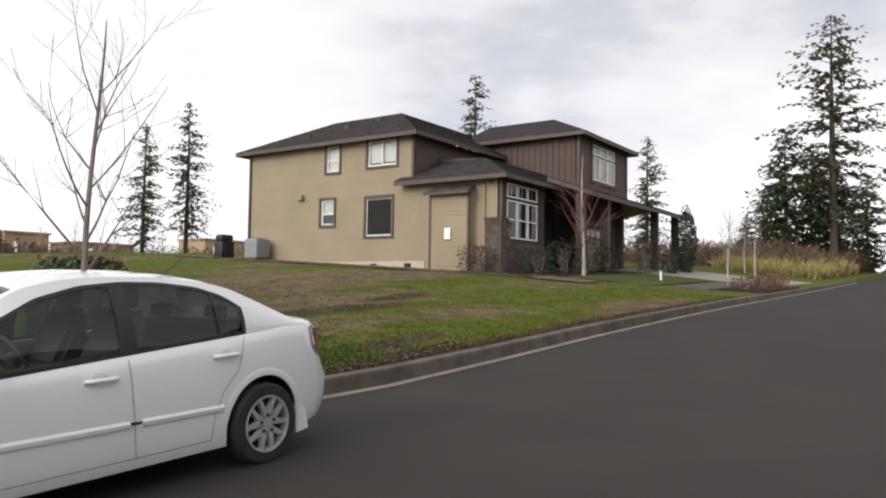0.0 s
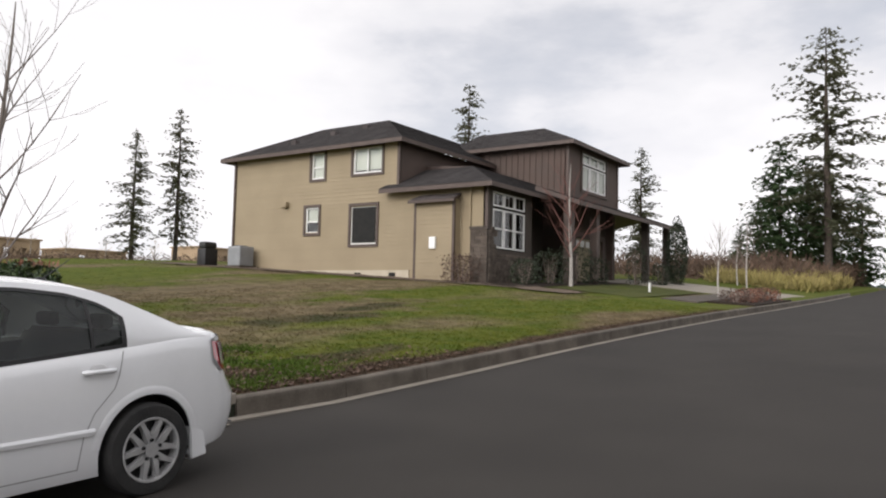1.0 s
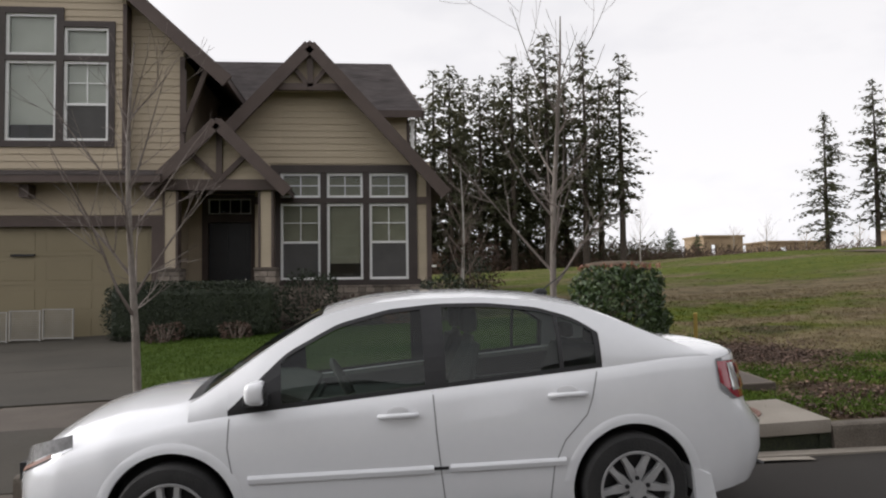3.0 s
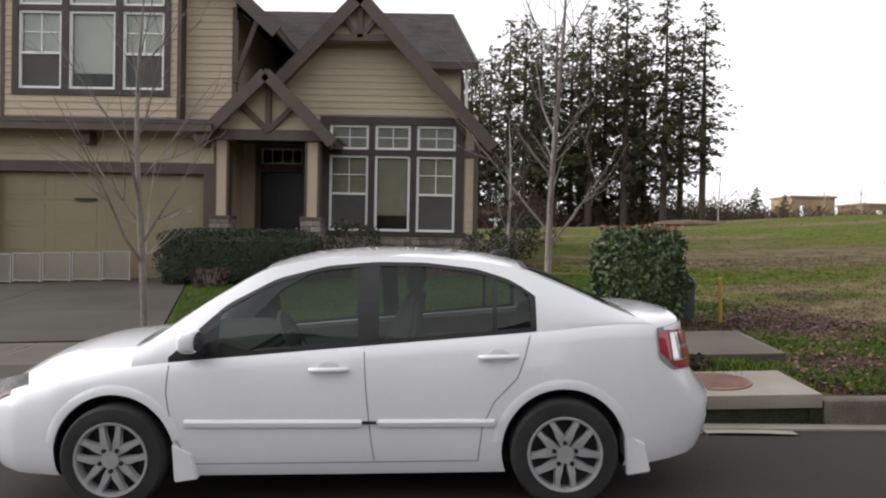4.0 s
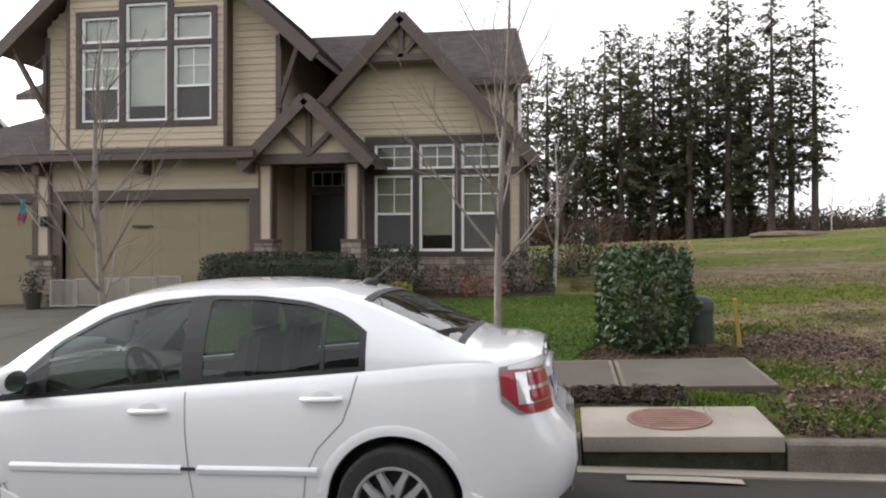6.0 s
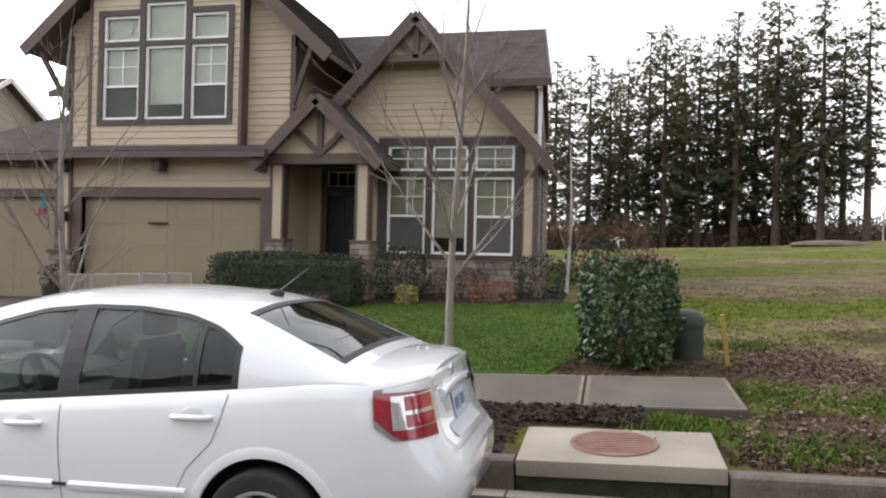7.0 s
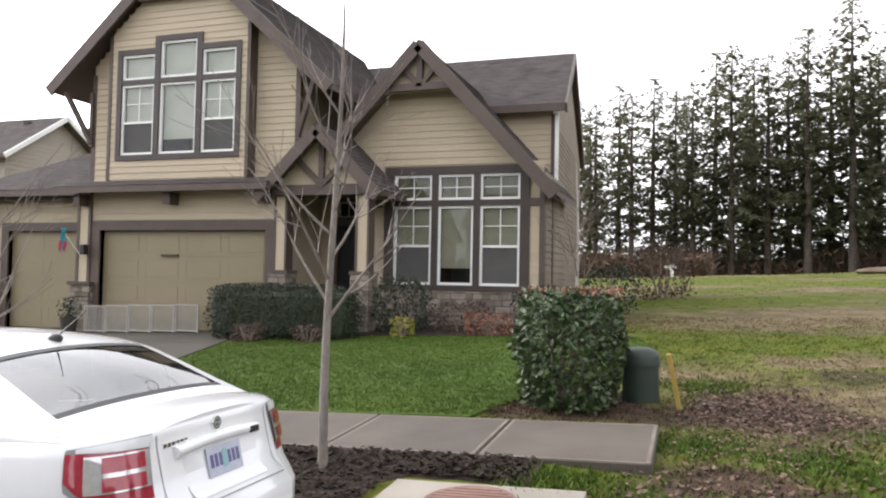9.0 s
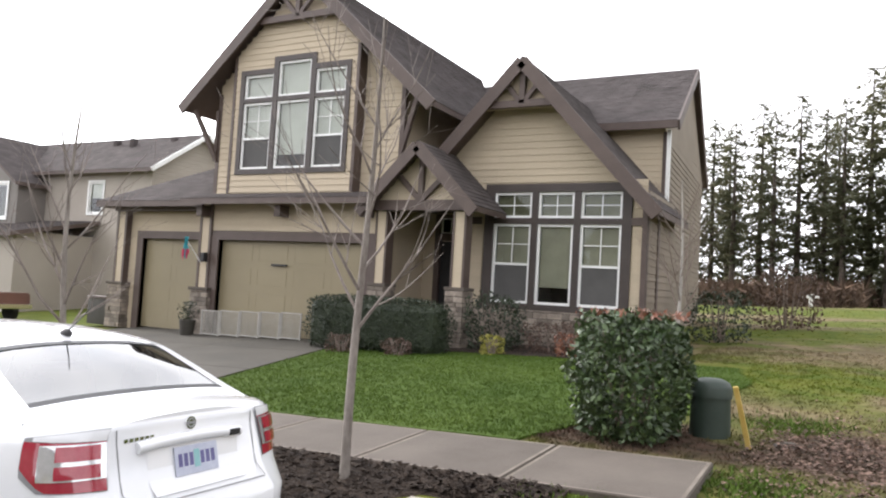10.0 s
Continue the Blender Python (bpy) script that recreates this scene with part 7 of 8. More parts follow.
def bare_tree(seed, height, fork, r0, bark, twig, label, spread=0.5, limbs=13):
    """A young leafless tree: a slim trunk with rising limbs that fork twice."""
    rng = random.Random(seed)
    t = thing("bare_tree", (0, 0, 0), label, "tree")
    bm = bmesh.new()
    path, rad = [], []
    for i in range(13):
        f = i / 12
        path.append(Vector((0.05 * math.sin(f * 4 + seed), 0.05 * math.cos(f * 5 + seed), f * height * 0.86 - 0.08)))
        rad.append(r0 * (1 - f) ** 0.75 + 0.006)
    rad[0] *= 1.15
    tube(bm, path, rad, 9)
    part("trunk", bm, bark, t, smooth=60)
    tb_ = bmesh.new()

    def grow(p, d, length, r, level):
        n = 5
        pts, rs = [p.copy()], [r]
        q, dd = p.copy(), d.copy()
        for i in range(n):
            dd = (dd + Vector((rng.gauss(0, 0.07), rng.gauss(0, 0.07), 0.07 + rng.gauss(0, 0.06)))).normalized()
            q = q + dd * length / n
            pts.append(q.copy())
            rs.append(max(0.0022, r * (1 - (i + 1) / n * 0.8)))
        tube(tb_, pts, rs, 5 if level == 0 else 3)
        if level < 2:
            for i in range(4 if level == 0 else 2):
                k = rng.randint(1, n - 1)
                side = dd.orthogonal()
                side.rotate(Matrix.Rotation(rng.uniform(0, 6.3), 3, dd))
                grow(pts[k], (dd + side * rng.uniform(0.45, 0.8)).normalized(), length * rng.uniform(0.35, 0.6), rs[k] * 0.65, level + 1)
    for i in range(limbs):
        f = fork / height + (0.80 - fork / height) * (i / (limbs - 1)) ** 1.1
        base = path[0].lerp(path[-1], f)
        k = min(11, int(f * 12))
        base = path[k].lerp(path[k + 1], f * 12 - k)
        a = i * 2.4 + rng.uniform(-0.5, 0.5)
        d = Vector((math.cos(a) * spread * 1.5, math.sin(a) * spread * 1.5, 1.0)).normalized()
        grow(base, d, height * (0.42 - 0.22 * f) * rng.uniform(0.8, 1.15), rad[k] * 0.48, 0)
    part("crown", tb_, twig, t)
    return t


t1 = bare_tree(4, 4.7, 1.5, 0.036, BARK, PALETWIG, "young leafless street tree with pale bark", 0.62, 11)
t1.matrix_basis = pose(-0.64, 1.05, GZ(-0.64, 1.05), 0, 0, 20)
t2 = bare_tree(9, 4.6, 1.2, 0.038, BARK, PALETWIG, "slim leafless street tree with forked pale limbs", 0.6, 11)
t2.matrix_basis = pose(-4.85, 1.32, GZ(-4.85, 1.32), 0, 0, 100)
t3 = bare_tree(12, 4.4, 1.0, 0.042, BIRCH, TWIG, "slim leafless tree with whitish bark beside the house", 0.5, 13)
t3.matrix_basis = pose(-0.3, 12.4, GZ(-0.3, 12.4))
t4 = bare_tree(15, 6.8, 1.4, 0.085, BIRCH, REDTWIG, "leafless ornamental tree with reddish twigs", 0.6, 15)
t4.matrix_basis = pose(28.0, 8.3, GZ(28.0, 8.3))
for i, (x, y, s) in enumerate(((33.0, 2.9, 0.8), (41.0, 3.4, 0.95), (52.0, 6.5, 0.7), (21.5, 60, 1.1))):
    b = bare_tree(30 + i, 5.6 * s, 1.4, 0.045, BIRCH, TWIG, "slim leafless birch with white bark", 0.4, 12)
    b.matrix_basis = pose(x, y, GZ(x, y) - 0.03, 0, 0, i * 70)


def fir(seed, height, width, start, dens, needle, label, ragged=0.35):
    """A conifer: a straight trunk and whorls of drooping boughs with sprays of needles and gaps between."""
    rng = random.Random(seed)
    t = thing("conifer", (0, 0, 0), label, "tree")
    bm = bmesh.new()
    tube(bm, [(0, 0, -0.5), (0.05, 0.02, height * 0.35), (0, 0.06, height * 0.7), (0, 0, height)], [height * 0.016, height * 0.013, height * 0.007, 0.02], 8)
    part("trunk", bm, FIRBARK, t, smooth=60)
    verts, faces = [], []
    n = int(height * dens)
    for i in range(n):
        f = start + (1 - start) * (i + rng.uniform(0, 1)) / n
        g = (f - start) / (1 - start)
        env = (1 - g) ** 0.62 * (0.55 + 0.45 * min(1, g * 5))
        ln = width * env * rng.uniform(1 - ragged * 1.6, 1 + ragged * 0.6) + 0.25
        a = rng.uniform(0, 6.283)
        z0 = f * height
        rise = rng.uniform(-0.25, 0.12) + 0.45 * g
        dx, dy = math.cos(a), math.sin(a)
        m = max(3, int(ln * 3.2))
        for j in range(m):
            s = (j + rng.uniform(0.1, 0.9)) / m
            if s < 0.12:
                continue
            droop = -0.22 * ln * s * s
            p = Vector((dx * ln * s + rng.gauss(0, 0.10), dy * ln * s + rng.gauss(0, 0.10), z0 + rise * ln * s + droop + rng.gauss(0, 0.16)))
            sp = (0.30 + 0.45 * (1 - s) * min(1.0, ln / 3)) * rng.uniform(0.7, 1.3)
            for q in range(3):
                ang = a + rng.uniform(-1.3, 1.3)
                d = Vector((math.cos(ang), math.sin(ang), rng.uniform(-0.75, 0.35))) * sp
                w = Vector((-math.sin(ang), math.cos(ang), rng.uniform(-0.5, 0.5))) * sp * 0.22
                k = len(verts)
                verts.extend([p - w, p + w, p + d * 0.6 + w * 0.9 - Vector((0, 0, 0.05)), p + d, p + d * 0.55 - w * 0.9 - Vector((0, 0, 0.08))])
                faces.extend([(k, k + 1, k + 2), (k, k + 2, k + 3), (k, k + 3, k + 4)])
        # the bough itself
        k = len(verts)
        e = Vector((dx * ln * 0.9, dy * ln * 0.9, z0 + rise * ln * 0.9 - 0.18 * ln))
        u = Vector((-dy, dx, 0)) * 0.03
        verts.extend([Vector((0, 0, z0)) - u, Vector((0, 0, z0)) + u, e, Vector((0, 0, z0 - 0.07))])
        faces.extend([(k, k + 1, k + 2), (k, k + 2, k + 3), (k + 1, k + 3, k + 2)])
    ob = soup("crown", verts, faces, needle)
    under(ob, t)
    return t


firs = [fir(101, 23, 5.1, 0.14, 6.3, FIR, "tall dark fir with ragged drooping boughs"), fir(102, 22, 4.3, 0.24, 5.8, FIR, "tall dark fir with a bare lower trunk"),
        fir(103, 21, 5.5, 0.10, 6.9, FIR, "tall dense dark fir")]
rngf = random.Random(77)
line = [(-9.0, 84, 0.86, 0), (-7.6, 78, 0.80, 1), (-6.2, 86, 0.95, 2), (-4.6, 80, 0.82, 1), (-3.2, 90, 0.98, 0), (-2.0, 79, 0.84, 1), (-0.6, 83, 0.92, 0), (0.8, 88, 0.98, 2), (2.2, 80, 0.88, 1),
        (3.6, 84, 1.02, 0), (4.8, 79, 1.06, 2), (6.0, 88, 1.02, 0), (7.1, 80, 0.96, 1), (8.3, 84, 1.06, 2), (9.6, 79, 1.0, 0), (10.8, 86, 1.10, 2), (12.2, 80, 1.10, 0), (13.6, 84, 0.98, 2), (15.0, 79, 1.02, 0), (16.2, 86, 0.98, 1), (17.7, 80, 1.0, 1),
        (5.4, 93, 1.0, 2), (9.0, 94, 1.02, 2), (12.9, 93, 1.0, 0), (1.4, 95, 0.95, 0), (-5.4, 94, 0.9, 0)]
for i, (deg, dist, s, k) in enumerate(line):
    x, y = -1.0 + dist * math.sin(radians(deg)), -6 + dist * math.cos(radians(deg))
    m = pose(x, y, GZ(x, y), 0, 0, rngf.uniform(0, 360)) @ Matrix.Diagonal((s, s, s, 1))
    if i < 3:
        ft = firs[i]
        ft.matrix_basis = m
    else:
        ft = copy_thing(firs[k], pose(x, y, GZ(x, y), 0, 0, rngf.uniform(0, 360)))
        ft.scale = (s, s, s)
    ft["group"] = "line of firs beyond the field"
    ft["label"] = ("tall dark fir with ragged drooping boughs", "tall dark fir with a bare lower trunk", "tall dense dark fir")[k if i >= 3 else i] + (" in the far row" if dist > 90 else "")


def plant(k, deg, dist, h, label="", eye=(-4.2, -6.65)):
    x, y = eye[0] + dist * math.sin(radians(deg)), eye[1] + dist * math.cos(radians(deg))
    base = (23, 22, 21)[k]
    ft = copy_thing(firs[k], pose(x, y, GZ(x, y) - 0.2, 0, 0, deg * 37))
    ft.scale = (h / base,) * 3
    ft["label"], ft["group"] = label, ""
    return ft


plant(2, 33.1, 84, 14.0, "dark fir standing alone beyond the field")
plant(0, 36.0, 86, 17.0, "taller dark fir beside another beyond the field")
plant(1, 57.3, 88, 21.5, "fir top showing over the roof")
plant(2, 70.2, 82, 13.5, "dark fir behind the porch")
plant(1, 67.9, 86, 11.5, "thin fir behind the porch")
big = fir(110, 26, 9.0, 0.17, 6.0, FIR, "very tall open fir beside the street end", 0.5)
big.matrix_basis = pose(79, 4.2, GZ(79, 4.2))
for i, (deg, dist, h) in enumerate(((79.6, 84, 11), (81.2, 88, 13), (78.4, 80, 8), (82.6, 92, 12), (84.6, 96, 11), (77.0, 78, 5))):
    x, y = -4.2 + dist * math.sin(radians(deg)), -6.65 + dist * math.cos(radians(deg))
    if i == 0:
        cedar = fir(120, 14, 5.0, 0.03, 13, FIRGREEN, "broad dark green conifer at the street end", 0.25)
        cedar.matrix_basis = pose(x, y, GZ(x, y))
        cedar["group"] = "conifers at the street end"
    else:
        c = copy_thing(cedar, pose(x, y, GZ(x, y), 0, 0, deg * 51))
        c.scale = (h / 14,) * 3
columnar = bush("columnar_cedar", 41.3, 42.7, 7.0, 8.4, GZ(41, 7.8), GZ(41, 7.8) + 4.2, 3000, 0.16, BOXLEAF, "narrow dark columnar evergreen", "tree", 61, 0.05, 0, None, 0.6)
for i, (deg, dist, h) in enumerate(((25.2, 120, 5.5), (27.0, 125, 4.5))):
    x, y = -2.9 + dist * math.sin(radians(deg - 3)), -6.4 + dist * math.cos(radians(deg - 3))
    c = copy_thing(cedar, pose(x, y, GZ(x, y), 0, 0, deg * 31))
    c.scale = (h / 14,) * 3
    c["label"], c["group"] = "small dark conifer far over the field", ""


# brush and dry grass far off, each one mass
def scrub(name, boxes_, n, size, material, label, category, seed, up=1.5):
    rng = random.Random(seed)
    verts, faces = [], []
    for i in range(n):
        x0, x1, y0, y1, h = boxes_[i % len(boxes_)]
        x, y = rng.uniform(x0, x1), rng.uniform(y0, y1)
        p = Vector((x, y, GZ(x, y) + (rng.random() ** 1.4) * h * (0.6 + 0.5 * noise.noise(Vector((x * 0.15, y * 0.15, seed))))))
        a = Vector((rng.gauss(0, 1), rng.gauss(0, 1), up + rng.gauss(0, 1))).normalized() * size * rng.uniform(0.6, 1.5)
        b = a.orthogonal().normalized() * size * rng.uniform(0.05, 0.14)
        k = len(verts)
        verts.extend([p - b, p + b, p + a])
        faces.append((k, k + 1, k + 2))
    return tagged(soup(name, verts, faces, material), label, category, "", "stuff")


scrub("brush", [(58, 92, 2.5, 30, 2.8), (62, 95, 2, 14, 3.2)], 12000, 0.9, BRAMBLE, "bare brown brush at the end of the street", "brush", 1)
scrub("undergrowth", [(-16, 34, 72, 88, 3.0), (-12, 4, 66, 78, 3.2)], 12000, 0.9, BRAMBLE, "dark bare undergrowth below the firs", "brush", 2)
scrub("dark_undergrowth", [(-16, 32, 74, 90, 4.0), (-10, 24, 78, 90, 5.5)], 12000, 1.0, FIR, "dark evergreen undergrowth below the firs", "brush", 3, 0.6)
scrub("tall_grass", [(52, 74, 1.5, 9, 1.1)], 7000, 0.6, DRYGRASS, "tall yellow dry grass at the street end", "grass", 4, 3)
scrub("meadow_brush", [(30, 110, 80, 122, 2.2)], 7000, 1.0, BRAMBLE, "far brown brush beyond the field", "brush", 5)


# building sites far over the field
def shell_house(x, y, w, d, h, label):
    z = GZ(x, y)
    t = thing("unfinished_building", (x, y, z), label, "building", "building site")
    wm = part("wall", wall_mesh(x - w / 2, x + w / 2, z - 1, Top((x - w / 2, z + h), (x + w / 2, z + h)), [(x - w * 0.3, x - w * 0.2, z + h * 0.3, z + h * 0.7), (x + w * 0.1, x + w * 0.2, z + h * 0.3, z + h * 0.7)], y, y + 0.3), PLYWOOD, t)
    each("side_wall", [(x - w / 2, x - w / 2 + 0.3, y + 0.3, y + d, z - 1, z + h)], PLYWOOD, t)
    each("side_wall", [(x + w / 2 - 0.3, x + w / 2, y + 0.3, y + d, z - 1, z + h)], PLYWOOD, t)
    part("roof_deck", box(x - w / 2 - 0.3, x + w / 2 + 0.3, y - 0.3, y + d + 0.3, z + h, z + h + 0.3), PLYWOOD, t)


shell_house(57, 118, 7, 8, 4.4, "half-built building in raw wood sheathing")
shell_house(70, 117, 11, 8, 2.8, "long low half-built building in raw wood sheathing")
shell_house(92, 112, 10, 8, 4.0, "half-built building in raw wood sheathing")

for i, (x, y, h) in enumerate(((54.0, 108.0, 7.0), (60.5, 110.0, 8.5), (66.0, 108.0, 6.0), (75.0, 108.0, 6.5))):
    b = bare_tree(60 + i, h, 1.2, 0.09, BIRCH, DRYTWIG, "far leafless tree with yellowish twigs", 0.7, 14)
    b.matrix_basis = pose(x, y, GZ(x, y) - 0.05, 0, 0, i * 50)

# far woods along the horizon
rngw = random.Random(9)
for ring, (dist, hh) in enumerate(((330, 9), (520, 17))):
    verts, faces = [], []
    steps = 900
    for i in range(steps + 1):
        a = math.tau * i / steps
        h = hh * (0.55 + 0.5 * noise.noise(Vector((math.cos(a) * 9, math.sin(a) * 9, ring))) + rngw.uniform(0, 0.28))
        for r, z in ((dist, -6), (dist + 6, 3.0 + max(2, h)), (dist + 40, -6)):
            verts.append((r * math.cos(a), r * math.sin(a), z))
    for i in range(steps):
        k = 3 * i
        faces.extend([(k, k + 3, k + 4, k + 1), (k + 1, k + 4, k + 5, k + 2)])
    tagged(soup("far_woods", verts, faces, FARWOOD), "far dark woods along the horizon", "woods", "", "stuff")

# ================= small things =================
ped = thing("utility_pedestal", (1.64, 4.5, GZ(1.64, 4.5)), "dark green plastic utility pedestal with a domed top", "utility box")
pb = bmesh.new()
disc(pb, (1.64, 4.5, GZ(1.64, 4.5) + 0.19), 0.215, 0.205, 0.46, "z", 28)
part("base", pb, GREENBOX, ped, smooth=40)
pb = bmesh.new()
prev = [(0.222, 0.40), (0.218, 0.50), (0.19, 0.565), (0.11, 0.60), (0.001, 0.605)]
rings = [[pb.verts.new((1.64 + r * math.cos(k * math.tau / 28), 4.5 + r * math.sin(k * math.tau / 28), GZ(1.64, 4.5) + z)) for k in range(28)] for r, z in prev]
for p, q in zip(rings, rings[1:]):
    for k in range(28):
        pb.faces.new((p[k], p[(k + 1) % 28], q[(k + 1) % 28], q[k]))
part("dome", pb, GREENBOX, ped, smooth=50)
stake = bmesh.new()
beam(stake, (2.10, 4.12, GZ(2.1, 4.1) - 0.1), (1.97, 3.82, 1.09), 0.05, 0.022)
bmesh.ops.bevel(stake, geom=stake.edges[:], offset=0.003, segments=1, affect="EDGES")
tagged(link("survey_stake", stake, YELLOW), "leaning yellow-painted wooden survey stake in the grass", "stake")

fence = thing("folding_fence", (-10.6, 10.6, GZ(-10.6, 10.6)), "low white plastic lattice fence across the drive", "fence")
for i in range(5):
    x0 = -12.3 + i * 0.68
    zf = drive_z(x0 + 0.3, 10.6) + 0.02
    pn = part("fence_panel", boxes([(x0, x0 + 0.03, 10.58, 10.62, zf, zf + 0.66), (x0 + 0.62, x0 + 0.65, 10.58, 10.62, zf, zf + 0.66), (x0 + 0.03, x0 + 0.62, 10.58, 10.62, zf + 0.63, zf + 0.66), (x0 + 0.03, x0 + 0.62, 10.58, 10.62, zf + 0.02, zf + 0.05)]), LATTICE, fence)
    lt = bmesh.new()
    for j in range(15):
        xx = x0 + 0.05 + j * 0.04
        add_box(lt, xx, xx + 0.010, 10.595, 10.603, zf + 0.05, zf + 0.63)
    for j in range(11):
        add_box(lt, x0 + 0.03, x0 + 0.62, 10.604, 10.610, zf + 0.085 + j * 0.05, zf + 0.095 + j * 0.05)
    part("lattice", lt, LATTICE, pn)["kind"] = "stuff"

flag = thing("garden_flag", (-12.9, 10.75, 2.2), "blue and pink cloth streamer on a short pole", "flag")
fb = bmesh.new()
tube(fb, [(-12.82, 10.95, 2.25), (-13.05, 10.5, 2.95)], [0.012, 0.01], 6)
part("pole", fb, WHITEV, flag)
for nm, m_, x0, z0, z1 in (("cloth", CYAN, -13.06, 2.62, 2.95), ("streamer", PINK, -13.10, 2.30, 2.62), ("streamer", CYAN, -13.0, 2.36, 2.64), ("streamer", PINK, -12.95, 2.34, 2.62)):
    fb = bmesh.new()
    rows = [[fb.verts.new((x0 + s * 0.16 + 0.02 * math.sin(z * 20), 10.5 + 0.03 * math.sin(s * 9 + z * 14), z)) for s in span(0, 1 if nm == "cloth" else 0.45, 4)] for z in span(z0, z1, 6)]
    for p, q in zip(rows, rows[1:]):
        for k in range(4):
            fb.faces.new((p[k], p[k + 1], q[k + 1], q[k]))
    bmesh.ops.solidify(fb, geom=fb.faces[:], thickness=0.004)
    part(nm, fb, m_, flag)
crate = thing("storage_box", (-18.0, 12.0, floor_at(-17.3, 12.0)), "dark brown storage box beside the garage corner", "box")
zc_ = floor_at(-17.3, 12.0)
part("body", box(-18.7, -17.65, 11.9, 12.5, zc_, zc_ + 0.82, 0.02), POT, crate, smooth=30)
part("lid", box(-18.73, -17.62, 11.87, 12.53, zc_ + 0.82, zc_ + 0.90, 0.02), TRIM, crate, "brown lid", smooth=30)
lan = thing("wall_lantern", (-12.72, 10.9, 2.35), "small dark wall lantern on the garage column", "lamp")
part("lantern_body", box(-12.78, -12.64, 10.84, 10.98, 2.3, 2.55, 0.02), BLACKP, lan)
part("bracket", box(-12.74, -12.68, 10.95, 11.03, 2.5, 2.56), BLACKP, lan)
pot = thing("planter", (-12.75, 10.55, drive_z(-12.7, 10.5)), "dark planter with a small evergreen beside the garage", "planter")
zp = drive_z(-12.7, 10.5)
part("pot", disc(bmesh.new(), (-12.75, 10.55, zp + 0.2), 0.17, 0.22, 0.4, "z", 20), POT, pot, smooth=40)
rngp = random.Random(3)
leaf_cloud("foliage", [Vector((-12.75 + rngp.gauss(0, 0.11), 10.55 + rngp.gauss(0, 0.11), zp + 0.4 + rngp.random() * 0.5)) for _ in range(320)], 0.07, rngp, pot, BOXLEAF)
for x, y in ((30.5, 5.4), ):
    sg = thing("marker_post", (x, y, GZ(x, y)), "short white marker post at the lawn edge", "post")
    part("post", box(x - 0.06, x + 0.06, y - 0.04, y + 0.04, GZ(x, y), GZ(x, y) + 0.45, 0.01), WHITEV, sg)
vp = thing("valve_post", (1.0, 41, GZ(1, 41)), "small white post far in the field", "post")
part("post", box(0.9, 1.1, 40.95, 41.05, GZ(1, 41), GZ(1, 41) + 0.7, 0.01), WHITEV, vp)
part("crossbar", box(0.6, 1.4, 40.95, 41.05, GZ(1, 41) + 0.5, GZ(1, 41) + 0.62, 0.01), WHITEV, vp)
mound = bmesh.new()
bmesh.ops.create_uvsphere(mound, u_segments=20, v_segments=8, radius=1, matrix=Matrix.Translation((11.9, 37, GZ(11.9, 37))) @ Matrix.Diagonal((2.2, 1.1, 0.28, 1)))
tagged(link("soil_mound", mound, SOIL, 60), "low mound of dark bare soil in the field", "mound")
rubble = bmesh.new()
prism(rubble, [(0, 0), (0.1, 0.09), (0.3, 0.08), (0.36, 0.0)], -0.1, 0.1)
bmesh.ops.bevel(rubble, geom=rubble.edges[:], offset=0.04, segments=2, affect="EDGES")
rubble.transform(pose(2.25, 4.35, GZ(2.4, 4.3) - 0.06, 0, 0, 25))
tagged(link("rock", rubble, CONCRETE), "half-buried pale flat rock in the dead leaves", "rock")


# grass blades, fallen leaves and bark as masses
def tufts(name, n, place, height, width, material, label, category, seed, lie=0.35):
    rng = random.Random(seed)
    verts, faces = [], []
    for i in range(n):
        x, y = place(rng)
        z = rough_lot(x, y) if name != "lawn_blades" else lawn_h(x, y)
        for j in range(3):
            a = rng.uniform(0, 6.283)
            h = height * rng.uniform(0.5, 1.3)
            dx, dy = rng.gauss(0, lie) * h, rng.gauss(0, lie) * h
            ox, oy = x + rng.gauss(0, 0.03), y + rng.gauss(0, 0.03)
            k = len(verts)
            verts.extend([(ox - math.cos(a) * width, oy - math.sin(a) * width, z - 0.005), (ox + math.cos(a) * width, oy + math.sin(a) * width, z - 0.005), (ox + dx, oy + dy, z + h)])
            faces.append((k, k + 1, k + 2))
    return tagged(soup(name, verts, faces, material), label, category, "", "stuff")


def near_field(rng):
    while True:
        x, y = 0.1 + 24 * rng.random() ** 1.6, 0.25 + 14 * rng.random() ** 1.5
        if not (x < 1.95 and 1.55 < y < 3.1) and not (x < 1.58 and y < 1.0) and not (x < 1.05 and y < 1.7) and not (x < 1.4 and 4.6 < y < 11):
            return x, y


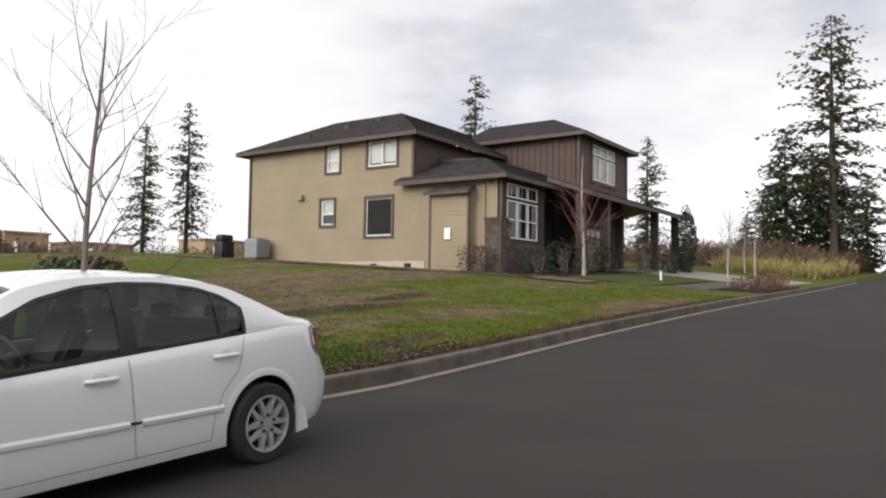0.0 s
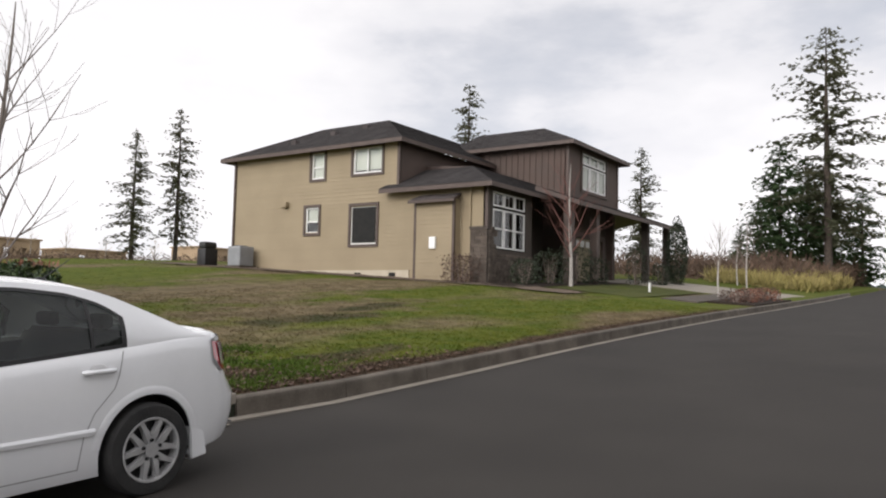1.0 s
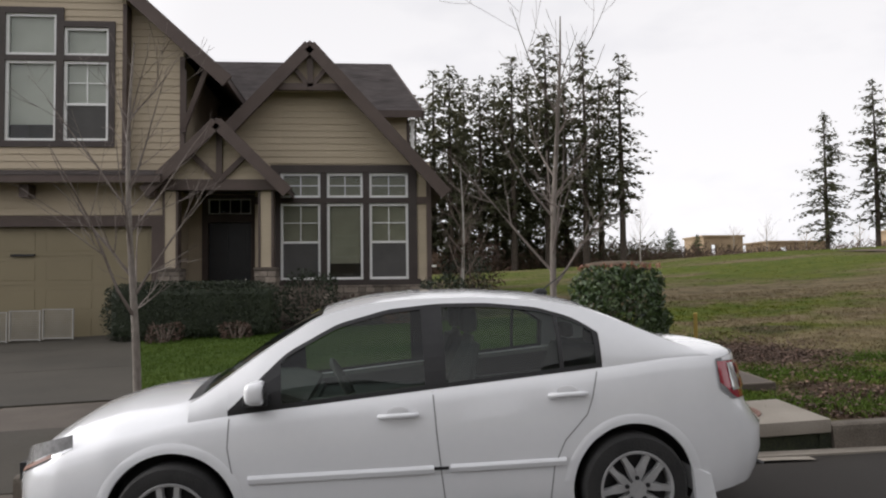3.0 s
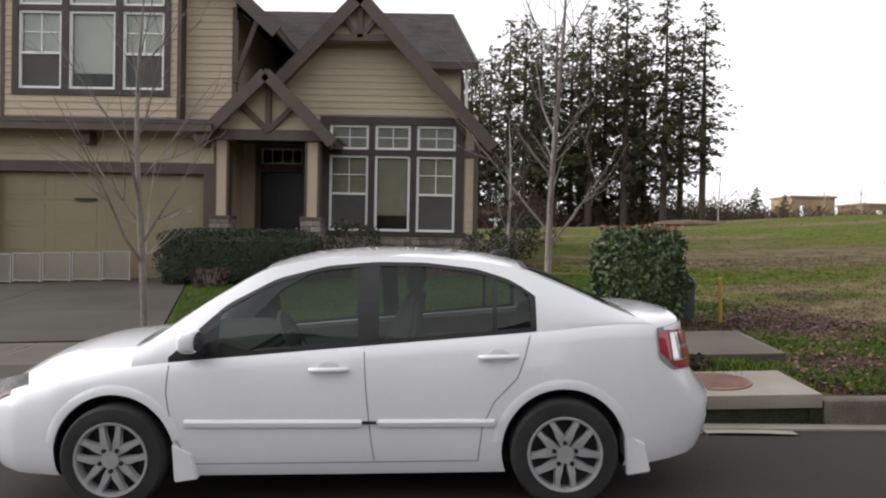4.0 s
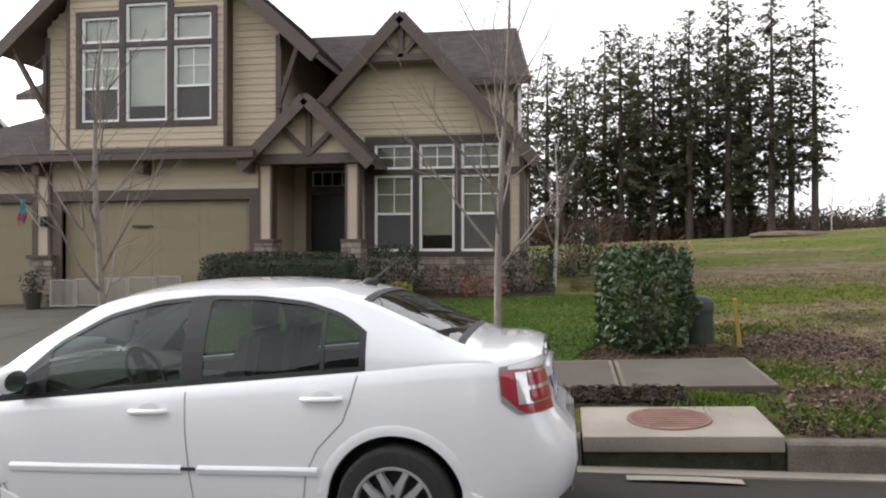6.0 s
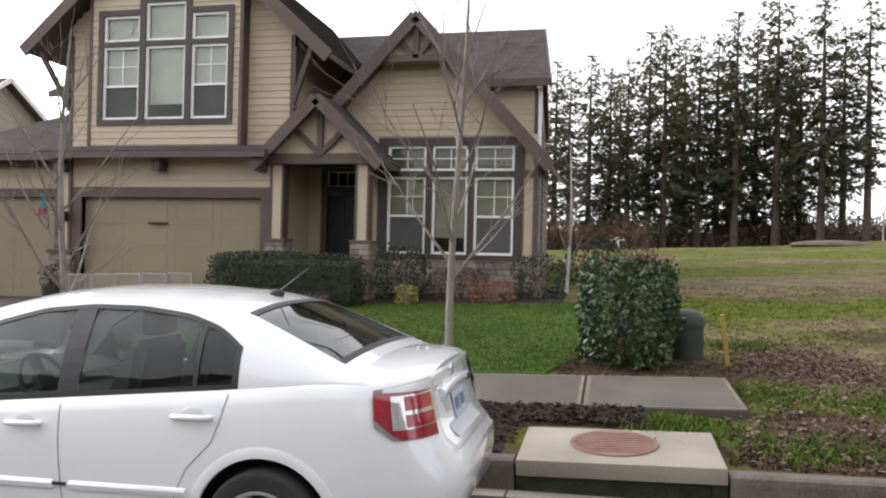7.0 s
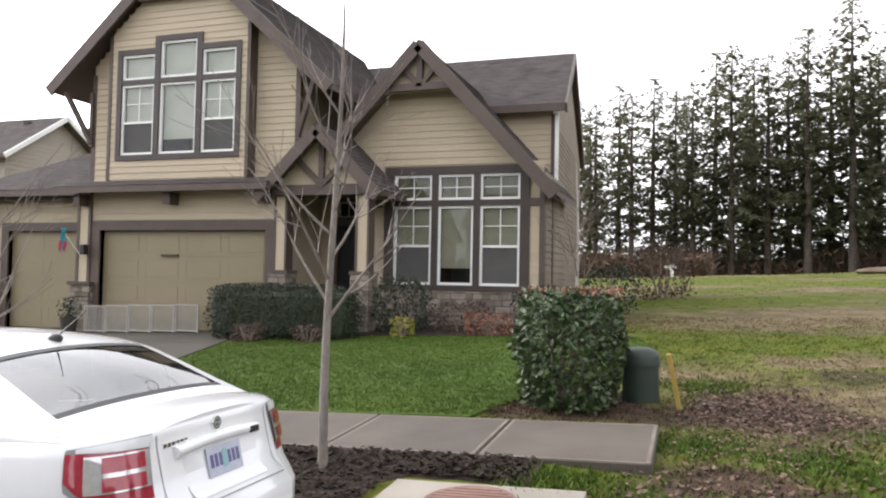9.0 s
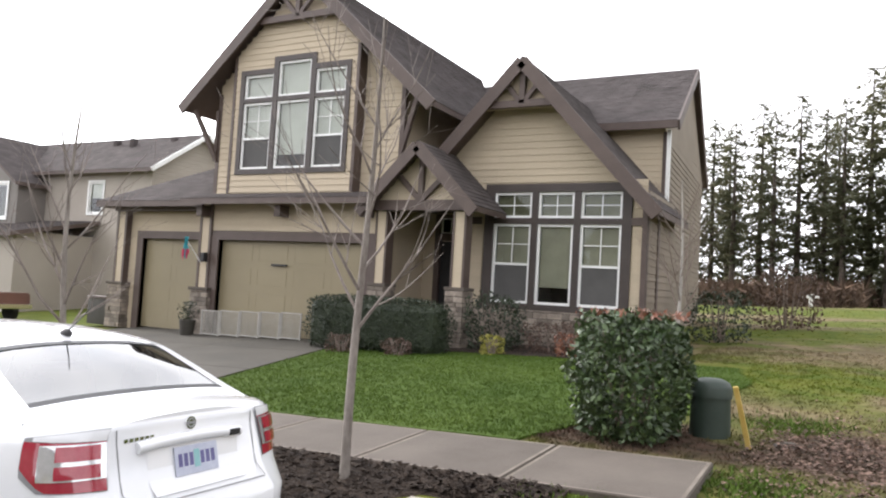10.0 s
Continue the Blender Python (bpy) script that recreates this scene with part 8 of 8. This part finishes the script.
tufts("field_grass", 30000, near_field, 0.032, 0.011, BLADE, "rough field grass, green and straw-coloured", "grass", 1, 0.6)
tufts("far_field_grass", 14000, lambda r: (r.uniform(-1, 60), r.uniform(11, 44)), 0.016, 0.03, BLADE, "rough field grass, green and straw-coloured", "grass", 2, 0.6)
tufts("lawn_blades", 24000, lambda r: (lambda y: (r.uniform(drive_edge(y) + 0.05, lawn_right(y) + 0.05), y))(r.uniform(3.06, 10.2)), 0.030, 0.007, LAWNBLADE, "short green lawn grass", "grass", 3, 0.4)
tufts("weeds", 2200, lambda r: (lambda c: (c[0] + r.gauss(0, 0.3), max(0.3, c[1] + r.gauss(0, 0.22))))(r.choice(((2.3, 2.6), (3.2, 2.2), (2.2, 0.7), (3.9, 1.6), (2.4, 5.4), (4.2, 3.2), (3.4, 0.9), (1.3, 1.2)))), 0.06, 0.012, LAWNBLADE, "green weeds at the field edge", "grass", 4, 0.7)


def flakes(name, n, place, size, material, label, category, seed, lift=0.012):
    rng = random.Random(seed)
    verts, faces = [], []
    for i in range(n):
        x, y = place(rng)
        z = rough_lot(x, y) + lift + rng.random() * 0.03
        a, s = rng.uniform(0, 6.283), size * rng.uniform(0.5, 1.4)
        c, d = math.cos(a) * s, math.sin(a) * s
        t = [rng.uniform(-0.5, 0.5) * s for _ in range(4)]
        k = len(verts)
        verts.extend([(x - c, y - d, z + t[0]), (x + d * 0.6, y - c * 0.6, z + t[1]), (x + c, y + d, z + t[2]), (x - d * 0.6, y + c * 0.6, z + t[3])])
        faces.extend([(k, k + 1, k + 2), (k, k + 2, k + 3)])
    return tagged(soup(name, verts, faces, material), label, category, "", "stuff")


def leaf_patch(rng):
    while True:
        x, y = rng.gauss(2.95, 0.6), rng.gauss(3.9, 1.05)
        if x > 1.95 and y > 0.3:
            return x, y


flakes("fallen_leaves", 2800, leaf_patch, 0.024, LITTER, "brown dead leaves lying in the grass", "leaves", 1, 0.02)
flakes("kerb_leaves", 900, lambda r: (1.7 + 5 * r.random() ** 1.5, 0.25 + abs(r.gauss(0, 0.7))), 0.028, LITTER, "brown dead leaves along the kerb", "leaves", 2)
flakes("bark_chips", 4200, lambda r: (lambda x: (x, r.uniform(0.22, 1.58) if x < 0.0 else r.uniform(0.98, 1.58)))(r.uniform(-3.5, 1.0)), 0.03, MULCH, "dark bark chips of the planting strip", "mulch", 3, 0.03)
